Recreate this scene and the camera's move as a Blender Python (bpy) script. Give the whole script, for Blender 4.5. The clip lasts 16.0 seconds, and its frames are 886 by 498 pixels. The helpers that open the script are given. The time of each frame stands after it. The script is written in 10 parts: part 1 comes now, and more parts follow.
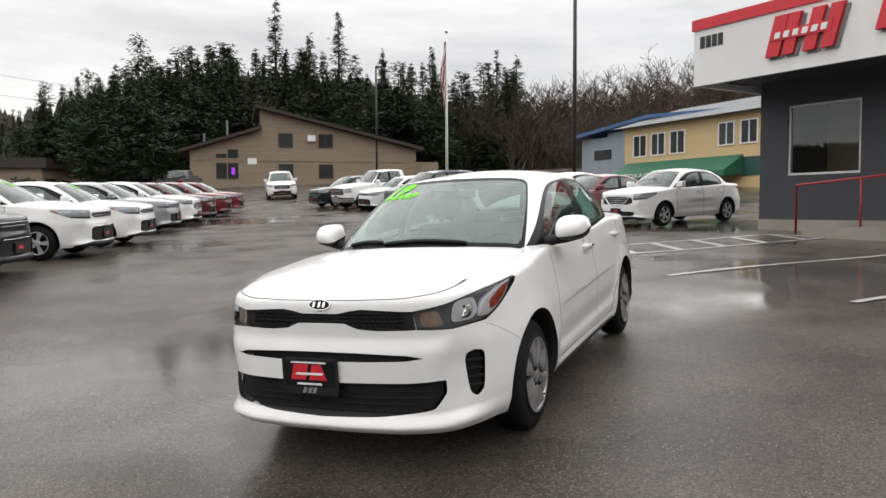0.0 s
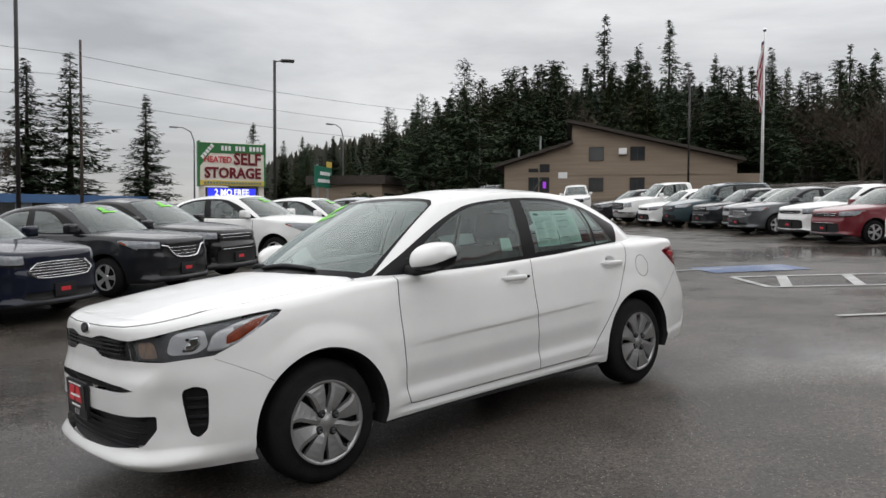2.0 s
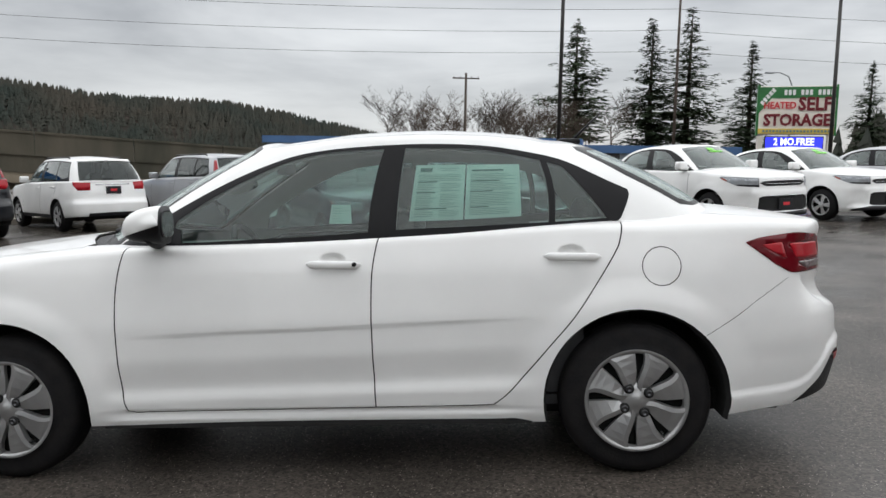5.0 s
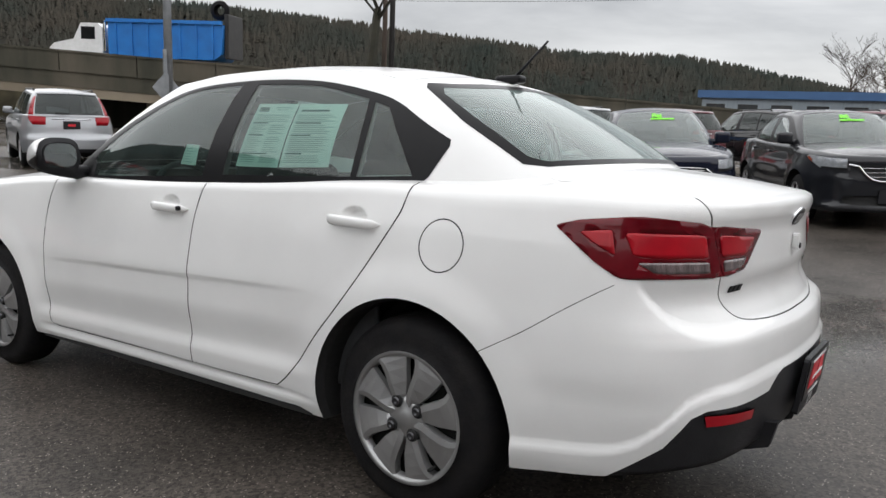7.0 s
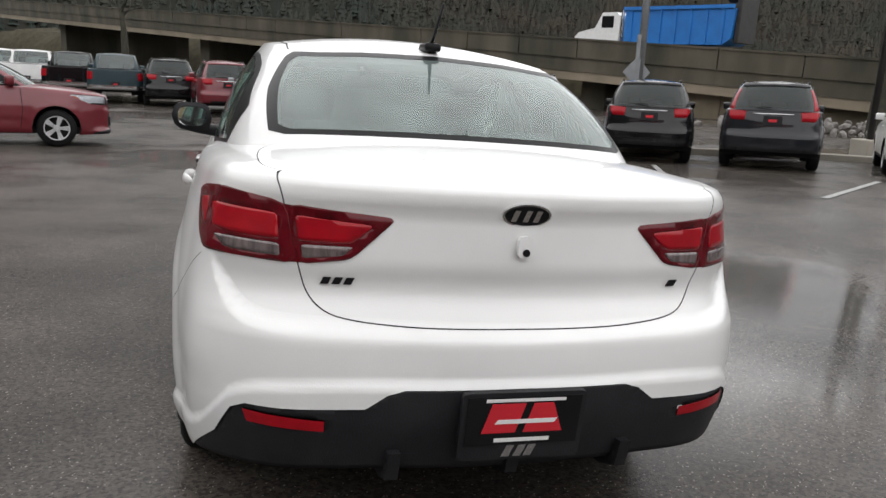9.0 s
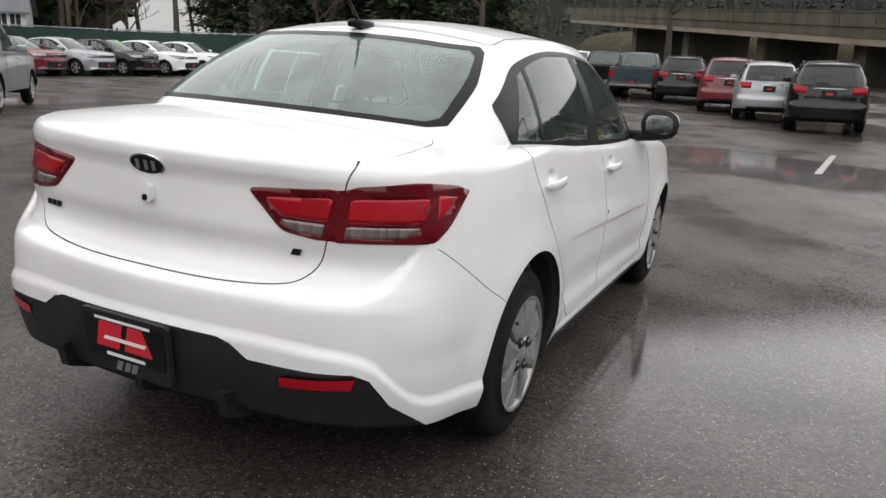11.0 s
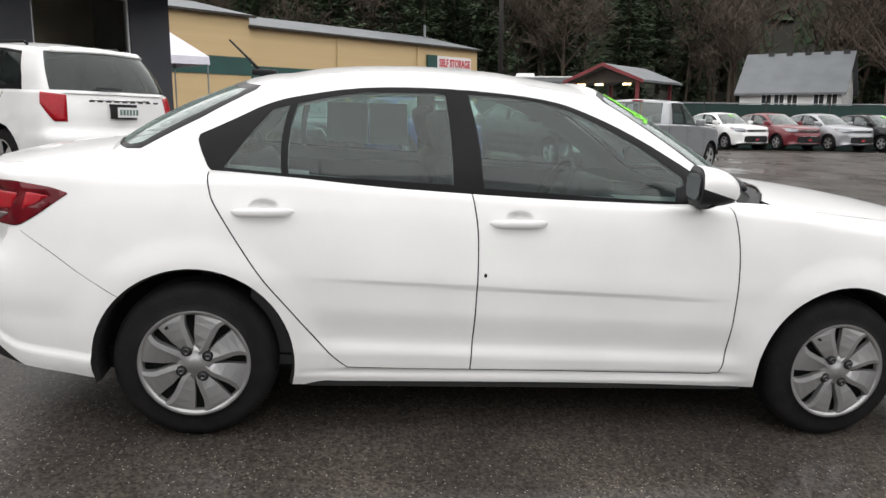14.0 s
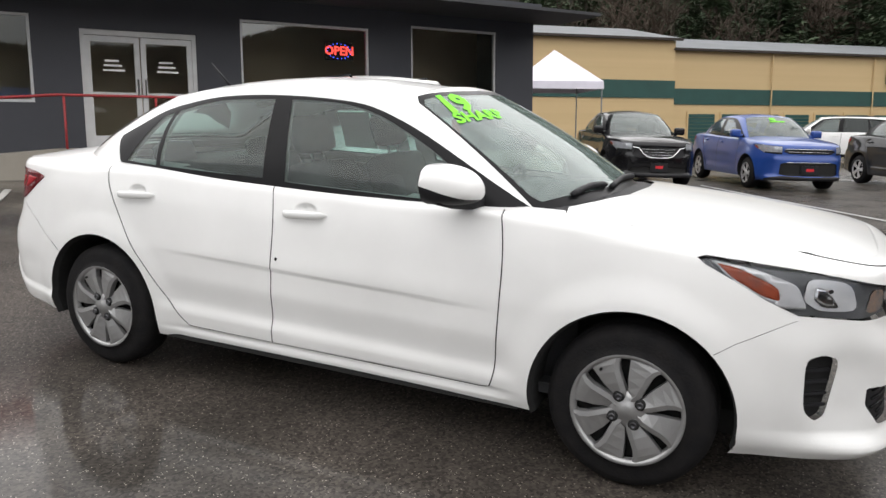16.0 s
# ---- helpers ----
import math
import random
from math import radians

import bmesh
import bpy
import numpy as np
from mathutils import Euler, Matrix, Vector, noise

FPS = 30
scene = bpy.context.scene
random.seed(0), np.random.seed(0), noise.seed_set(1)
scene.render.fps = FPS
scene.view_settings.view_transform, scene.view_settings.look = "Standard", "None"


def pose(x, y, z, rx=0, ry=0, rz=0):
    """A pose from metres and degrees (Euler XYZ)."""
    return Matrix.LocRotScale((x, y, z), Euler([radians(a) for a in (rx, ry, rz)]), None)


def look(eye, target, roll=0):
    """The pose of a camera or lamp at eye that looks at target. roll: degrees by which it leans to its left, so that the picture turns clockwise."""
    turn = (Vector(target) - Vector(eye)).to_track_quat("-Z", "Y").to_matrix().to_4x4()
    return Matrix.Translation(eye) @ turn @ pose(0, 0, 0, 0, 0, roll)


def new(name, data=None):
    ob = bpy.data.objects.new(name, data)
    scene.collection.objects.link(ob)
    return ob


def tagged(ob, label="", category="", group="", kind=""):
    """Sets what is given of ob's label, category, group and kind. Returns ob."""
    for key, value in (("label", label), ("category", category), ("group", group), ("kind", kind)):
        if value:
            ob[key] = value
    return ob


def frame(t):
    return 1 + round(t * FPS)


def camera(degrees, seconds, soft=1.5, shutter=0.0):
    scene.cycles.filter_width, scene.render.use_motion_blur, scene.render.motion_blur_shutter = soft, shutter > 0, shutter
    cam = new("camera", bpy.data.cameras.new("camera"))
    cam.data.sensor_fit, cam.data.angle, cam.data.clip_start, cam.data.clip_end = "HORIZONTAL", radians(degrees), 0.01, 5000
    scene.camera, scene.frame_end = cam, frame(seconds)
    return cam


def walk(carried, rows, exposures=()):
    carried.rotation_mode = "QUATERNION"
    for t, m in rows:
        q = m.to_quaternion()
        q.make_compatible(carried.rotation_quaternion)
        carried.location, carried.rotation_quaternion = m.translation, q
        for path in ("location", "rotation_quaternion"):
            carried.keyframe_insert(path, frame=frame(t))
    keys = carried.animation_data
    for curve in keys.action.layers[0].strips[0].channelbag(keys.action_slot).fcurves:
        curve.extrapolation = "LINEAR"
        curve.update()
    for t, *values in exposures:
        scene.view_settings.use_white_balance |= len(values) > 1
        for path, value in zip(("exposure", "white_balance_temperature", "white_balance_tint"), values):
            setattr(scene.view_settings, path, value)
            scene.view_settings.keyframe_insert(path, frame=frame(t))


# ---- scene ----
cam = camera(60.3, 16.0)
PATH = [
    (0, (5.288, 2.003, 1.182), (3.460, 1.198, 1.073), -0.3),
    (0.5, (4.881, 2.597, 1.201), (3.151, 1.599, 1.105), 0.3),
    (1, (4.435, 3.143, 1.226), (2.806, 1.986, 1.136), 0.0),
    (1.5, (3.914, 3.576, 1.238), (2.434, 2.233, 1.158), 0.1),
    (2, (3.293, 3.924, 1.246), (1.977, 2.419, 1.171), 0.3),
    (2.5, (2.631, 4.090, 1.273), (1.496, 2.446, 1.195), 0.5),
    (3, (1.934, 4.232, 1.288), (1.065, 2.432, 1.215), 0.6),
    (3.2, (1.653, 4.249, 1.293), (0.941, 2.381, 1.218), 0.8),
    (5.3, (-0.984, 3.590, 1.314), (-0.713, 1.623, 1.079), 1.2),
    (5.5, (-1.177, 3.462, 1.279), (-0.787, 1.515, 1.040), 1.4),
    (6, (-1.661, 3.140, 1.293), (-1.035, 1.259, 1.026), 1.6),
    (6.5, (-2.141, 2.826, 1.309), (-1.239, 1.071, 0.987), 1.7),
    (7, (-2.602, 2.499, 1.323), (-1.456, 0.901, 0.956), 2.3),
    (7.5, (-3.046, 2.098, 1.340), (-1.677, 0.703, 0.913), 2.2),
    (8, (-3.371, 1.633, 1.338), (-1.777, 0.508, 0.897), 2.3),
    (8.5, (-3.622, 1.167, 1.342), (-1.844, 0.367, 0.896), 2.3),
    (9, (-3.781, 0.639, 1.360), (-1.908, 0.106, 0.903), 2.6),
    (9.5, (-3.920, 0.111, 1.371), (-2.002, -0.206, 0.901), 2.6),
    (9.7, (-3.932, -0.115, 1.352), (-1.997, -0.286, 0.875), 2.5),
    (11.8, (-3.122, -2.381, 1.364), (-1.668, -1.110, 0.845), 1.5),
    (12, (-2.957, -2.545, 1.378), (-1.589, -1.183, 0.857), 1.5),
    (12.5, (-2.505, -2.958, 1.349), (-1.381, -1.388, 0.826), 1.1),
    (13, (-1.946, -3.252, 1.308), (-1.079, -1.519, 0.812), 0.8),
    (13.5, (-1.348, -3.509, 1.271), (-0.817, -1.619, 0.889), 0.4),
    (14, (-0.708, -3.632, 1.251), (-0.457, -1.679, 0.904), 0.2),
    (14.5, (-0.047, -3.763, 1.250), (-0.067, -1.790, 0.922), 0.2),
    (15, (0.622, -3.722, 1.223), (0.372, -1.761, 0.919), 0.0),
    (15.5, (1.254, -3.631, 1.187), (0.672, -1.740, 0.894), -0.2),
    (16, (1.840, -3.426, 1.154), (0.982, -1.642, 0.868), -0.2),
]
walk(cam, [(t, look(eye, target, roll)) for t, eye, target, roll in PATH],
     exposures=[(0.0, 0.15, 6750, 10), (1.3, 0.01, 6650, 10), (2.0, -0.15, 6590, 9), (2.5, 0.02, 6550, 9), (3.2, 0.04, 6530, 9), (5.5, 0.03, 6480, 8), (6.5, 0.06, 6520, 9), (8.0, 0.17, 6600, 10), (9.5, 0.01, 6650, 10), (12.5, 0.25, 6720, 10), (16.0, 0.33, 6720, 10)])

# ---- world and light: an overcast winter sky ----
world = bpy.data.worlds.new("overcast_sky")
scene.world = world
world.use_nodes = True
_n, _l = world.node_tree.nodes, world.node_tree.links
_n.clear()
_sky = _n.new("ShaderNodeTexSky")
_sky.sky_type, _sky.sun_disc, _sky.sun_elevation, _sky.sun_rotation = "NISHITA", False, radians(38), radians(230)
_skyb = _n.new("ShaderNodeBackground")
_skyb.inputs["Strength"].default_value = 0.10
_l.new(_sky.outputs[0], _skyb.inputs["Color"])
_tc = _n.new("ShaderNodeTexCoord")
_map = _n.new("ShaderNodeMapping")
_map.inputs["Scale"].default_value = (1.0, 1.0, 4.5)
_l.new(_tc.outputs["Generated"], _map.inputs["Vector"])
_noise = _n.new("ShaderNodeTexNoise")
_noise.inputs["Scale"].default_value, _noise.inputs["Detail"].default_value = 2.1, 6.0
_noise.inputs["Roughness"].default_value, _noise.inputs["Distortion"].default_value = 0.55, 0.3
_l.new(_map.outputs[0], _noise.inputs["Vector"])
_ramp = _n.new("ShaderNodeValToRGB")
_ramp.color_ramp.elements[0].position, _ramp.color_ramp.elements[0].color = 0.34, (0.52, 0.53, 0.56, 1)
_ramp.color_ramp.elements[1].position, _ramp.color_ramp.elements[1].color = 0.68, (0.93, 0.94, 0.965, 1)
_l.new(_noise.outputs["Fac"], _ramp.inputs[0])
_sep = _n.new("ShaderNodeSeparateXYZ")
_l.new(_tc.outputs["Generated"], _sep.inputs[0])
_rise = _n.new("ShaderNodeMapRange")  # a cloudy sky is brighter overhead than at the horizon
_rise.inputs["From Min"].default_value, _rise.inputs["From Max"].default_value = 0.12, 0.95
_rise.inputs["To Min"].default_value, _rise.inputs["To Max"].default_value = 0.95, 1.15
_l.new(_sep.outputs["Z"], _rise.inputs["Value"])
_dot = _n.new("ShaderNodeVectorMath")  # and brighter to the south-west, where the sun stands behind it
_dot.operation = "DOT_PRODUCT"
_dot.inputs[1].default_value = (math.cos(radians(-140)), math.sin(radians(-140)), 0.0)
_l.new(_tc.outputs["Generated"], _dot.inputs[0])
_side = _n.new("ShaderNodeMath")
_side.operation = "MULTIPLY_ADD"
_side.inputs[1].default_value, _side.inputs[2].default_value = 0.10, 0.90
_l.new(_dot.outputs["Value"], _side.inputs[0])
_both = _n.new("ShaderNodeMath")
_both.operation = "MULTIPLY"
_l.new(_rise.outputs[0], _both.inputs[0])
_l.new(_side.outputs[0], _both.inputs[1])
_cloud = _n.new("ShaderNodeBackground")
_l.new(_both.outputs[0], _cloud.inputs["Strength"])
_l.new(_ramp.outputs[0], _cloud.inputs["Color"])
_mix = _n.new("ShaderNodeMixShader")
_mix.inputs[0].default_value = 0.90
_l.new(_skyb.outputs[0], _mix.inputs[1])
_l.new(_cloud.outputs[0], _mix.inputs[2])
_wout = _n.new("ShaderNodeOutputWorld")
_l.new(_mix.outputs[0], _wout.inputs[0])

sun = new("sun", bpy.data.lights.new("sun", "SUN"))
sun.data.energy, sun.data.angle, sun.data.color = 3.3, radians(170), (0.985, 0.985, 1.0)
sun.matrix_world = pose(0, 0, 30, 14, 0, 165)

# ---- materials ----
MATS = {}


def shader(name):
    m = bpy.data.materials.new(name)
    m.use_nodes = True
    MATS[name] = m
    return m, m.node_tree.nodes, m.node_tree.links, m.node_tree.nodes["Principled BSDF"]


def textured(name, a, b, scale=6.0, rough=(0.5, 0.7), bump=0.0, bump_scale=60.0, metal=0.0, coat=0.0, detail=6.0, stretch=(1, 1, 1), coords="Object", rand=0.0, ior=1.5):
    """Two tones mixed by a large noise, a second fine noise for roughness and relief, optional tone change from object to object."""
    m, n, l, p = shader(name)
    tc, mp = n.new("ShaderNodeTexCoord"), n.new("ShaderNodeMapping")
    mp.inputs["Scale"].default_value = stretch
    l.new(tc.outputs[coords], mp.inputs["Vector"])
    big, fine = n.new("ShaderNodeTexNoise"), n.new("ShaderNodeTexNoise")
    big.inputs["Scale"].default_value, big.inputs["Detail"].default_value = scale, detail
    fine.inputs["Scale"].default_value, fine.inputs["Detail"].default_value = bump_scale, 4.0
    for t in (big, fine):
        l.new(mp.outputs[0], t.inputs["Vector"])
    mix = n.new("ShaderNodeMix")
    mix.data_type = "RGBA"
    mix.inputs[6].default_value, mix.inputs[7].default_value = (*a, 1), (*b, 1)
    ramp = n.new("ShaderNodeMapRange")
    ramp.inputs["From Min"].default_value, ramp.inputs["From Max"].default_value = 0.32, 0.68
    l.new(big.outputs["Fac"], ramp.inputs["Value"])
    l.new(ramp.outputs[0], mix.inputs[0])
    out = mix.outputs[2]
    if rand:
        info, hsv, rr = n.new("ShaderNodeObjectInfo"), n.new("ShaderNodeHueSaturation"), n.new("ShaderNodeMapRange")
        rr.inputs["To Min"].default_value, rr.inputs["To Max"].default_value = 1 - rand, 1 + rand
        l.new(info.outputs["Random"], rr.inputs["Value"])
        l.new(rr.outputs[0], hsv.inputs["Value"])
        l.new(out, hsv.inputs["Color"])
        out = hsv.outputs[0]
    l.new(out, p.inputs["Base Color"])
    rg = n.new("ShaderNodeMapRange")
    rg.inputs["To Min"].default_value, rg.inputs["To Max"].default_value = rough
    l.new(fine.outputs["Fac"], rg.inputs["Value"])
    l.new(rg.outputs[0], p.inputs["Roughness"])
    p.inputs["Metallic"].default_value, p.inputs["Coat Weight"].default_value, p.inputs["IOR"].default_value = metal, coat, ior
    p.inputs["Coat Roughness"].default_value = 0.03
    if bump:
        bp = n.new("ShaderNodeBump")
        bp.inputs["Strength"].default_value, bp.inputs["Distance"].default_value = bump, 0.01
        l.new(fine.outputs["Fac"], bp.inputs["Height"])
        l.new(bp.outputs[0], p.inputs["Normal"])
    return m


def paint(name, c, metal=0.0):
    """Car paint under a clear coat, with fine rain beads and a faint film of dirt."""
    k = 0.88
    dark = max(c) < 0.05
    return textured("paint_" + name, c, [v * k for v in c], 1.6, (0.32, 0.42), 0.05, 260.0, metal, 0.8 if dark else 0.75, ior=1.12 if dark else 1.5)


def glass(name, tint, rough=0.0, film=0.0, ior=1.75):
    """A thin pane: light passes through, tinted, its gloss rises at grazing angles; film: the share of it veiled by fine rain."""
    m, n, l, p = shader(name)
    n.remove(p)
    out = n["Material Output"]
    tr, gl, fr, mx = (n.new("ShaderNode" + k) for k in ("BsdfTransparent", "BsdfGlossy", "Fresnel", "MixShader"))
    tr.inputs["Color"].default_value = (*tint, 1)
    gl.inputs["Roughness"].default_value = rough
    gl.inputs["Color"].default_value = (0.95, 0.98, 0.97, 1)
    fr.inputs["IOR"].default_value = ior
    l.new(fr.outputs[0], mx.inputs[0])
    l.new(tr.outputs[0], mx.inputs[1])
    l.new(gl.outputs[0], mx.inputs[2])
    last = mx
    if film:
        df, m2, tc, no, rg = (n.new("ShaderNode" + k) for k in ("BsdfDiffuse", "MixShader", "TexCoord", "TexNoise", "MapRange"))
        df.inputs["Color"].default_value = (0.64, 0.80, 0.76, 1)
        no.inputs["Scale"].default_value, no.inputs["Detail"].default_value = 9.0, 8.0
        rg.inputs["From Min"].default_value, rg.inputs["From Max"].default_value = 0.3, 0.7
        rg.inputs["To Min"].default_value, rg.inputs["To Max"].default_value = film * 0.5, film * 1.5
        l.new(tc.outputs["Object"], no.inputs["Vector"])
        l.new(no.outputs["Fac"], rg.inputs["Value"])
        l.new(rg.outputs[0], m2.inputs[0])
        l.new(mx.outputs[0], m2.inputs[1])
        l.new(df.outputs[0], m2.inputs[2])
        last = m2
    l.new(last.outputs[0], out.inputs[0])
    return m


def glow(name, c, strength):
    m, n, l, p = shader(name)
    p.inputs["Base Color"].default_value = (*c, 1)
    p.inputs["Emission Color"].default_value = (*c, 1)
    p.inputs["Emission Strength"].default_value = strength
    return m


WHITE = paint("white", (0.80, 0.80, 0.79))
PAINTS = {"white": WHITE, "black": paint("black", (0.006, 0.006, 0.007)), "navy": paint("navy", (0.006, 0.009, 0.022), 0.1),
          "charcoal": paint("charcoal", (0.014, 0.015, 0.018), 0.1), "red": paint("red", (0.14, 0.005, 0.013), 0.1),
          "maroon": paint("maroon", (0.085, 0.006, 0.013), 0.2), "silver": paint("silver", (0.36, 0.37, 0.385), 0.5),
          "grey": paint("grey", (0.07, 0.074, 0.08), 0.4), "blue": paint("blue", (0.01, 0.055, 0.27), 0.2), "teal": paint("teal", (0.02, 0.045, 0.055), 0.2)}
RUBBER = textured("tyre_rubber", (0.008, 0.008, 0.009), (0.014, 0.013, 0.013), 14, (0.6, 0.85), 0.25, 90, ior=1.22)
BLACKP = textured("black_plastic", (0.012, 0.012, 0.014), (0.020, 0.020, 0.022), 9, (0.42, 0.6), 0.15, 220, ior=1.32)
GLOSSB = textured("gloss_black_trim", (0.009, 0.009, 0.010), (0.013, 0.013, 0.014), 5, (0.25, 0.38), 0.0, 60, ior=1.22)
VOID = textured("underbody_black", (0.006, 0.006, 0.006), (0.010, 0.010, 0.010), 5, (0.8, 0.95))
HUBCAP = textured("silver_hubcap", (0.40, 0.40, 0.40), (0.32, 0.32, 0.32), 8, (0.32, 0.44), 0.05, 160, 0.75)
ALLOY = textured("bright_alloy", (0.62, 0.62, 0.63), (0.50, 0.50, 0.51), 9, (0.22, 0.35), 0.05, 120, 0.5)
CHROME = textured("chrome", (0.75, 0.75, 0.76), (0.62, 0.62, 0.63), 5, (0.06, 0.16), 0, 60, 1.0)
SEAT = textured("grey_seat_cloth", (0.05, 0.052, 0.055), (0.075, 0.076, 0.08), 12, (0.8, 0.95), 0.3, 300)
HEADLN = textured("headliner_cloth", (0.35, 0.35, 0.34), (0.30, 0.30, 0.29), 12, (0.85, 0.95))
PANE = glass("window_glass", (0.50, 0.66, 0.62), film=0.024, ior=1.55)
WETPANE = glass("rain_filmed_glass", (0.58, 0.74, 0.69), film=0.12, ior=1.75)
LOTPANE = glass("lot_car_glass", (0.38, 0.45, 0.44), film=0.05, ior=1.75)
DARKPANE = glass("privacy_glass", (0.10, 0.115, 0.12), film=0.02, ior=1.45)
INKPRINT = textured("faded_ink_print", (0.10, 0.16, 0.15), (0.18, 0.26, 0.24), 60, (0.7, 0.8))
PRINT = textured("pale_print", (0.34, 0.44, 0.41), (0.46, 0.58, 0.53), 60, (0.7, 0.8))
LAMPBRIGHT = textured("bright_lamp_housing", (0.55, 0.56, 0.58), (0.36, 0.37, 0.39), 16, (0.15, 0.25), 0.1, 60, 0.3)
LAMPLENS = glass("clear_lamp_lens", (0.93, 0.94, 0.95), ior=1.32)
REDLENS = textured("red_lamp_lens", (0.36, 0.004, 0.012), (0.28, 0.003, 0.010), 20, (0.25, 0.35), 0, 60, 0, 0.25, ior=1.3)
DARKRED = textured("dark_red_lamp_lens", (0.12, 0.003, 0.008), (0.085, 0.002, 0.005), 20, (0.15, 0.22), 0, 60, 0, 0.25, ior=1.3)
AMBER = textured("amber_reflector", (0.34, 0.060, 0.022), (0.22, 0.04, 0.014), 30, (0.2, 0.3))
LAMPGREY = textured("lamp_housing_grey", (0.10, 0.103, 0.11), (0.16, 0.163, 0.17), 12, (0.2, 0.3), 0.1, 60, 0.3)
GREENMARK = textured("green_price_paint", (0.22, 0.85, 0.03), (0.16, 0.72, 0.02), 16, (0.6, 0.8))
REDSIGN = textured("red_sign_face", (0.62, 0.02, 0.035), (0.52, 0.02, 0.03), 4, (0.35, 0.5))
WHITEPL = textured("white_plastic", (0.8, 0.8, 0.8), (0.72, 0.72, 0.71), 6, (0.35, 0.5))
SILVERTXT = textured("silver_lettering", (0.6, 0.6, 0.61), (0.5, 0.5, 0.51), 6, (0.15, 0.25), 0, 60, 0.9)
PAPER = textured("pale_green_paper", (0.74, 0.86, 0.80), (0.68, 0.80, 0.75), 14, (0.7, 0.85))
INK = textured("printed_ink", (0.10, 0.16, 0.15), (0.16, 0.24, 0.22), 30, (0.7, 0.8))
CLEARREV = textured("clear_ribbed_lens", (0.20, 0.16, 0.16), (0.09, 0.07, 0.07), 60, (0.12, 0.2), 0.3, 120, 0.2, 0.4, stretch=(1, 1, 0.2))
LAMPSILVER = textured("lamp_silver", (0.80, 0.80, 0.81), (0.62, 0.62, 0.64), 14, (0.16, 0.3), 0.1, 60, 0.35)
# warm tone of the bulb recess, with the bulb's reflection painted in
LAMPHOT = textured("lamp_bulb_recess", (0.55, 0.36, 0.26), (0.30, 0.28, 0.27), 40, (0.2, 0.3), 0.2, 60, 0.5)
LUGNUT = textured("dark_lug_nut", (0.10, 0.10, 0.105), (0.06, 0.06, 0.065), 30, (0.25, 0.4), 0.1, 120, 0.8)
MIRRORGL = textured("mirror_silver", (0.82, 0.83, 0.84), (0.80, 0.81, 0.82), 3, (0.01, 0.03), 0, 60, 1.0)
INTERIOR = textured("dark_interior_plastic", (0.030, 0.031, 0.034), (0.045, 0.046, 0.049), 10, (0.6, 0.8), 0.3, 260)

# ---- helpers of this scene ----
def smooth(a, b, x):
    t = min(max((x - a) / (b - a), 0.0), 1.0)
    return t * t * (3 - 2 * t)


def curve(*pts):
    """A smooth function through (x, y) pairs that never overshoots; outside it stays at its ends."""
    xs, ys = (np.array(c, float) for c in zip(*sorted(pts)))
    d = np.diff(ys) / np.diff(xs)
    m = np.zeros(len(xs))
    for i in range(1, len(xs) - 1):
        m[i] = 0 if d[i - 1] * d[i] <= 0 else 2 * d[i - 1] * d[i] / (d[i - 1] + d[i])
    m[0], m[-1] = d[0], d[-1]

    def f(x):
        if x <= xs[0]:
            return float(ys[0])
        if x >= xs[-1]:
            return float(ys[-1])
        i = int(np.searchsorted(xs, x)) - 1
        h = xs[i + 1] - xs[i]
        t = (x - xs[i]) / h
        return float((2 * t**3 - 3 * t**2 + 1) * ys[i] + (t**3 - 2 * t**2 + t) * h * m[i] + (3 * t**2 - 2 * t**3) * ys[i + 1] + (t**3 - t**2) * h * m[i + 1])

    return f


def outline(pts):
    """A plan curve from the front's middle round one side to the rear's middle, by its length: s -> (x, y), and the whole length."""
    p = np.array(pts, float)
    s = np.r_[0, np.cumsum(np.hypot(*np.diff(p, axis=0).T))]
    ghost0, ghost1 = (-s[1], p[1, 0], -p[1, 1]), (2 * s[-1] - s[-2], p[-2, 0], -p[-2, 1])
    ss = np.r_[ghost0[0], s, ghost1[0]]
    xx, yy = np.r_[ghost0[1], p[:, 0], ghost1[1]], np.r_[ghost0[2], p[:, 1], ghost1[2]]
    tx, ty = np.gradient(xx, ss), np.gradient(yy, ss)

    def f(q):
        q = min(max(q, 0.0), s[-1])
        i = min(max(int(np.searchsorted(ss, q)) - 1, 0), len(ss) - 2)
        h = ss[i + 1] - ss[i]
        t = (q - ss[i]) / h
        a, b, c, e = 2 * t**3 - 3 * t**2 + 1, (t**3 - 2 * t**2 + t) * h, 3 * t**2 - 2 * t**3, (t**3 - t**2) * h
        return a * xx[i] + b * tx[i] + c * xx[i + 1] + e * tx[i + 1], a * yy[i] + b * ty[i] + c * yy[i + 1] + e * ty[i + 1]

    return f, s


def link(name, bm, mats, parent=None, label="", smoothed=True):
    me = bpy.data.meshes.new(name)
    bmesh.ops.recalc_face_normals(bm, faces=bm.faces)
    for f in bm.faces:
        f.smooth = smoothed
    bm.to_mesh(me)
    bm.free()
    for m in mats if isinstance(mats, (list, tuple)) else [mats]:
        me.materials.append(m)
    ob = new(name, me)
    ob.parent = parent
    if label:
        ob["label"] = label
    return ob


def part(name, bm, material, parent, label="", smoothed=False):
    return link(name, bm, material, parent, label, smoothed)


def thing(name, m, label, category, group="", kind=""):
    ob = new(name)
    ob.matrix_world = m
    return tagged(ob, label, category, group, kind)


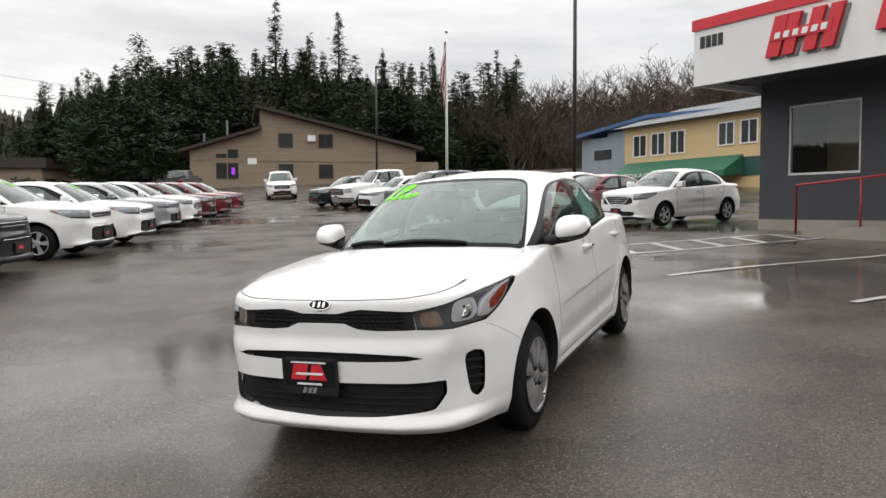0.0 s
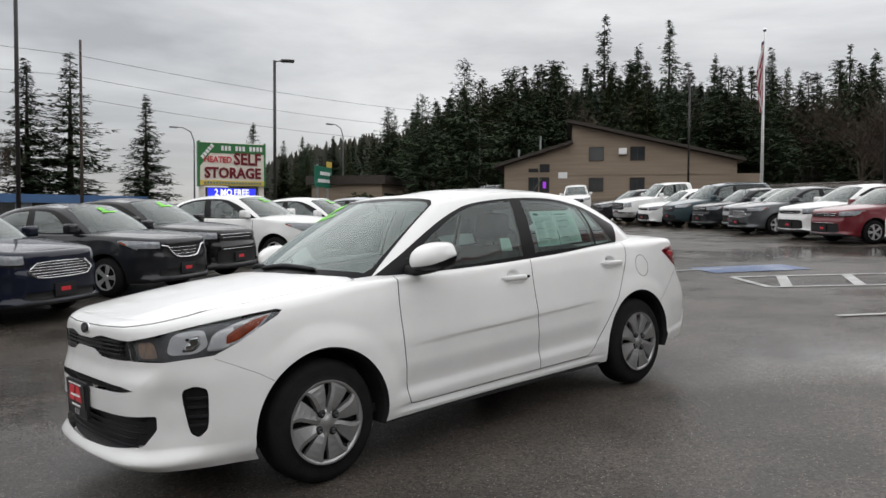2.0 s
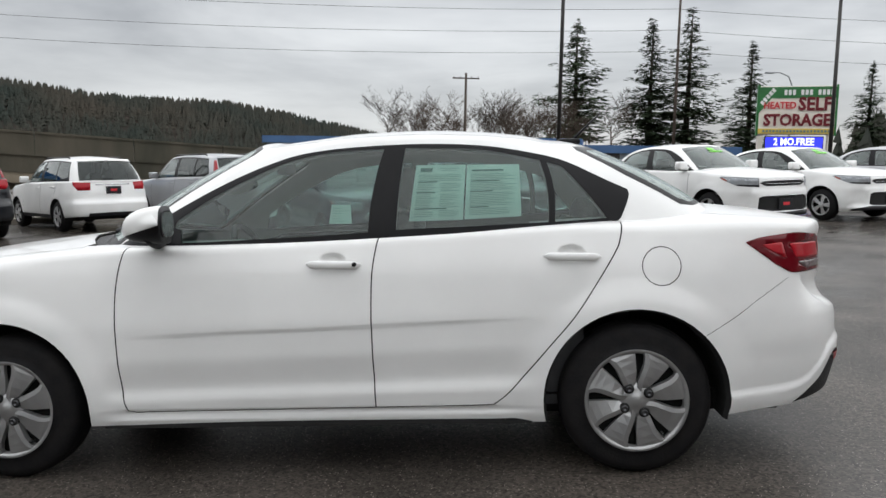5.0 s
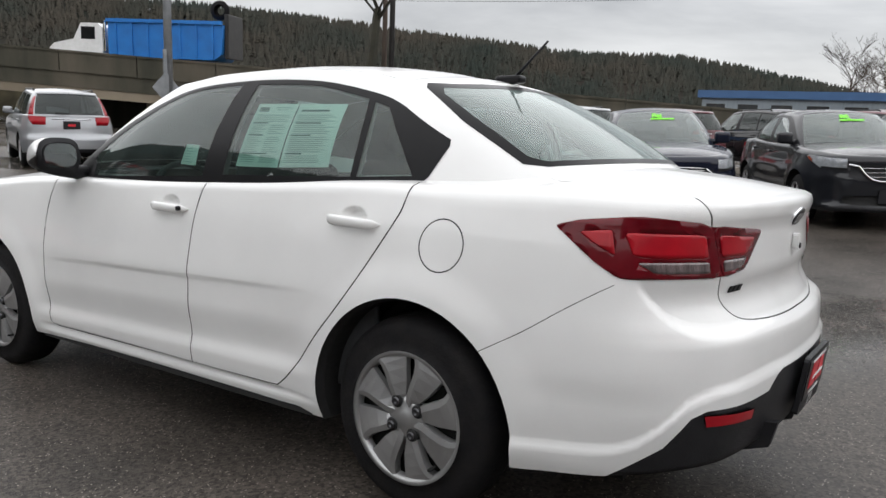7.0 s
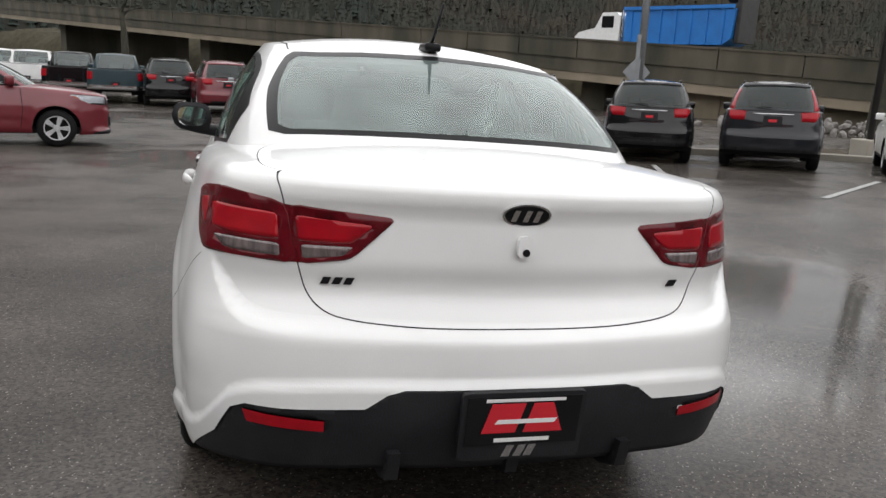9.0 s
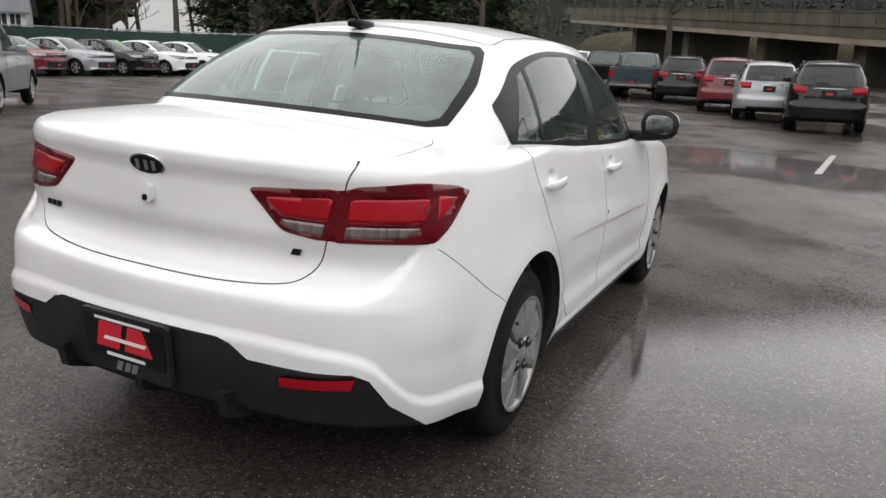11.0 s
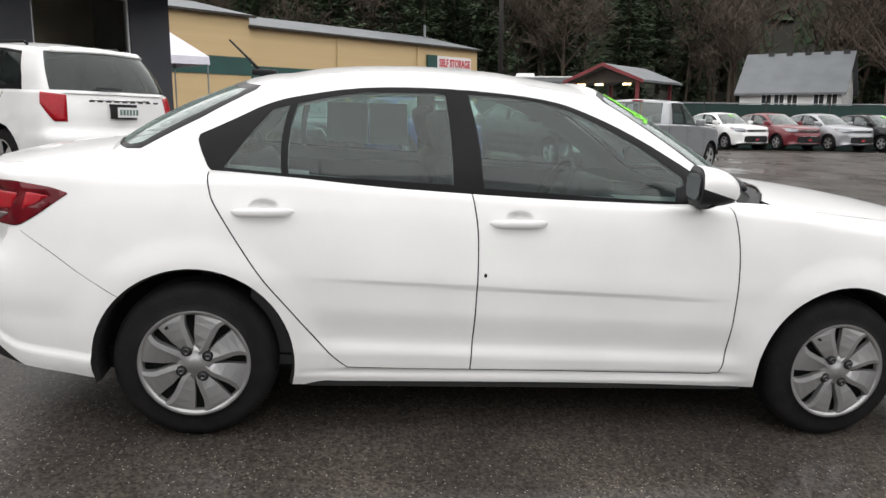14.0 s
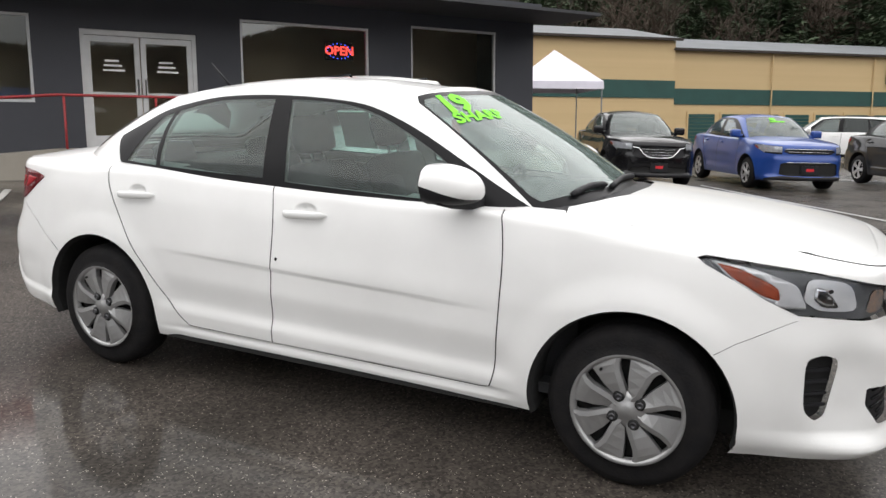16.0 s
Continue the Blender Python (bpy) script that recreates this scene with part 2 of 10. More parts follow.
def box(bm, x0, x1, y0, y1, z0, z1, bevel=0.0, m=None, index=0):
    vs = bmesh.ops.create_cube(bm, size=1)["verts"]
    t = Matrix.Translation(((x0 + x1) / 2, (y0 + y1) / 2, (z0 + z1) / 2)) @ Matrix.Diagonal((abs(x1 - x0), abs(y1 - y0), abs(z1 - z0), 1))
    bmesh.ops.transform(bm, matrix=t, verts=vs)
    if bevel:
        es = list({e for v in vs for e in v.link_edges})
        vs = list({v for f in bmesh.ops.bevel(bm, geom=es, offset=bevel, segments=2, affect="EDGES", profile=0.6)["faces"] for v in f.verts} | {v for v in vs if v.is_valid})
    if m is not None:
        bmesh.ops.transform(bm, matrix=m, verts=vs)
    if index:
        for f in {f for v in vs for f in v.link_faces}:
            f.material_index = index
    return vs


def boxed(x0, x1, y0, y1, z0, z1, bevel=0.0):
    bm = bmesh.new()
    box(bm, x0, x1, y0, y1, z0, z1, bevel)
    return bm


def tube(bm, path, radius, sides=8, cap=True):
    """A round bar along a line of points; radius is one number or one for each point."""
    path = [Vector(p) for p in path]
    rad = radius if isinstance(radius, (list, tuple)) else [radius] * len(path)
    rings, up = [], None
    for i, p in enumerate(path):
        d = (path[min(i + 1, len(path) - 1)] - path[max(i - 1, 0)]).normalized()
        a = d.orthogonal().normalized() if up is None else (up - d * up.dot(d)).normalized()
        up = a
        b = d.cross(a)
        rings.append([bm.verts.new(p + rad[i] * (math.cos(k) * a + math.sin(k) * b)) for k in (2 * math.pi * j / sides for j in range(sides))])
    for r, q in zip(rings, rings[1:]):
        for j in range(sides):
            bm.faces.new((r[j], r[(j + 1) % sides], q[(j + 1) % sides], q[j]))
    if cap:
        bm.faces.new(rings[0][::-1])
        bm.faces.new(rings[-1])
    return bm


def lathe(bm, profile, sides, m=Matrix()):
    """Turns a profile of (radius, height) pairs about the local z axis."""
    rings = [[bm.verts.new(m @ Vector((r * math.cos(a), r * math.sin(a), z))) for a in (2 * math.pi * j / sides for j in range(sides))] for r, z in profile]
    for r, q in zip(rings, rings[1:]):
        for j in range(sides):
            bm.faces.new((r[j], r[(j + 1) % sides], q[(j + 1) % sides], q[j]))
    return bm


def plate(bm, poly, depth, m=Matrix()):
    """A flat outline (x, y) pulled up along z by depth and set by m."""
    a = [bm.verts.new(m @ Vector((x, y, 0))) for x, y in poly]
    b = [bm.verts.new(m @ Vector((x, y, depth))) for x, y in poly]
    bm.faces.new(a[::-1])
    bm.faces.new(b)
    for i in range(len(poly)):
        j = (i + 1) % len(poly)
        bm.faces.new((a[i], a[j], b[j], b[i]))
    return bm


def lettering(name, text, size, m, material, parent=None, depth=0.004, bold=0.0, shear=0.0, label=""):
    """Words in the built-in font as a mesh, centred on m, facing its z axis."""
    cu = bpy.data.curves.new(name, "FONT")
    cu.body, cu.size, cu.extrude, cu.offset, cu.shear = text, size, depth, bold, shear
    cu.align_x, cu.align_y = "CENTER", "CENTER"
    cu.resolution_u = 2
    tmp = bpy.data.objects.new(name, cu)
    scene.collection.objects.link(tmp)
    me = bpy.data.meshes.new_from_object(tmp.evaluated_get(bpy.context.evaluated_depsgraph_get()))
    bpy.data.objects.remove(tmp)
    bpy.data.curves.remove(cu)
    me.materials.clear()
    me.materials.append(material)
    ob = new(name, me)
    ob.parent, ob.matrix_local = parent, m
    if label:
        ob["label"] = label
    return ob


# ---- car shells: a flat sheet is cut along outlines and then bent into the body ----
def grid_sheet(us, vs):
    bm = bmesh.new()
    rows = [[bm.verts.new((u, v, 0)) for u in us] for v in vs]
    for r, q in zip(rows, rows[1:]):
        for j in range(len(us) - 1):
            bm.faces.new((r[j], r[j + 1], q[j + 1], q[j]))
    return bm


def score(bm, poly, closed=True):
    """Cuts the flat sheet along an outline."""
    n = len(poly)
    for i in range(n if closed else n - 1):
        (ax, ay), (bx, by) = poly[i], poly[(i + 1) % n]
        if abs(ax - bx) + abs(ay - by) < 1e-6:
            continue
        x0, x1, y0, y1 = min(ax, bx) - 1e-4, max(ax, bx) + 1e-4, min(ay, by) - 1e-4, max(ay, by) + 1e-4
        near = []
        for f in bm.faces:
            c = [v.co for v in f.verts]
            if max(p.x for p in c) >= x0 and min(p.x for p in c) <= x1 and max(p.y for p in c) >= y0 and min(p.y for p in c) <= y1:
                near.append(f)
        if near:
            geom = list({e for f in near for e in f.edges} | {v for f in near for v in f.verts}) + near
            bmesh.ops.bisect_plane(bm, geom=geom, dist=1e-6, plane_co=(ax, ay, 0), plane_no=(by - ay, ax - bx, 0))


def within(poly, x, y):
    hit = False
    for (ax, ay), (bx, by) in zip(poly, poly[1:] + poly[:1]):
        if (ay > y) != (by > y) and x < (bx - ax) * (y - ay) / (by - ay) + ax:
            hit = not hit
    return hit


def ribbon(line, w):
    """The outline of a band of width w along an open line."""
    p = [Vector(q) for q in line]
    left, right = [], []
    for i, q in enumerate(p):
        d = (p[min(i + 1, len(p) - 1)] - p[max(i - 1, 0)]).normalized()
        nrm = Vector((-d.y, d.x)) * w / 2
        left.append(tuple(q + nrm))
        right.append(tuple(q - nrm))
    return left + right[::-1]


def rounded(poly, r=0.25, n=4):
    """The outline with its corners rounded: r is the share of each side taken by the round."""
    out = []
    for i, p in enumerate(poly):
        a, p, b = Vector(poly[i - 1]), Vector(p), Vector(poly[(i + 1) % len(poly)])
        s, e = p.lerp(a, r), p.lerp(b, r)
        for k in range(n + 1):
            t = k / n
            out.append(tuple((1 - t) ** 2 * s + 2 * t * (1 - t) * p + t * t * e))
    return out


def bend(bm, shape, regions, default):
    """Sorts the faces of a cut sheet by region (the last outline that holds it wins), and gives each its vertices in space with normals."""
    cache = {}

    def place(v):
        key = (round(v.x, 5), round(v.y, 5))
        if key not in cache:
            e = 0.002
            p = Vector(shape(v.x, v.y))
            du = Vector(shape(v.x + e, v.y)) - Vector(shape(v.x - e, v.y))
            dv = Vector(shape(v.x, v.y + e)) - Vector(shape(v.x, v.y - e))
            n = du.cross(dv)
            n = n.normalized() if n.length > 1e-9 else Vector((0, 0, 1))
            cache[key] = (p, n)
        return cache[key]

    sorted_faces = {}
    for f in bm.faces:
        c = f.calc_center_median()
        name = default
        for key, poly in regions:
            if within(poly, c.x, c.y):
                name = key
        if name:
            sorted_faces.setdefault(name, []).append([place(v.co) for v in f.verts])
    bm.free()
    return sorted_faces


def panel(name, faces, material, parent, sides=(1,), shift=0.0, label="", walls=0.0):
    """One mesh out of bent faces; sides: 1, -1 or both; shift: along the normals; walls: edges turned inwards by that depth."""
    verts, normals, polys, at = [], [], [], {}
    for side in sides:
        for face in faces:
            ids = []
            for p, n in face:
                q = p + n * shift
                key = (side, round(q.x, 5), round(q.y, 5), round(q.z, 5))
                if abs(q.y) < 1e-5:
                    key = (0,) + key[1:]
                if key not in at:
                    at[key] = len(verts)
                    verts.append((q.x, q.y * side, q.z))
                    normals.append(Vector((n.x, n.y * side, n.z)))
                ids.append(at[key])
            ids = [a for k, a in enumerate(ids) if a != ids[k - 1]]
            if len(ids) > 2:
                polys.append(ids if side > 0 else ids[::-1])
    if walls:
        count = {}
        for p in polys:
            for a, b in zip(p, p[1:] + p[:1]):
                count[(a, b)] = count.get((a, b), 0) + 1
        inner = {}
        for a, b in [e for e in count if (e[1], e[0]) not in count]:
            for k in (a, b):
                if k not in inner:
                    inner[k] = len(verts)
                    verts.append(tuple(Vector(verts[k]) - normals[k] * walls))
                    normals.append(normals[k])
            polys.append([b, a, inner[a], inner[b]])
    me = bpy.data.meshes.new(name)
    me.from_pydata(verts, [], polys)
    me.polygons.foreach_set("use_smooth", [True] * len(polys))
    me.update()
    if not walls:
        me.normals_split_custom_set_from_vertices(normals)
    me.materials.append(material)
    ob = new(name, me)
    ob.parent = parent
    if label:
        ob["label"] = label
    return ob


class Shell:
    """The lower body (with hood and deck) and the cabin of one kind of car, x forward, y to its left, z up from the ground."""

    def __init__(self, plan, width, front, rear, bottom, top, shoulder, crown, base, base_z, roof, bulge, crown_roof, wheels, arch=0.365, creases=None, mould=None):
        self.mould = mould
        self.plan, self.s = outline(plan)
        self.S = self.s[-1]
        self.width, self.front, self.rear = curve(*width), curve(*front), curve(*rear)
        self.bottom, self.top, self.shoulder, self.crown = curve(*bottom), curve(*top), curve(*shoulder), curve(*crown)
        self.xf, self.xr, self.ym = plan[0][0], plan[-1][0], max(y for _, y in plan)
        self.base, self.bs = outline(base)
        self.B = self.bs[-1]
        self.base_z = curve(*base_z)
        fx, fy, fz = (curve(*((s, p[i]) for s, p in zip(self.bs, roof))) for i in range(3))
        self.roof = lambda s: (fx(s), fy(s), fz(s))
        self.bulge, self.crown_roof, self.wheels, self.arch, self.creases = bulge, crown_roof, wheels, arch, creases
        ss = np.linspace(0, self.S, 400)
        self.tab = np.array([(q, *self.plan(q)) for q in ss])

    def low(self, s, v):
        s = min(max(s, 0.0), self.S)
        x0, y0 = self.plan(s)
        zb, zt = self.bottom(x0), self.top(x0)
        vv = min(v, 1.0)
        z = zb + vv * (zt - zb)
        y = y0 * self.width(z)
        a, b = smooth(self.xf - 1.1, self.xf - 0.1, x0), smooth(self.xr + 0.9, self.xr + 0.1, x0)
        x = x0 + self.front(z) * a + self.rear(z) * b
        r, dz = self.shoulder(x0), zt - z
        if dz < r:
            inset = r - math.sqrt(max(r * r - (r - max(dz, 0)) ** 2, 0))
            k = y0 / self.ym
            y -= inset * min(1.0, k * 1.3)
            x -= inset * (a * (1 - k * k) - b * (1 - k * k))
            y = max(y, 0.0)
        side = smooth(0.3, 0.75, y0 / self.ym)
        for wx, wz in self.wheels:
            d = math.hypot(x0 - wx, z - wz)
            y += 0.010 * side * smooth(self.arch + 0.13, self.arch + 0.015, d)
        if self.creases:
            y += self.creases(x0, z) * side
        if self.mould:
            out = self.mould(s, self.S - s, z)
            if out:
                (ax, ay), (bx, by) = self.plan(max(s - 0.02, 0.0)), self.plan(min(s + 0.02, self.S))
                q = math.hypot(bx - ax, by - ay) or 1.0
                x, y = x + out * (by - ay) / q, max(y - out * (bx - ax) / q, 0.0)
        if v > 1:
            f = max(2 - v, 0.0)
            z += self.crown(x) * (y / (0.9 * self.ym)) ** 2 * (1 - f**2.2)
            y *= f
        return x, y, z

    def cabin(self, s, h):
        s = min(max(s, 0.0), self.B)
        bx, by = self.base(s)
        bz = self.base_z(bx)
        tx, ty, tz = self.roof(s)
        k = min(h, 1.0)
        ex, ey = self.base(min(s + 0.01, self.B))
        dx, dy = self.base(max(s - 0.01, 0))
        nx, ny = -(dy - ey), (dx - ex)
        q = math.hypot(nx, ny) or 1
        nx, ny = abs(nx / q) * (1 if s < self.B / 2 else -1), abs(ny / q)
        out = self.bulge * 4 * k * (1 - k)
        x, y, z = bx + (tx - bx) * k + nx * out, by + (ty - by) * k + ny * out, bz + (tz - bz) * k + 0.35 * out
        if h > 1:
            f = max(2 - h, 0.0)
            z += self.crown_roof * (ty / 0.545) ** 2 * (1 - f**2.0)
            y *= f
        return x, y, z

    def at_x(self, x, z):
        """The sheet place (s, v) of the side at x and height z."""
        a, b = smooth(self.xf - 1.1, self.xf - 0.1, x), smooth(self.xr + 0.9, self.xr + 0.1, x)
        x0 = x - self.front(z) * a - self.rear(z) * b
        s = float(np.interp(-x0, -self.tab[:, 1], self.tab[:, 0]))
        zb, zt = self.bottom(x0), self.top(x0)
        return s, (z - zb) / (zt - zb)

    def at_height(self, s, z):
        """The sheet place at s of that height."""
        x0 = self.plan(s)[0]
        zb, zt = self.bottom(x0), self.top(x0)
        return s, (z - zb) / (zt - zb)

    def at_y(self, y, z, rear=False):
        """The sheet place of the front (or rear) at y and height z."""
        half = self.tab[: len(self.tab) // 3] if not rear else self.tab[-len(self.tab) // 3 :][::-1]
        s = float(np.interp(y / self.width(z), half[:, 2], half[:, 0])) if y > 0 else (-0.05 if not rear else self.S + 0.05)
        x0 = self.plan(s)[0]
        zb, zt = self.bottom(x0), self.top(x0)
        return s, (z - zb) / (zt - zb)

    def at_cabin(self, x, z):
        """The cabin's sheet place (s, h) of its side at x and height z."""
        s, h = float(np.interp(-x, [-self.base(q)[0] for q in self.bs], self.bs)), 0.5
        for _ in range(40):
            px, _, pz = self.cabin(s, h)
            h = min(max(h + (z - pz) * 1.6, -0.2), 1.0)
            s = min(max(s + (px - x) * 0.8, 0.0), self.B)
        return s, h

# ---- the ground: one sheet that is tilted under the display car, level round it, and rises to the west ----
TILT = Matrix(((0.9986, 0.0010, 0.0522), (0.0010, 0.9993, -0.0379), (-0.0522, 0.0379, 0.9979))).to_4x4()


def soft(x):
    return x if x > 30 else math.log1p(math.exp(x * 0.8)) / 0.8


def height(x, y):
    near = -0.0523 * x + 0.0380 * y
    far = 0.042 * soft(-x) - 0.030 * min(soft(x), 13) - 0.003 * max(x - 13, 0) + 0.012 * max(min(y, 25), 0)
    far -= 0.0012 * max(x - 12, 0) * max(min(y, 30), 0) / 6
    far += 0.04 * max(-x - 25, 0)
    far = max(min(far, 5.5), -1.2)
    w = smooth(3.2, 8.5, math.hypot(x / 1.1, y))
    return near * (1 - w) + far * w

# ---- the display car: a white four-door sedan ----
def door_creases(x, z):
    zc = 0.605 + (0.77 - x) * 0.0268
    ends = smooth(0.80, 0.50, x) * smooth(-0.95, -0.55, x)
    y = ends * (0.0035 * smooth(zc + 0.13, zc, z) if z > zc else 0.0035 - 0.0065 * smooth(zc, zc - 0.022, z) + 0.003 * smooth(zc - 0.03, zc - 0.2, z))
    mid = smooth(0.92, 0.76, x) * smooth(-1.0, -0.72, x)
    for hx, hz in ((-0.095, 0.887), (-1.05, 0.894)):
        y -= 0.024 * smooth(1.0, 0.25, math.hypot((x - hx) / 0.062, (z - hz) / 0.034))
    zl = 0.395 - 0.02 * x
    return y - mid * 0.015 * smooth(zl + 0.13, zl + 0.01, z) + mid * 0.016 * smooth(zl + 0.005, zl - 0.06, z) - mid * 0.010 * smooth(0.296, 0.286, z) + mid * 0.014 * smooth(0.276, 0.25, z)


LEDGE = curve((0.0, 0.528), (0.40, 0.526), (0.60, 0.512), (0.69, 0.484), (0.75, 0.425), (0.81, 0.374), (0.89, 0.347), (1.05, 0.330), (1.3, 0.318))
CREST = curve((0.0, 0.622), (0.40, 0.628), (0.58, 0.631), (0.66, 0.638), (0.715, 0.659), (0.76, 0.700), (0.80, 0.748), (0.86, 0.83), (1.4, 1.6))


def bumper_mould(s, r, z):
    """Relief of both bumpers: s from the middle of the nose, r from the middle of the tail."""
    if r < 1.35:
        zl, zc = LEDGE(r), CREST(r)
        out = 0.013 * smooth(1.35, 1.15, r) * smooth(zl + 0.016, zl - 0.024, z)
        corner = 0.005 * smooth(0.70, 0.82, r) * smooth(1.2, 1.0, r)
        out += corner * (smooth(0.64, 0.545, z) if z > 0.54 else smooth(0.45, 0.535, z))
        out -= 0.014 * smooth(0.86, 0.55, r) * smooth(0.65, 0.76, z)
        return out - 0.026 * smooth(zc - 0.002, zc + 0.040, z) * smooth(0.80, 0.70, z)
    if s < 1.1:
        lip = 0.026 * smooth(1.05, 0.75, s) * smooth(0.315, 0.245, z)
        return lip - 0.024 * smooth(0.17, 0.04, math.hypot((s - 0.72) * 0.9, (z - 0.46) * 0.75))
    return 0.0


HERO_BASE = [(1.07, 0), (1.04, 0.3), (0.96, 0.52), (0.84, 0.665), (0.62, 0.715), (0.2, 0.738), (-0.3, 0.742), (-0.8, 0.732), (-1.2, 0.70), (-1.45, 0.645), (-1.61, 0.52), (-1.69, 0.28), (-1.71, 0)]
HERO = Shell(
    plan=[(2.165, 0), (2.155, 0.27), (2.118, 0.50), (2.045, 0.632), (1.915, 0.705), (1.75, 0.772), (1.55, 0.820), (1.29, 0.842), (0.75, 0.832), (0.2, 0.828), (-0.3, 0.828), (-0.9, 0.83), (-1.35, 0.836), (-1.75, 0.800), (-1.99, 0.742), (-2.14, 0.595), (-2.205, 0.32), (-2.228, 0)],
    width=[(0.18, 0.93), (0.3, 0.985), (0.45, 1.0), (0.62, 0.998), (0.72, 0.985), (0.85, 0.957), (0.95, 0.925), (1.02, 0.90)],
    front=[(0.2, -0.05), (0.25, 0.0), (0.32, -0.012), (0.45, -0.012), (0.58, -0.015), (0.68, -0.04), (0.78, -0.04), (0.84, -0.05), (0.89, -0.09)],
    rear=[(0.24, 0.06), (0.35, 0.025), (0.45, 0.004), (0.55, 0.0), (0.61, 0.002), (0.65, 0.016), (0.70, 0.036), (0.76, 0.047), (0.9, 0.047), (0.95, 0.032), (1.0, 0.038)],
    bottom=[(2.1, 0.215), (1.6, 0.20), (0.9, 0.228), (-0.95, 0.22), (-1.65, 0.24), (-2.0, 0.275), (-2.2, 0.30)],
    top=[(2.13, 0.875), (1.9, 0.897), (1.6, 0.917), (1.3, 0.936), (0.9, 0.956), (0.3, 0.962), (-0.5, 0.982), (-1.2, 1.005), (-1.7, 1.005), (-2.0, 0.995), (-2.2, 0.985)],
    shoulder=[(2.1, 0.05), (1.5, 0.06), (0.8, 0.03), (-1.0, 0.03), (-1.5, 0.05), (-2.0, 0.035), (-2.2, 0.02)],
    crown=[(2.1, 0.03), (1.8, 0.06), (1.2, 0.065), (0.9, 0.055), (0, 0.03), (-1.3, 0.06), (-1.6, 0.075), (-1.9, 0.055), (-2.15, 0.03)],
    base=HERO_BASE,
    base_z=[(1.07, 0.992), (0.95, 0.975), (0.84, 0.948), (0.6, 0.948), (-0.3, 0.965), (-1.2, 0.992), (-1.4, 1.01), (-1.55, 1.04), (-1.71, 1.062)],
    roof=[(0.33, 0, 1.402), (0.31, 0.22, 1.397), (0.27, 0.40, 1.385), (0.21, 0.505, 1.362), (0.05, 0.535, 1.372), (-0.15, 0.548, 1.388), (-0.4, 0.55, 1.392), (-0.65, 0.542, 1.382), (-0.88, 0.52, 1.36), (-1.03, 0.495, 1.335), (-1.12, 0.41, 1.335), (-1.165, 0.22, 1.345), (-1.175, 0, 1.35)],
    bulge=0.028, crown_roof=0.055, wheels=((1.29, 0.305), (-1.29, 0.305)), arch=0.365, creases=door_creases, mould=bumper_mould)


def lows(*pts):
    """Sheet places of side points (x, z)."""
    return [HERO.at_x(x, z) for x, z in pts]


def fronts(*pts, rear=False):
    """Sheet places of front or rear points (y, z), closed over the middle."""
    return [HERO.at_y(y, z, rear) for y, z in pts]


def cabs(*pts):
    return [HERO.at_cabin(x, z) for x, z in pts]


def dense(pts, n=5):
    """A line with more points, through a smooth curve."""
    out = []
    for i in range(len(pts) - 1):
        p0, p1, p2, p3 = (Vector(pts[min(max(k, 0), len(pts) - 1)]) for k in (i - 1, i, i + 1, i + 2))
        for k in range(n):
            t = k / n
            out.append(tuple(0.5 * (2 * p1 + (p2 - p0) * t + (2 * p0 - 5 * p1 + 4 * p2 - p3) * t * t + (3 * p1 - p0 - 3 * p2 + p3) * t**3)))
    return out + [tuple(pts[-1])]


def circle(cx, cz, r, n=32, a0=0.0, a1=360.0):
    return [(cx + r * math.cos(radians(a)), cz + r * math.sin(radians(a))) for a in np.linspace(a0, a1, n)]


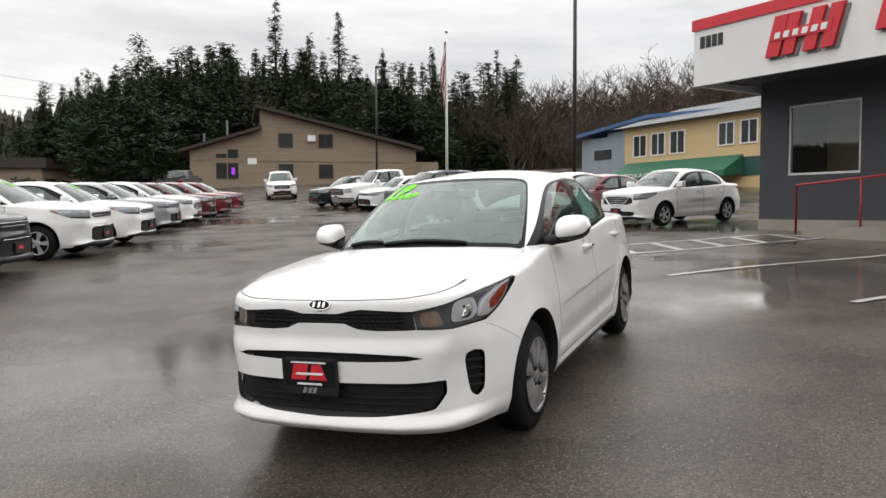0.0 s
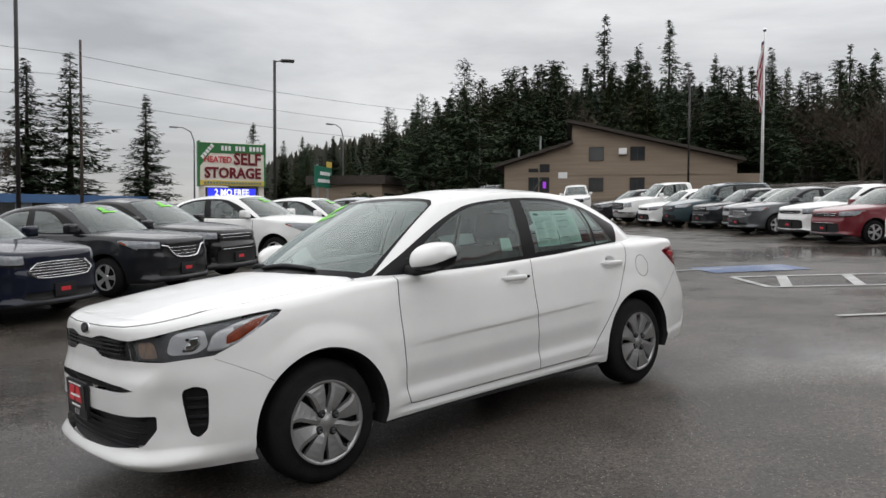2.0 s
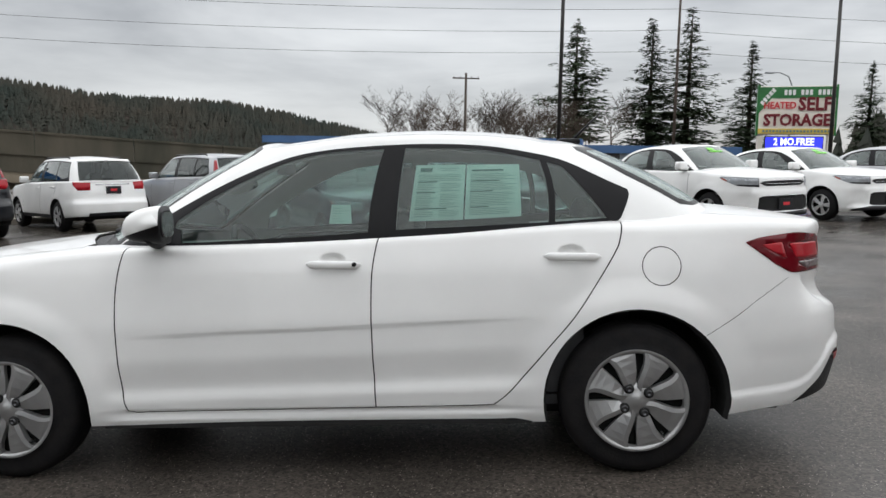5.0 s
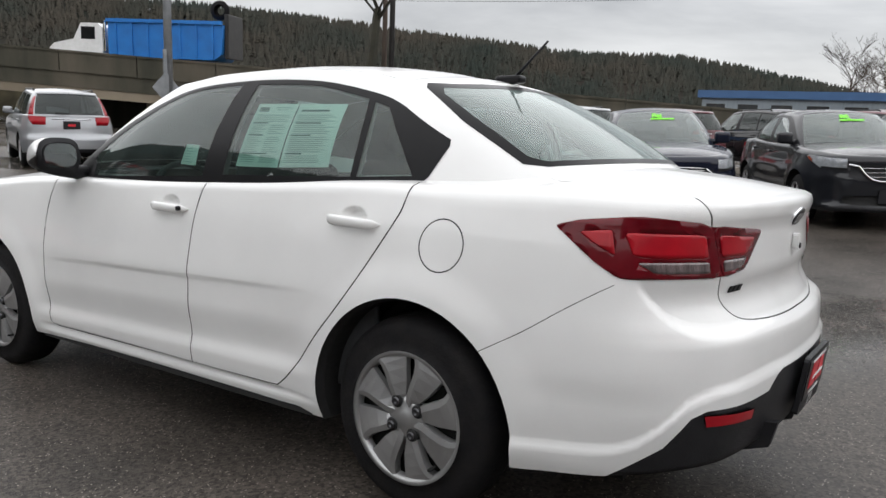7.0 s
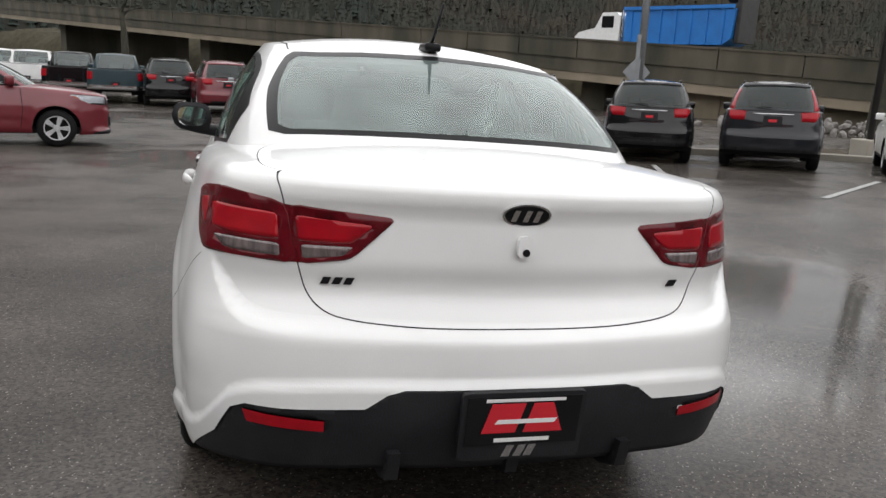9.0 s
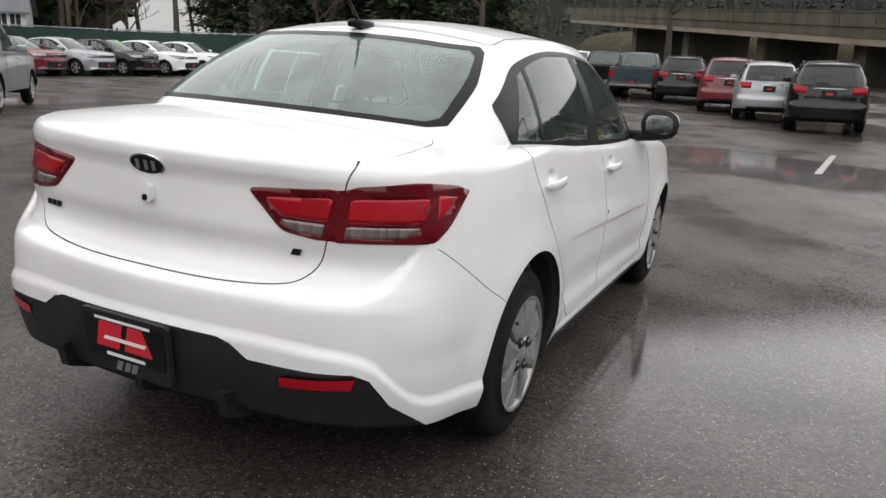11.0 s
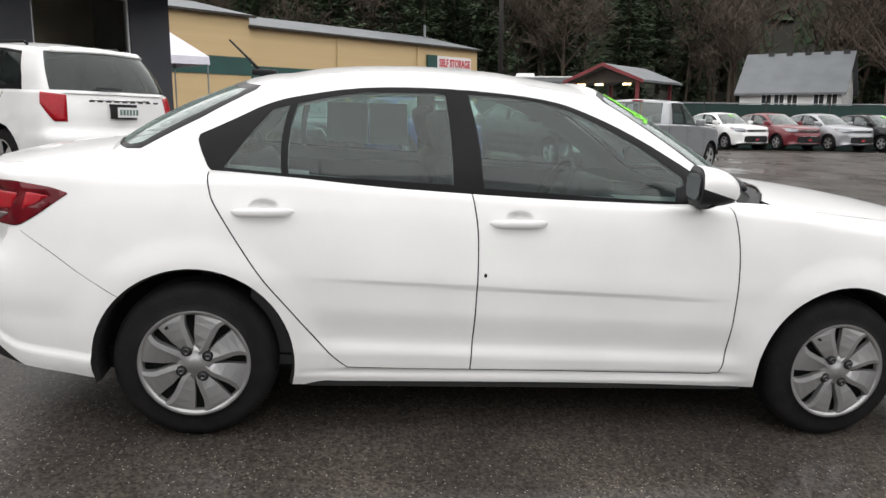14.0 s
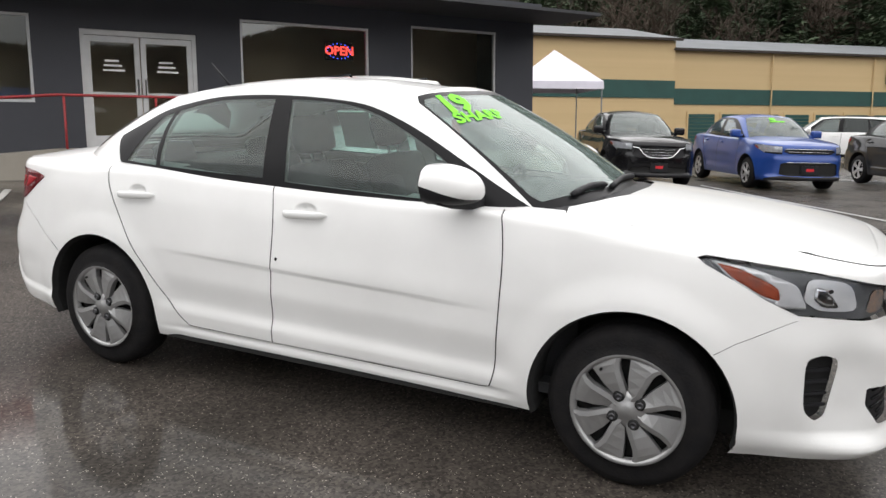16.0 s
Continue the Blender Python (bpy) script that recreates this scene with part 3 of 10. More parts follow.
def hero_wheel(parent, x, side):
    """A tyre with a ten-spoke silver cover and four lug nuts."""
    w = new("wheel")
    w.parent = parent
    w.matrix_local = pose(x, 0.812 * side, 0.305) @ (Matrix.Rotation(radians(-90), 4, "X") if side > 0 else Matrix.Rotation(radians(90), 4, "X"))
    bm = bmesh.new()
    prof = [(0.204, 0.012), (0.212, 0.004), (0.230, -0.004), (0.258, 0.0), (0.282, -0.012), (0.297, -0.03), (0.302, -0.055), (0.302, -0.135), (0.296, -0.16), (0.275, -0.185), (0.20, -0.19)]
    lathe(bm, prof, 64)
    part("tyre", bm, RUBBER, w, "", True)
    bm = bmesh.new()
    for k in range(3):
        lathe(bm, [(0.303, -0.07 - 0.022 * k), (0.2975, -0.072 - 0.022 * k), (0.2975, -0.078 - 0.022 * k), (0.303, -0.08 - 0.022 * k)], 64)
    part("tread_groove", bm, VOID, w)
    bm = bmesh.new()
    lathe(bm, [(0.0, -0.045), (0.204, -0.045), (0.204, 0.0)], 48)
    part("wheel_back", bm, VOID, w)
    # the cover: rim ring, ten twisted spokes, hub
    bm = bmesh.new()
    lathe(bm, [(0.184, -0.018), (0.187, 0.003), (0.194, 0.009), (0.205, 0.011), (0.210, 0.004)], 64)
    part("cover_rim", bm, HUBCAP, w, "", True)
    for k in range(8):
        bm = bmesh.new()
        a = 2 * math.pi * (k + 0.5) / 8
        rows = []
        for r, lo, hi, z in ((0.040, -0.014, 0.016, 0.004), (0.070, -0.030, 0.024, 0.007), (0.105, -0.048, 0.025, 0.009), (0.145, -0.062, 0.026, 0.008), (0.172, -0.072, 0.034, 0.006), (0.192, -0.086, 0.050, 0.003)):
            rows.append([Vector((r, lo, z - 0.024)), Vector((r, lo + 0.002, z - 0.006)), Vector((r, hi - 0.020, z + 0.005)), Vector((r, hi - 0.002, z + 0.001)), Vector((r, hi, z - 0.024))])
        rot = Matrix.Rotation(a * side, 4, "Z") @ Matrix.Diagonal((1, side, 1, 1))
        vs = [[bm.verts.new(rot @ p) for p in row] for row in rows]
        for r, q in zip(vs, vs[1:]):
            for j in range(4):
                bm.faces.new((r[j], r[j + 1], q[j + 1], q[j]))
        part("cover_spoke", bm, HUBCAP, w)
    bm = bmesh.new()
    lathe(bm, [(0.0, 0.013), (0.022, 0.013), (0.027, 0.009), (0.046, 0.007), (0.066, 0.000), (0.072, -0.02)], 40)
    part("hub_cap", bm, HUBCAP, w, "", True)
    for k in range(4):
        bm = bmesh.new()
        c = Matrix.Translation((0.056 * math.cos(k * math.pi / 2 + 0.55), 0.056 * math.sin(k * math.pi / 2 + 0.55), 0))
        # a raised black disc stands in for the shaded hole round the nut
        pocket = bmesh.new()
        lathe(pocket, [(0.0, 0.0125), (0.017, 0.0125), (0.021, 0.008), (0.021, -0.01)], 16, c)
        part("lug_pocket", pocket, VOID, w, "", True)
        lathe(bm, [(0.0, 0.015), (0.006, 0.015), (0.009, 0.020), (0.012, 0.019), (0.0135, 0.004), (0.0135, -0.014)], 12, c)
        part("lug_nut", bm, LUGNUT, w, "", True)
    bm = bmesh.new()
    lathe(bm, [(0.0, 0.012), (0.005, 0.012), (0.006, -0.02)], 10, Matrix.Translation((0.168 * math.cos(2.2), 0.168 * math.sin(2.2), 0.004)))
    part("valve_stem", bm, VOID, w, "", True)
    return w


def build_hero():
    car = thing("sedan", TILT, "white four-door compact sedan, clean and wet, on sloping wet asphalt", "car")
    body = new("body")
    body.parent = car
    # -- lower body sheet: outlines --
    us = list(np.linspace(0, HERO.S, 230))
    vs = list(np.linspace(0, 0.86, 44)) + [0.89, 0.92, 0.945, 0.965, 0.985, 1.0, 1.02, 1.05, 1.1, 1.18, 1.3, 1.45, 1.6, 1.8, 2.0]
    bm = grid_sheet(us, vs)
    cuts, regs = [], []

    def region(name, poly, draw=True):
        poly = [tuple(p) for p in poly]
        cuts.append(poly)
        regs.append((name, poly))

    GAP = 0.0055
    door_f = dense([(0.765, 0.975), (0.79, 0.86), (0.80, 0.72), (0.795, 0.50), (0.785, 0.35), (0.768, 0.292)])
    door_m = dense([(-0.290, 0.995), (-0.272, 0.93), (-0.254, 0.80), (-0.251, 0.55), (-0.256, 0.292)])
    door_r = dense([(-1.257, 1.02), (-1.245, 0.95), (-1.215, 0.88), (-1.07, 0.665), (-0.945, 0.52), (-0.80, 0.355), (-0.73, 0.298)])
    door_b = [(0.768, 0.292), (0.74, 0.284), (0.3, 0.286), (-0.256, 0.291), (-0.70, 0.296), (-0.735, 0.298)]
    seam = lambda pts, w=GAP: [tuple(p) for p in ribbon(lows(*pts), w)]
    # panels
    region("front_door", lows(*(door_f + [(0.74, 0.284), (0.3, 0.286), (-0.256, 0.291)] + door_m[::-1])))
    region("rear_door", lows(*(door_m + [(-0.70, 0.296), (-0.73, 0.298)] + door_r[::-1])))
    region("rear_bumper", lows((-1.50, 0.20), (-1.52, 0.53), (-1.56, 0.56), (-1.75, 0.675), (-1.905, 0.77)) + [HERO.at_y(0.56, 0.70, True), HERO.at_y(0.50, 0.667, True), HERO.at_y(0.3, 0.652, True), HERO.at_y(-1, 0.648, True), HERO.at_y(-1, 0.1, True)])
    region("front_bumper", lows((1.55, 0.1), (1.555, 0.555), (1.62, 0.60), (1.80, 0.69)) + fronts((0.60, 0.70), (0.45, 0.70), (0.30, 0.715), (-1, 0.715), (-1, 0.05)))
    sh = lambda x: HERO.at_x(x, 0.9)[0]
    deck = lambda x, y: (sh(x), 2 - y / HERO.low(sh(x), 1)[1])
    lid_side = [HERO.at_y(0.515, 0.72, True), HERO.at_y(0.533, 0.79, True), HERO.at_y(0.55, 0.86, True), HERO.at_y(0.567, 0.92, True), HERO.at_y(0.575, 0.95, True), (HERO.S - 0.651, 0.970), (HERO.S - 0.683, 1.0)] + [deck(x, y) for x, y in ((-1.985, 0.600), (-1.94, 0.610), (-1.88, 0.613), (-1.80, 0.612), (-1.72, 0.604), (-1.66, 0.590), (-1.61, 0.560), (-1.57, 0.50))]
    lid_line = dense([HERO.at_y(-1, 0.648, True), HERO.at_y(0.12, 0.648, True), HERO.at_y(0.28, 0.651, True), HERO.at_y(0.40, 0.660, True), HERO.at_y(0.47, 0.678, True), *lid_side], 4)
    region("boot_lid", [*lid_line, (HERO.at_x(-1.55, 0.9)[0], 2.1), (HERO.S + 0.1, 2.1)])
    region("cowl", [(sh(1.0), 1.115), (sh(0.80), 1.115), (sh(0.70), 2.1), (sh(1.25), 2.1)])
    region("hood", [(-0.05, 0.955)] + [(HERO.at_y(y, 0.88)[0], v) for y, v in ((0.2, 0.955), (0.42, 0.962), (0.57, 0.975), (0.65, 0.99))] + [(sh(1.72), 1.012), (sh(1.45), 1.028), (sh(1.1), 1.045), (sh(0.99), 1.08), (sh(0.975), 1.19), (sh(1.05), 1.37), (sh(1.13), 1.63), (sh(1.16), 2.1), (-0.05, 2.1)])
    # gaps
    for line, w in ((door_f, GAP), (door_m, GAP), (door_r, GAP), (door_b, GAP)):
        region("panel_gap", seam(line, w))
    region("panel_gap", ribbon(lows((-1.53, 0.545), (-1.56, 0.56), (-1.75, 0.675), (-1.905, 0.77)), 0.0026))
    region("panel_gap", ribbon(lows((1.56, 0.56), (1.62, 0.60), (1.80, 0.69)), 0.0022))
    region("panel_gap", ribbon(lid_line, 0.004))
    region("panel_gap", ribbon([(-0.05, 0.955)] + [(HERO.at_y(y, 0.88)[0], v) for y, v in ((0.2, 0.955), (0.42, 0.962), (0.57, 0.975), (0.65, 0.99))] + [(sh(1.72), 1.012), (sh(1.45), 1.028), (sh(1.1), 1.045), (sh(0.99), 1.08), (sh(0.975), 1.19), (sh(1.05), 1.37), (sh(1.13), 1.63), (sh(1.16), 2.1)], 0.0055))
    region("fuel_gap", lows(*circle(-1.398, 0.832, 0.077, 30)))
    region("fuel_flap", lows(*circle(-1.398, 0.832, 0.073, 30)))
    # lamps and grilles
    head = fronts((0.475, 0.79), (0.495, 0.702), (0.64, 0.695)) + lows((1.80, 0.705), (1.70, 0.75), (1.60, 0.805), (1.505, 0.852), (1.478, 0.873), (1.505, 0.882), (1.62, 0.872), (1.78, 0.854)) + fronts((0.64, 0.825),)
    region("headlight", head)
    region("hl_chrome", rounded(lows((1.515, 0.876), (1.66, 0.850), (1.79, 0.805), (1.83, 0.725), (1.76, 0.724), (1.70, 0.750), (1.58, 0.815)), 0.2, 2))
    region("hl_amber", rounded(lows((1.535, 0.864), (1.62, 0.845), (1.735, 0.792), (1.745, 0.748), (1.69, 0.762), (1.59, 0.818)), 0.2, 2))
    region("hl_bowl", rounded(lows((1.985, 0.722), (1.87, 0.718), (1.815, 0.752), (1.822, 0.828), (1.95, 0.818)), 0.3, 3))
    region("hl_facet", rounded(lows((1.925, 0.732), (1.875, 0.732), (1.845, 0.762), (1.85, 0.800), (1.885, 0.790)), 0.2, 2))
    region("hl_socket", lows(*circle(1.895, 0.785, 0.008, 12)))
    region("hl_hot", rounded(fronts((0.505, 0.778), (0.585, 0.788), (0.615, 0.712), (0.515, 0.710)), 0.25, 2))
    region("tail_bridge", [HERO.at_y(0.590, 0.922, True), HERO.at_y(0.535, 0.916, True), HERO.at_y(0.505, 0.788, True), HERO.at_y(0.555, 0.787, True)])
    region("tail_out", rounded(lows((-1.735, 0.912), (-1.76, 0.893), (-1.85, 0.825), (-1.915, 0.785)) + [HERO.at_y(0.66, 0.787, True), HERO.at_y(0.530, 0.785, True), HERO.at_y(0.561, 0.925, True)] + lows((-1.95, 0.945), (-1.80, 0.93)), 0.2, 2))
    region("tail_in", rounded([HERO.at_y(0.5595, 0.923, True), HERO.at_y(0.5285, 0.785, True), HERO.at_y(0.41, 0.80, True), HERO.at_y(0.315, 0.893, True), HERO.at_y(0.325, 0.902, True)], 0.15, 2))
    ty = lambda *q: [HERO.at_y(y, z, True) for y, z in q]
    region("tl_red", rounded(ty((0.58, 0.897), (0.575, 0.838), (0.68, 0.838)) + lows((-1.94, 0.845), (-1.915, 0.902)), 0.12, 2))
    region("tl_red", rounded(lows((-1.80, 0.898), (-1.885, 0.908), (-1.90, 0.842)), 0.12, 2))
    region("tl_clear", rounded(ty((0.575, 0.828), (0.572, 0.799), (0.69, 0.801), (0.715, 0.828)), 0.12, 2))
    region("tl_red_in", rounded(ty((0.54, 0.897), (0.53, 0.838), (0.41, 0.838), (0.36, 0.882)), 0.12, 2))
    region("tl_clear_in", rounded(ty((0.525, 0.830), (0.520, 0.799), (0.43, 0.808), (0.405, 0.830)), 0.12, 2))
    region("grille", fronts((-1, 0.782), (0.10, 0.782), (0.16, 0.795), (0.22, 0.803), (0.475, 0.79), (0.492, 0.703), (0.30, 0.70), (0.2, 0.708), (0.13, 0.735), (-1, 0.738)))
    region("slot", fronts((-1, 0.60), (0.2, 0.598), (0.45, 0.588), (0.53, 0.572), (0.45, 0.562), (0.25, 0.556), (-1, 0.553)))
    region("bar", fronts((-1, 0.553), (0.25, 0.556), (0.45, 0.562), (0.53, 0.57), (0.58, 0.51), (0.60, 0.462), (0.3, 0.455), (-1, 0.452)))
    region("intake", rounded(fronts((-1, 0.452), (0.3, 0.455), (0.62, 0.462), (0.62, 0.40), (0.56, 0.325), (0.3, 0.295), (-1, 0.285)), 0.12, 2))
    region("fog_pocket", rounded(lows((1.945, 0.562), (1.89, 0.580), (1.835, 0.562), (1.845, 0.385), (1.885, 0.348), (1.92, 0.372)), 0.3, 3))
    region("valance", [HERO.at_y(-1, 0.515, True), HERO.at_y(0.28, 0.512, True), HERO.at_y(0.32, 0.500, True), HERO.at_y(0.37, 0.465, True), HERO.at_y(0.55, 0.460, True), HERO.at_y(0.63, 0.458, True), HERO.at_y(0.662, 0.440, True), HERO.at_y(0.695, 0.36, True), HERO.at_y(0.74, 0.22, True)] + [HERO.at_y(-1, 0.1, True)])
    region("reflector", [HERO.at_y(0.46, 0.434, True), HERO.at_y(0.635, 0.445, True), HERO.at_y(0.625, 0.415, True), HERO.at_y(0.46, 0.407, True)])
    for wx in (1.29, -1.29):
        region("arch", lows(*(circle(wx, 0.305, 0.365, 36, -25, 205) + [(wx, 0.0)])))
    for drop in (0.004, -0.004, -0.022):
        score(bm, lows(*((x, 0.605 + (0.77 - x) * 0.0268 + drop) for x in np.linspace(0.86, -0.95, 8))), False)
    for line, r1, drops in ((CREST, 0.805, (-0.002, 0.018, 0.040)), (LEDGE, 1.30, (0.016, -0.004, -0.024))):
        for drop in drops:
            score(bm, [HERO.at_height(HERO.S - r, line(r) + drop) for r in np.linspace(0.0, r1, 40)], False)
    for hx, hz in ((-0.095, 0.887), (-1.05, 0.894)):
        for k in (1.0, 0.78, 0.55, 0.3):
            score(bm, lows(*((hx + 0.062 * k * math.cos(a), hz + 0.034 * k * math.sin(a)) for a in np.linspace(0, 6.283, 17)[:-1])))
    for poly in cuts:
        score(bm, poly)
    got = bend(bm, HERO.low, regs, "fender")
    # no sheet under the cabin
    under = curve(*((x, max(y - 0.075, 0.0)) for x, y in HERO_BASE))
    got["fender"] = [f for f in got["fender"] if not (all(abs(p.y) < under(p.x) and p.z > 0.9 and -1.60 < p.x < 0.95 for p, _ in f))]
    both = (1, -1)
    panel("front_bumper", got["front_bumper"], WHITE, body, both)
    panel("rear_bumper", got["rear_bumper"], WHITE, body, both)
    panel("hood", got["hood"], WHITE, body, both)
    lid = panel("boot_lid", got["boot_lid"], WHITE, body, both)
    panel("cowl", got["cowl"], BLACKP, body, both, -0.012, "black plastic cowl below the windshield")
    panel("bumper_bar", got["bar"], WHITE, body, both)
    panel("valance", got["valance"], BLACKP, body, both, -0.004, "matt black lower bumper", walls=0.02)
    panel("grille", got["grille"], BLACKP, body, both, -0.016, "black mesh grille")
    panel("upper_slot", got["slot"], VOID, body, both, -0.03)
    panel("lower_intake", got["intake"], BLACKP, body, both, -0.035, "black mesh intake")
    panel("panel_gap", got["panel_gap"], VOID, body, both, -0.0018)
    panel("panel_gap", got["fuel_gap"], VOID, body, (1,), -0.0018)
    doors = {}
    for side in both:
        panel("fender", got["fender"], WHITE, body, (side,))
        doors[side] = (panel("front_door", got["front_door"], WHITE, body, (side,)), panel("rear_door", got["rear_door"], WHITE, body, (side,)))
        panel("fog_pocket", got["fog_pocket"], VOID, body, (side,), -0.03)
        panel("rear_reflector", got["reflector"], REDLENS, body, (side,), 0.001, "red bumper reflector")
        lens = [f for k in ("headlight", "hl_chrome", "hl_amber", "hl_bowl", "hl_hot", "hl_facet", "hl_socket") for f in got[k]]
        panel("headlight_housing", got["headlight"], LAMPGREY, body, (side,), -0.030)
        panel("headlight_bezel", got["hl_chrome"], LAMPSILVER, body, (side,), -0.016, "bright bezel round the turn signal", walls=0.014)
        panel("turn_signal", got["hl_amber"], AMBER, body, (side,), -0.014, "amber turn signal reflector", walls=0.012)
        panel("headlight_bowl", got["hl_bowl"], LAMPSILVER, body, (side,), -0.024, "silver reflector bowl")
        panel("headlight_facet", got["hl_facet"], CHROME, body, (side,), -0.021, "bright facet of the reflector", walls=0.006)
        panel("headlight_socket", got["hl_socket"], VOID, body, (side,), -0.022)
        panel("headlight_bulb_recess", got["hl_hot"], LAMPHOT, body, (side,), -0.026)
        panel("headlight_lens", lens, LAMPLENS, body, (side,), 0.001, "clear plastic headlight lens").visible_shadow = False
        if "tail_bridge" in got:
            panel("tail_light_joint", got["tail_bridge"], DARKRED, body, (side,), 0.0015)
        for tag in ("", "_in"):
            panel("tail_light", got["tail_out" if not tag else "tail_in"], DARKRED, body, (side,), 0.003, "dark red tail light" if not tag else "tail light in the boot lid", walls=0.01)
            panel("brake_lens", got["tl_red" + tag], REDLENS, body, (side,), 0.004, "bright red brake lens", walls=0.003)
            panel("reverse_lens", got["tl_clear" + tag], CLEARREV, body, (side,), 0.004, "clear ribbed reverse lens", walls=0.003)
    panel("fuel_flap", got["fuel_flap"], WHITE, body, (1,), 0.0)
    panel("quarter_skin", got["fuel_flap"] + got["fuel_gap"], WHITE, body, (-1,), 0.0)
    # -- cabin sheet --
    us = list(np.linspace(0, HERO.B, 96))
    vs = [-0.10, -0.05] + list(np.linspace(0, 1, 17)) + [1.015, 1.04, 1.08, 1.15, 1.25, 1.4, 1.6, 1.8, 2.0]
    bm = grid_sheet(us, vs)
    cuts, regs = [], []
    sA, sC = HERO.bs[3], HERO.bs[9]
    region("ws_frit", [(-0.05, -0.02), (sA - 0.035, -0.02), (sA - 0.045, 0.5), (sA - 0.05, 0.93), (sA - 0.09, 0.985), (-0.05, 0.985)])
    region("windshield", [(-0.05, 0.06), (sA - 0.085, 0.05), (sA - 0.065, 0.11), (sA - 0.06, 0.6), (sA - 0.065, 0.90), (sA - 0.10, 0.945), (-0.05, 0.94)])
    region("bl_frit", [(HERO.B + 0.05, 0.035), (sC + 0.19, 0.035), (sC + 0.125, 0.075), (sC + 0.07, 0.5), (sC + 0.06, 0.90), (sC + 0.09, 0.965), (HERO.B + 0.05, 0.975)])
    region("rear_window", [(HERO.B + 0.05, 0.08), (sC + 0.205, 0.08), (sC + 0.16, 0.13), (sC + 0.12, 0.55), (sC + 0.11, 0.82), (sC + 0.14, 0.90), (HERO.B + 0.05, 0.91)])
    region("trim", cabs(*dense([(0.86, 0.955), (0.45, 1.178), (0.2, 1.286), (0.0, 1.335), (-0.35, 1.353), (-0.7, 1.338), (-0.98, 1.284), (-1.10, 1.238)], 4), (-1.30, 1.135), (-1.305, 1.115), (-1.262, 1.02)) + [(HERO.at_cabin(-1.2, 1.0)[0], -0.03), (HERO.at_cabin(0.86, 0.96)[0], -0.03)])
    region("front_window", cabs((0.60, 0.97), (0.575, 1.062), *dense([(0.46, 1.135), (0.36, 1.190), (0.155, 1.282), (-0.01, 1.322), (-0.18, 1.335), (-0.298, 1.336)], 3), (-0.236, 0.992)))
    region("rear_side_window", cabs((-0.353, 1.0), *dense([(-0.388, 1.336), (-0.7, 1.321), (-0.945, 1.268)], 3), (-0.970, 1.013)))
    region("quarter_window", cabs((-0.974, 1.258), (-1.035, 1.240), (-1.205, 1.022), (-0.996, 1.013)))
    region("roof_groove", ribbon([(HERO.bs[3] * 0.965, 1.012)] + [(s, 1.07) for s in HERO.bs[4:9]] + [(HERO.bs[9] + 0.03, 1.02)], 0.014))
    for poly in cuts:
        score(bm, poly)
    cab = bend(bm, HERO.cabin, regs, "roof")
    panel("roof", cab["roof"], WHITE, body, both)
    for side in both:
        panel("roof_groove", cab["roof_groove"], GLOSSB, body, (side,), -0.003)
    panel("windshield_band", cab["ws_frit"], GLOSSB, body, both, 0.001)
    panel("rear_window_band", cab["bl_frit"], GLOSSB, body, both, 0.001)
    for name, lab in (("windshield", "tinted windshield, beaded with rain"), ("rear_window", "greenish rear window")):
        panel(name, cab[name], WETPANE, body, both, 0.0, lab).visible_shadow = False
    for side in both:
        panel("window_trim", cab["trim"], GLOSSB, body, (side,), 0.002, "satin black window surround")
        for name in ("front_window", "rear_side_window", "quarter_window"):
            panel("side_window", cab[name], PANE, body, (side,), 0.0).visible_shadow = False
    liner = [f for k in ("roof", "trim", "ws_frit", "bl_frit") for f in cab[k]]
    panel("headliner", liner, HEADLN, body, both, -0.02)
    # -- underbody and wheel wells --
    bm = bmesh.new()
    box(bm, -1.9, 1.85, -0.62, 0.62, 0.21, 0.30)
    box(bm, -0.88, 0.88, -0.80, 0.80, 0.215, 0.27)
    part("underbody", bm, VOID, body)
    for wx in (1.29, -1.29):
        for side in both:
            bm = bmesh.new()
            ring = []
            for a in np.linspace(-14, 194, 30):
                x, z = wx + 0.366 * math.cos(radians(a)), 0.305 + 0.366 * math.sin(radians(a))
                yo = HERO.low(*HERO.at_x(x, max(z, 0.23)))[1]
                ring.append([bm.verts.new((x, (yo - 0.003) * side, z)), bm.verts.new((wx + (x - wx) * 0.965, (yo - 0.03) * side, 0.305 + (z - 0.305) * 0.965)), bm.verts.new((x, 0.52 * side, z))])
            for r, q in zip(ring, ring[1:]):
                bm.faces.new((r[0], r[1], q[1], q[0]))
                bm.faces.new((r[1], r[2], q[2], q[1]))
            bm.faces.new([r[2] for r in ring])
            part("wheel_arch_liner", bm, VOID, body)
            hero_wheel(car, wx, side)
    return car, body, doors


hero, hero_body, hero_doors = build_hero()

# ---- fittings and inside of the display car ----
def spot(shape, s, v, side=1, lift=0.0):
    """A frame on the car's skin: z out of the surface, y up along it, x to the right of one who looks at it."""
    e = 0.004
    p = Vector(shape(s, v))
    n = (Vector(shape(s + e, v)) - Vector(shape(s - e, v))).cross(Vector(shape(s, v + e)) - Vector(shape(s, v - e))).normalized()
    p.y, n.y = p.y * side, n.y * side
    if n.dot(Vector((p.x, p.y, 0.3))) < 0:
        n = -n
    x = Vector((0, 0, 1)).cross(n).normalized()
    m = Matrix((x, n.cross(x), n)).transposed().to_4x4()
    m.translation = p + n * lift
    return m


def ellipse(rx, ry, n=28):
    return [(rx * math.cos(2 * math.pi * k / n), ry * math.sin(2 * math.pi * k / n)) for k in range(n)]


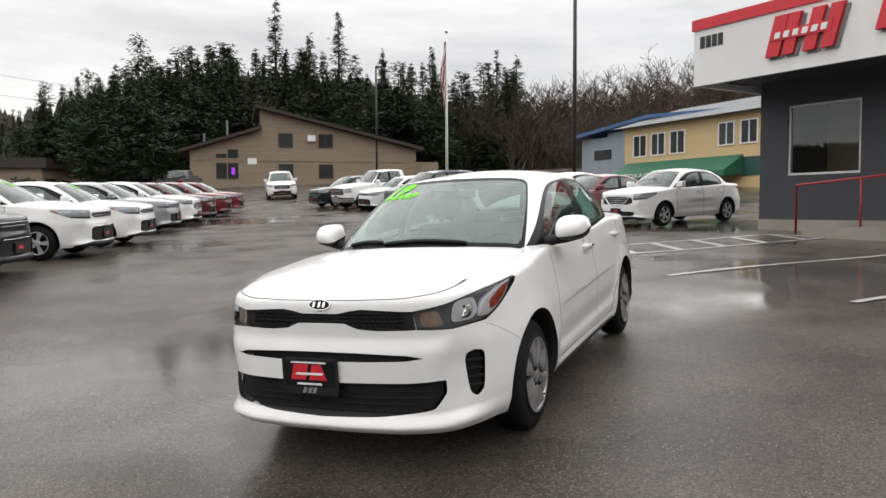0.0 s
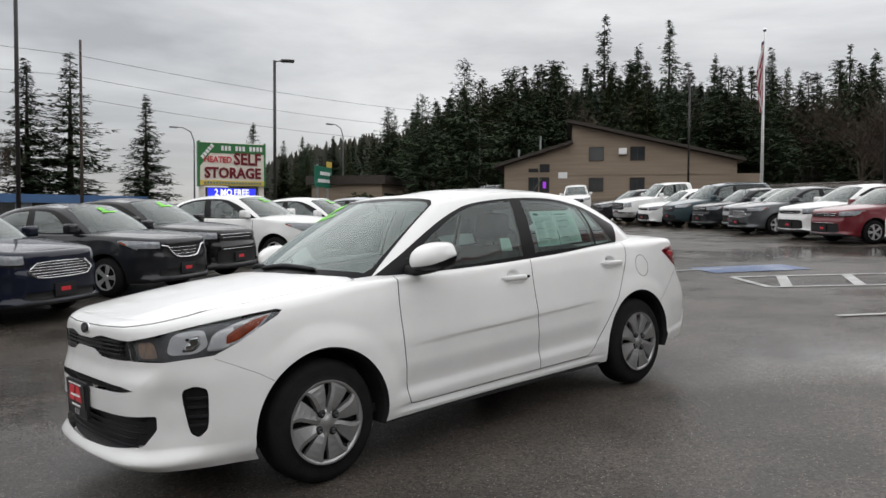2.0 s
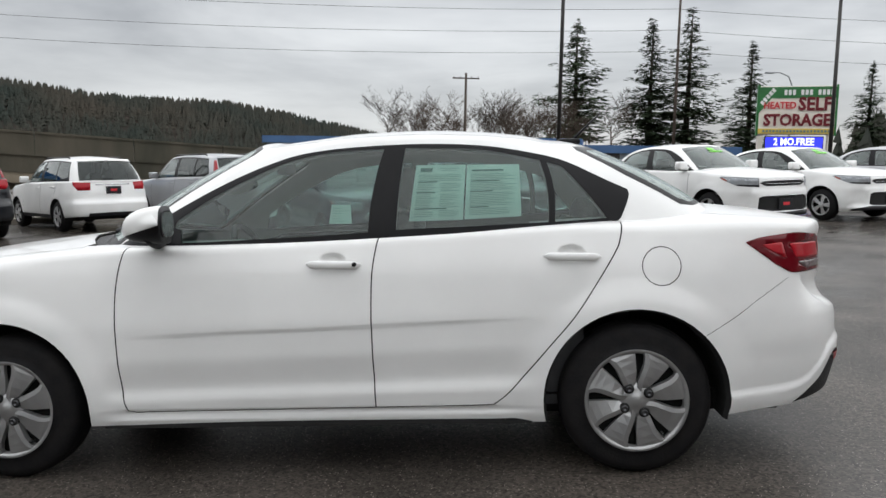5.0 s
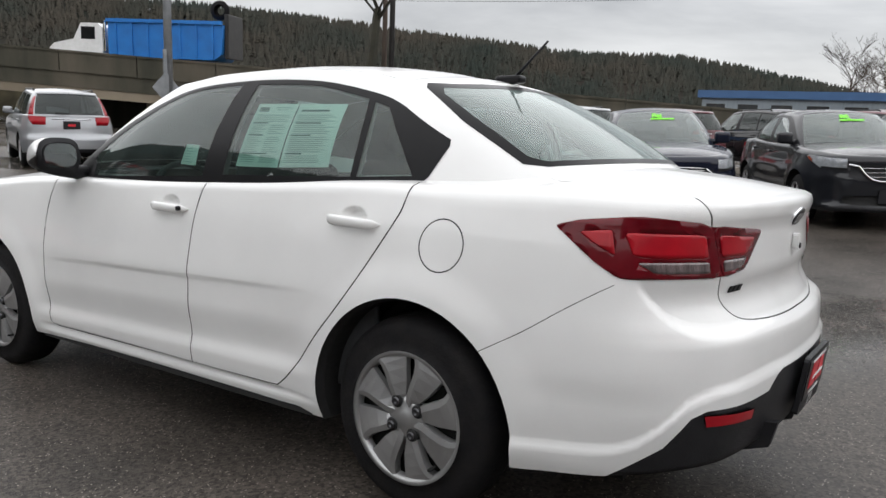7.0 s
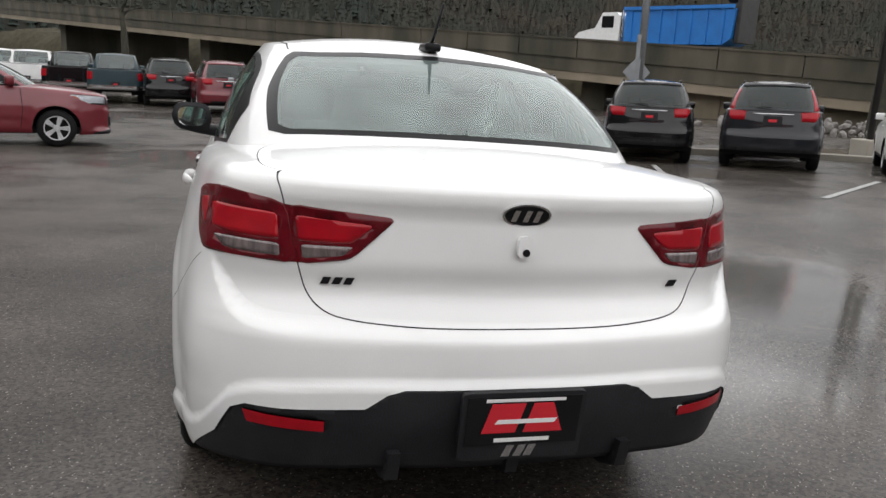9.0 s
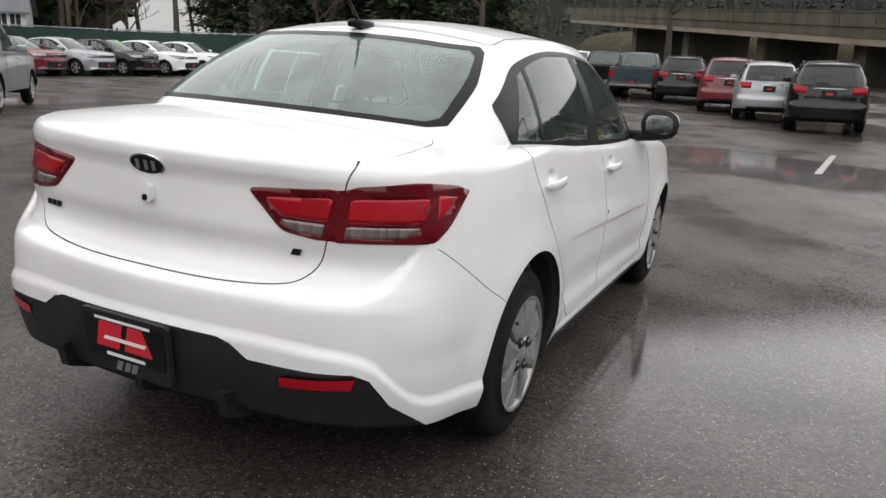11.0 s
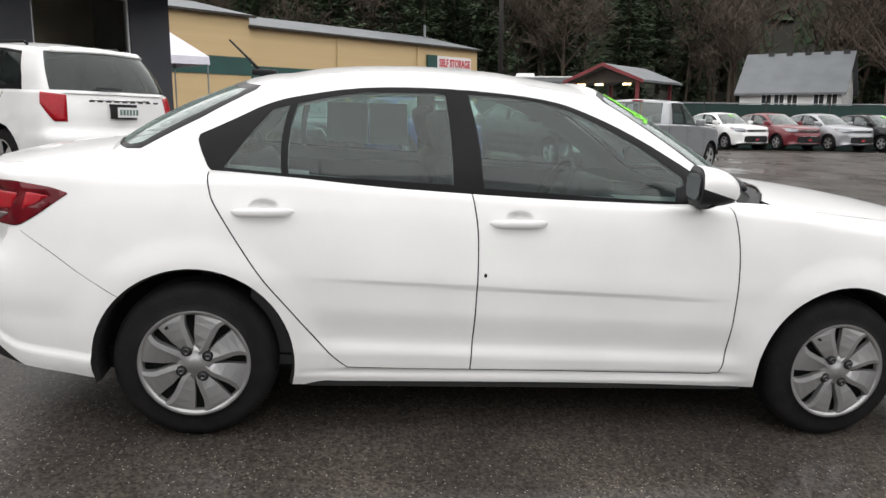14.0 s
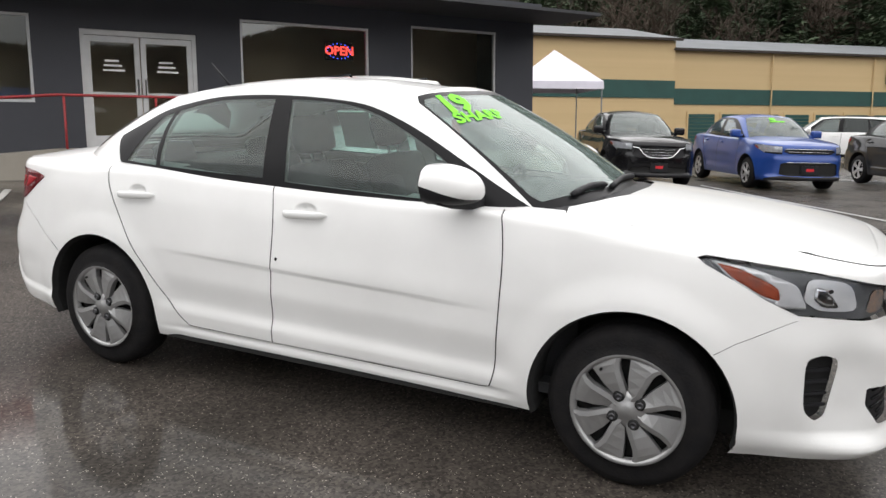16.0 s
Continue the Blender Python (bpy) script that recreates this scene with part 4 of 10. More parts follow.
def slab(w, h, slant=0.0):
    return [(-w / 2 - slant, -h / 2), (w / 2 - slant, -h / 2), (w / 2 + slant, h / 2), (-w / 2 + slant, h / 2)]


def at(m, x, y, z=0.0):
    return m @ Matrix.Translation((x, y, z))


def stamp(name, poly, depth, m, material, parent, label="", smoothed=False):
    return part(name, plate(bmesh.new(), poly, depth, m), material, parent, label, smoothed)


def dealer_plate(m, parent, name):
    """A black dealer plate in a frame: slanted red shapes, white and grey bars where its print cannot be told."""
    holder = new(name)
    holder.parent, holder.matrix_local = parent, m
    holder["label"] = "black dealer plate with slanted red emblem and white print"
    bm = bmesh.new()
    plate(bm, rounded(slab(0.312, 0.178), 0.06, 2), 0.014, at(Matrix(), 0, 0, -0.006))
    part("plate_frame", bm, BLACKP, holder)
    stamp("plate_face", slab(0.285, 0.125), 0.003, at(Matrix(), 0, 0.016, 0.0085), GLOSSB, holder)
    red = bmesh.new()
    for poly in ([(-0.104, -0.036), (-0.020, -0.036), (0.000, 0.040), (-0.084, 0.040)], [(0.000, -0.036), (0.100, -0.036), (0.070, 0.040), (0.020, 0.040)]):
        plate(red, poly, 0.002, at(Matrix(), 0, 0.022, 0.0115))
    part("emblem", red, REDSIGN, holder, "slanted bright red emblem")
    white = bmesh.new()
    plate(white, slab(0.20, 0.008), 0.001, at(Matrix(), 0, 0.071, 0.0118))
    plate(white, slab(0.15, 0.011, 0.004), 0.001, at(Matrix(), 0.005, 0.016, 0.0138))
    plate(white, slab(0.14, 0.010), 0.001, at(Matrix(), 0, -0.034, 0.0118))
    part("print_bar", white, WHITEPL, holder)
    grey = bmesh.new()
    for x in (-0.030, 0.0, 0.026):
        plate(grey, slab(0.020, 0.030, 0.006), 0.001, at(Matrix(), x, -0.066, 0.0085))
    part("frame_mark", grey, SILVERTXT, holder)


def maker_badge(m, parent, rx, ry, name):
    holder = new(name)
    holder.parent, holder.matrix_local = parent, m
    holder["label"] = "oval dark badge with chrome rim"
    stamp("badge_rim", ellipse(rx, ry), 0.006, Matrix.Translation((0, 0, -0.003)), CHROME, holder)
    stamp("badge_field", ellipse(rx * 0.9, ry * 0.86), 0.002, Matrix.Translation((0, 0, 0.003)), GLOSSB, holder)
    for k in (-0.48, 0.0, 0.42):
        stamp("badge_bar", slab(rx * 0.22, ry * 1.0, rx * 0.05), 0.002, Matrix.Translation((k * rx, 0, 0.0048)), CHROME, holder)


def glass_patch(name, corners, material, parent, lift, label="", n=6):
    """A sheet laid against a side window, given by its corners (x, z): lower front, lower rear, upper rear, upper front."""
    a, b, c, d = (Vector(q) for q in corners)
    bm = bmesh.new()
    rows = []
    for i in range(n + 1):
        line = []
        for j in range(n + 1):
            q = a.lerp(b, i / n).lerp(d.lerp(c, i / n), j / n)
            line.append(bm.verts.new(spot(HERO.cabin, *HERO.at_cabin(q.x, q.y), 1, lift).translation))
        rows.append(line)
    for r, q in zip(rows, rows[1:]):
        for j in range(n):
            bm.faces.new((r[j], r[j + 1], q[j + 1], q[j]))
    return part(name, bm, material, parent, label, True)


def window_papers(body):
    rng = random.Random(5)
    sheets = (((-0.405, 1.035), (-0.625, 1.035), (-0.640, 1.262), (-0.435, 1.266)), ((-0.632, 1.036), (-0.862, 1.042), (-0.862, 1.258), (-0.646, 1.262)), ((-0.075, 1.035), (-0.170, 1.032), (-0.165, 1.110), (-0.085, 1.114)))
    for k, sheet in enumerate(sheets):
        glass_patch("window_paper", sheet, PAPER, body, -0.008, "pale green printed paper behind the side window")
        a, b, c, d = (Vector(q) for q in sheet)
        mixq = lambda u, v: tuple(a.lerp(b, u).lerp(d.lerp(c, u), v))

        def line(u0, u1, v, w, mat=PRINT):
            glass_patch("printed_line", (mixq(u0, v), mixq(u1, v), mixq(u1, v + w), mixq(u0, v + w)), mat, body, -0.0055, "", 1)

        if k == 2:
            for j in range(6):
                line(0.12, rng.uniform(0.5, 0.88), 0.12 + 0.13 * j, 0.035)
            continue
        line(0.10, 0.34 if k == 0 else 0.70, 0.87, 0.07 if k == 0 else 0.03, INKPRINT)
        if k == 0:
            line(0.50, 0.86, 0.925, 0.014)
            line(0.54, 0.82, 0.890, 0.014)
        for j in range(24):
            v = 0.07 + 0.032 * j
            if j in (4, 13, 19):
                line(0.08, rng.uniform(0.4, 0.7), v, 0.020, INKPRINT)
                continue
            if k == 0 and j < 20:
                line(0.08, rng.uniform(0.34, 0.46), v, 0.013)
                line(0.54, rng.uniform(0.72, 0.92), v, 0.013)
            else:
                line(0.08, rng.uniform(0.72, 0.93), v, 0.013)


def windshield_words(text, size, s0, h0, body, name, bold, slope=0.0):
    """Words painted on the windshield, on the car's right."""
    ob = lettering(name, text, size, Matrix(), GREENMARK, body, 0.0, bold, 0.25, "bright green words painted on the windshield")
    for v in ob.data.vertices:
        m = spot(HERO.cabin, max(s0 - v.co.x * 1.2, 0.001), h0 + (v.co.y + slope * v.co.x) / 0.85, -1, 0.004)
        v.co = m.translation
    return ob


def mirror(parent, side):
    holder = new("side_mirror")
    holder.parent = parent
    flip = Matrix.Diagonal((1, side, 1, 1))
    bm = bmesh.new()
    n, k = 16, 16
    rings = []
    for i in range(k + 1):
        t = i / k
        y = 0.772 + 0.205 * t
        r = (1 - abs(2 * t - 1) ** 3.6) ** 0.5
        zc, zh, xr = 1.050 + 0.008 * t, (0.080 - 0.010 * t) * (0.08 + 0.92 * r), 0.560 - 0.030 * t
        ring = []
        for j in range(n + 1):
            a = radians(-90 + 180 * j / n)
            ring.append(bm.verts.new(flip @ Vector((xr + (0.185 - 0.03 * t) * r * math.cos(a) ** 0.75 * (1 - 0.16 * math.sin(a)), y, zc + zh * math.copysign(abs(math.sin(a)) ** 0.85, math.sin(a))))))
        rings.append(ring)
    for r, q in zip(rings, rings[1:]):
        for j in range(n + 1):
            f = bm.faces.new((r[j], r[(j + 1) % (n + 1)], q[(j + 1) % (n + 1)], q[j]))
            f.material_index = 1 if j == n or j < 5 else 0
    for r in (rings[0], rings[-1]):
        bm.faces.new(r)
    link("mirror_shell", bm, [WHITE, BLACKP], holder, "white mirror shell with black underside")
    glassface = [(0.073 * math.copysign(abs(math.cos(a)) ** 0.6, math.cos(a)), 0.05 * math.copysign(abs(math.sin(a)) ** 0.7, math.sin(a))) for a in (2 * math.pi * q / 28 for q in range(28))]
    m = Matrix(((0, 0, -1, 0.543), (1, 0, 0, 0.874 * side), (0, 1, 0, 1.055), (0, 0, 0, 1))) @ Matrix.Rotation(radians(-6 * side), 4, "Y")
    stamp("mirror_rim", [(x * 1.06, y * 1.1) for x, y in glassface], 0.006, at(m, 0, 0, 0.002), BLACKP, holder)
    stamp("mirror_glass", glassface, 0.002, at(m, 0, 0, 0.0082), MIRRORGL, holder, "silvered mirror glass")
    bm = bmesh.new()
    tube(bm, [flip @ Vector(q) for q in ((0.65, 0.70, 0.978), (0.63, 0.76, 0.983), (0.61, 0.84, 0.990), (0.59, 0.94, 1.0))], [0.032, 0.032, 0.028, 0.014], 10)
    part("mirror_arm", bm, BLACKP, holder, "", True)
    # the sail panel in the corner of the front window
    bm = bmesh.new()
    quad = [spot(HERO.cabin, *HERO.at_cabin(x, z), 1, 0.004).translation for x, z in ((0.84, 0.958), (0.55, 0.966), (0.555, 1.02), (0.62, 1.05))]
    outer = [bm.verts.new(flip @ q) for q in quad]
    inner = [bm.verts.new(flip @ (q - Vector((0, 0.02, 0)))) for q in quad]
    bm.faces.new(outer)
    for i in range(4):
        bm.faces.new((outer[i], outer[(i + 1) % 4], inner[(i + 1) % 4], inner[i]))
    part("mirror_sail", bm, BLACKP, holder)


def handle(door, x, z, side, lock):
    bm = bmesh.new()
    rings = []
    for t in np.linspace(0, 1, 13):
        xx = x + 0.112 - 0.224 * t
        yo = HERO.low(*HERO.at_x(xx, 0.83))[1] - 0.008
        r = max(1 - abs(2 * t - 1) ** 6, 0.02) ** 0.5
        out = 0.030 * (1 - abs(2 * t - 1) ** 4)
        ring = []
        for j in range(10):
            a = 2 * math.pi * j / 10
            ring.append(bm.verts.new((xx, (yo + out + 0.009 * math.cos(a) * r) * side, z + 0.017 * math.sin(a) * r - 0.004 * (2 * t - 1))))
        rings.append(ring)
    for r, q in zip(rings, rings[1:]):
        for j in range(10):
            bm.faces.new((r[j], r[(j + 1) % 10], q[(j + 1) % 10], q[j]))
    for r in (rings[0], rings[-1]):
        bm.faces.new(r)
    part("door_handle", bm, WHITE, door, "white pull handle", True)
    if lock:
        yo = HERO.low(*HERO.at_x(x - 0.095, 0.83))[1]
        bm = bmesh.new()
        lathe(bm, [(0.0, 0.002), (0.007, 0.002), (0.009, 0.0), (0.009, -0.012)], 14, pose(x - 0.090, (yo + 0.026) * side, z) @ Matrix.Rotation(radians(-90 * side), 4, "X"))
        part("lock_cylinder", bm, GLOSSB, door, "dark key lock", True)


def cushion(bm, x0, x1, y0, y1, z0, z1, r=0.05, m=None):
    box(bm, x0, x1, y0, y1, z0, z1, r, m)


def seats(car):
    for side in (1, -1):
        s = new("front_seat")
        s.parent = car
        bm = bmesh.new()
        cushion(bm, -0.12, 0.36, side * 0.36 - 0.25, side * 0.36 + 0.25, 0.40, 0.54, 0.06)
        part("seat_cushion", bm, SEAT, s, "", True)
        lean = Matrix.Translation((-0.14, 0, 0.50)) @ Matrix.Rotation(radians(-18), 4, "Y")
        bm = bmesh.new()
        cushion(bm, -0.07, 0.07, side * 0.36 - 0.24, side * 0.36 + 0.24, 0.0, 0.58, 0.06, lean)
        for e in (-1, 1):
            cushion(bm, 0.0, 0.11, side * 0.36 + e * 0.20 - 0.05, side * 0.36 + e * 0.20 + 0.05, 0.05, 0.45, 0.035, lean)
        part("backrest", bm, SEAT, s, "", True)
        bm = bmesh.new()
        cushion(bm, -0.05, 0.055, side * 0.36 - 0.125, side * 0.36 + 0.125, 0.62, 0.80, 0.045, lean)
        part("headrest", bm, SEAT, s, "", True)
        for e in (-0.05, 0.05):
            bm = bmesh.new()
            tube(bm, [lean @ Vector((0, side * 0.36 + e, 0.55)), lean @ Vector((0, side * 0.36 + e, 0.66))], 0.007, 8)
            part("headrest_post", bm, CHROME, s, "", True)
    s = new("rear_seat")
    s.parent = car
    bm = bmesh.new()
    cushion(bm, -0.95, -0.50, -0.62, 0.62, 0.36, 0.52, 0.06)
    part("seat_cushion", bm, SEAT, s, "", True)
    lean = Matrix.Translation((-0.98, 0, 0.48)) @ Matrix.Rotation(radians(-24), 4, "Y")
    bm = bmesh.new()
    cushion(bm, -0.08, 0.08, -0.60, 0.60, 0.0, 0.56, 0.06, lean)
    part("backrest", bm, SEAT, s, "", True)
    for y in (-0.36, 0.36):
        bm = bmesh.new()
        cushion(bm, -0.05, 0.05, y - 0.12, y + 0.12, 0.55, 0.67, 0.04, lean)
        part("headrest", bm, SEAT, s, "", True)
    # dashboard, wheel, shelf, door linings, floor
    bm = bmesh.new()
    cushion(bm, 0.50, 1.0, -0.66, 0.66, 0.55, 0.90, 0.07)
    cushion(bm, 0.42, 0.62, 0.14, 0.58, 0.80, 0.955, 0.05)
    box(bm, 0.55, 1.02, -0.64, 0.64, 0.30, 0.60)
    part("dashboard", bm, INTERIOR, car, "dark plastic dashboard", True)
    bm = bmesh.new()
    m = pose(0.34, 0.36, 0.86) @ Matrix.Rotation(radians(-62), 4, "Y")
    tube(bm, [m @ Vector((0.185 * math.cos(a), 0.185 * math.sin(a), 0)) for a in np.linspace(0, 2 * math.pi, 33)], 0.014, 8, False)
    for a in (0, 180, 270):
        tube(bm, [m @ Vector((0, 0, -0.02)), m @ Vector((0.18 * math.sin(radians(a)), 0.18 * math.cos(radians(a)), 0))], 0.014, 6)
    lathe(bm, [(0.0, 0.0), (0.06, -0.005), (0.07, -0.03)], 18, m)
    part("steering_wheel", bm, INTERIOR, car, "", True)
    part("parcel_shelf", boxed(-1.66, -1.16, -0.60, 0.60, 0.965, 0.985, 0.008), INTERIOR, car)
    part("cabin_floor", boxed(-1.25, 1.0, -0.72, 0.72, 0.27, 0.31), INTERIOR, car)
    part("boot_wall", boxed(-1.30, -1.24, -0.62, 0.62, 0.30, 0.97), INTERIOR, car)
    for side in (1, -1):
        for x0, x1 in ((-0.24, 0.74), (-1.10, -0.30)):
            bm = bmesh.new()
            box(bm, x0, x1, side * 0.71, side * 0.735, 0.32, 0.945, 0.01)
            box(bm, x0 + 0.15, x1 - 0.15, side * 0.63, side * 0.71, 0.66, 0.72, 0.02)
            part("door_lining", bm, INTERIOR, car, "", True)
    bm = bmesh.new()
    box(bm, 0.26, 0.30, -0.12, 0.12, 1.26, 1.325, 0.015)
    tube(bm, [(0.29, 0, 1.31), (0.335, 0, 1.385)], 0.012, 8)
    part("rear_view_mirror", bm, INTERIOR, car, "", True)


def fittings(car, body, doors):
    for side in (1, -1):
        mirror(car, side)
        handle(doors[side][0], -0.10, 0.871, side, side > 0)
        handle(doors[side][1], -1.053, 0.879, side, False)
    seats(car)
    window_papers(body)
    windshield_words("19", 0.185, 0.50, 0.86, body, "painted_year", 0.008)
    windshield_words("SHARP", 0.10, 0.44, 0.735, body, "painted_word", 0.003)
    stamp("paint_chip", ellipse(0.006, 0.008, 10), 0.002, spot(HERO.low, *HERO.at_x(-0.222, 0.672), -1, 0.0005), GLOSSB, body, "small dark chip in the paint")
    # badges, plates, camera
    maker_badge(spot(HERO.low, 0.001, HERO.at_y(0.001, 0.825)[1], 1, 0.004), body, 0.062, 0.026, "front_badge")
    dealer_plate(Matrix(((0, 0, 1, 2.165), (1, 0, 0, -0.055), (0, 1, 0, 0.480), (0, 0, 0, 1))), car, "front_plate")
    dealer_plate(Matrix(((0, 0, -1, -2.248), (-1, 0, 0, 0.0), (0, 1, 0, 0.430), (0, 0, 0, 1))) @ Matrix.Rotation(radians(8), 4, "X"), car, "rear_plate")
    back = lambda y, z, lift=0.002: spot(HERO.low, HERO.at_y(max(abs(y), 0.002), z, True)[0], HERO.at_y(max(abs(y), 0.002), z, True)[1], 1 if y >= 0 else -1, lift)
    maker_badge(back(0, 0.923), body, 0.062, 0.031, "rear_badge")
    cam_m = back(0, 0.845)
    bm = bmesh.new()
    plate(bm, rounded(slab(0.036, 0.052), 0.35, 3), 0.018, cam_m)
    part("camera_cover", bm, WHITE, body, "white rear camera cover")
    stamp("camera_lens", ellipse(0.009, 0.009, 14), 0.003, at(cam_m, 0.002, -0.012, 0.018), GLOSSB, body)
    for y0, w, n in ((0.44, 0.022, 3), (-0.45, 0.030, 1)):
        for k in range(n):
            stamp("model_mark", slab(w * 0.85, 0.017, 0.004), 0.003, back(y0 + (1 - k) * 0.027 * (n > 1), 0.748), GLOSSB, body)
    # grille mesh, intake mesh, fog slats, diffuser fins
    for nm, zs, ymax, lift in (("grille_rib", (0.722, 0.742, 0.762, 0.78), 0.43, -0.012), ("intake_rib", (0.315, 0.345, 0.375, 0.405, 0.435), 0.56, -0.030), ):
        for z in zs:
            bm = bmesh.new()
            lim = ymax if z > 0.35 else ymax - 0.06
            line = []
            for y in np.linspace(-lim, lim, 19):
                line.append(spot(HERO.low, HERO.at_y(max(abs(y), 0.002), z)[0], HERO.at_y(max(abs(y), 0.002), z)[1], 1 if y >= 0 else -1, lift).translation)
            tube(bm, line, 0.0045, 5)
            part(nm, bm, GLOSSB, body, "", True)
    bm = bmesh.new()
    for y in np.linspace(-0.41, 0.41, 29):
        for dz in (-1, 1):
            a, b = (spot(HERO.low, HERO.at_y(max(abs(y + q * 0.014), 0.002), 0.751 + q * dz * 0.030)[0], HERO.at_y(max(abs(y), 0.002), 0.751 + q * dz * 0.030)[1], 1 if y + q * 0.014 >= 0 else -1, -0.011).translation for q in (-1, 1))
            if abs(y) > 0.2:
                tube(bm, [a, b], 0.003, 4)
    part("grille_mesh", bm, GLOSSB, body)
    for side in (1, -1):
        for z in (0.400, 0.440, 0.480, 0.520):
            m = spot(HERO.low, *HERO.at_x(1.886, z), side, -0.022)
            bm = bmesh.new()
            plate(bm, slab(0.095, 0.010), 0.010, m)
            part("fog_slat", bm, BLACKP, body)
    for y in (-0.30, 0.0, 0.30):
        bm = bmesh.new()
        plate(bm, [(-2.225, 0.36), (-2.205, 0.285), (-2.12, 0.255), (-1.95, 0.255), (-1.95, 0.33)], 0.03, Matrix(((1, 0, 0, 0), (0, 0, 1, y - 0.015), (0, 1, 0, 0), (0, 0, 0, 1))))
        part("diffuser_fin", bm, BLACKP, body)
    # wipers and cowl
    for pts in (((-0.50, 0.045), (-0.36, 0.075), (-0.22, 0.062)), ((-0.20, 0.040), (0.0, 0.070), (0.18, 0.062), (0.34, 0.040))):
        line = [spot(HERO.cabin, abs(s) + 0.001, h, 1 if s >= 0 else -1, 0.012).translation for s, h in dense(pts, 4)]
        bm = bmesh.new()
        tube(bm, line, [0.012] + [0.014] * (len(line) - 2) + [0.008], 6)
        part("wiper", bm, BLACKP, body, "black wiper blade", True)
    # roof antenna
    bm = bmesh.new()
    box(bm, -1.185, -1.075, -0.030, 0.030, 1.362, 1.392, 0.012)
    part("antenna_base", bm, GLOSSB, car, "", True)
    bm = bmesh.new()
    tube(bm, [(-1.150, 0, 1.385), (-1.205, 0, 1.437), (-1.285, 0, 1.51)], [0.008, 0.0055, 0.004], 8)
    part("antenna_rod", bm, BLACKP, car, "", True)


fittings(hero, hero_body, hero_doors)

# ---- the other cars of the lot: one shell for each kind, parked many times with their own paint ----
def stretch(pts, kx, *rest):
    return [(p[0] * kx, *p[1:]) for p in pts]


SEDAN = HERO
SUV = Shell(
    plan=[(2.22, 0), (2.20, 0.28), (2.13, 0.55), (2.0, 0.74), (1.75, 0.87), (1.32, 0.90), (0.6, 0.91), (-0.8, 0.91), (-1.32, 0.905), (-1.9, 0.87), (-2.15, 0.78), (-2.26, 0.55), (-2.30, 0.28), (-2.31, 0)],
    width=[(0.25, 0.93), (0.4, 0.99), (0.6, 1.0), (0.85, 0.985), (1.0, 0.955), (1.12, 0.93)],
    front=[(0.25, -0.10), (0.4, -0.01), (0.6, 0.0), (0.8, -0.02), (0.95, -0.06), (1.02, -0.12)],
    rear=[(0.3, 0.08), (0.45, 0.0), (0.62, 0.0), (0.7, 0.06), (0.95, 0.09), (1.12, 0.13)],
    bottom=[(2.2, 0.27), (1.0, 0.29), (-1.0, 0.29), (-2.2, 0.36)],
    top=[(2.2, 0.93), (1.9, 0.98), (1.4, 1.03), (0.9, 1.06), (0, 1.08), (-1.2, 1.11), (-2.2, 1.12)],
    shoulder=[(2.1, 0.07), (1.4, 0.07), (0.7, 0.03), (-2.2, 0.03)],
    crown=[(2.1, 0.03), (1.6, 0.07), (1.0, 0.06), (0, 0.03), (-2.2, 0.01)],
    base=[(1.15, 0), (1.12, 0.3), (1.05, 0.55), (0.92, 0.72), (0.70, 0.79), (0.2, 0.82), (-0.4, 0.825), (-1.0, 0.82), (-1.6, 0.79), (-1.98, 0.73), (-2.12, 0.60), (-2.19, 0.3), (-2.20, 0)],
    base_z=[(1.15, 1.08), (0.9, 1.05), (0, 1.07), (-1.4, 1.09), (-2.2, 1.10)],
    roof=[(0.42, 0, 1.60), (0.40, 0.25, 1.597), (0.35, 0.46, 1.585), (0.27, 0.575, 1.565), (0.1, 0.605, 1.585), (-0.15, 0.62, 1.605), (-0.5, 0.625, 1.615), (-0.9, 0.62, 1.61), (-1.35, 0.60, 1.59), (-1.68, 0.575, 1.57), (-1.80, 0.47, 1.57), (-1.86, 0.25, 1.575), (-1.87, 0, 1.575)],
    bulge=0.03, crown_roof=0.045, wheels=((1.33, 0.345), (-1.33, 0.345)), arch=0.40)
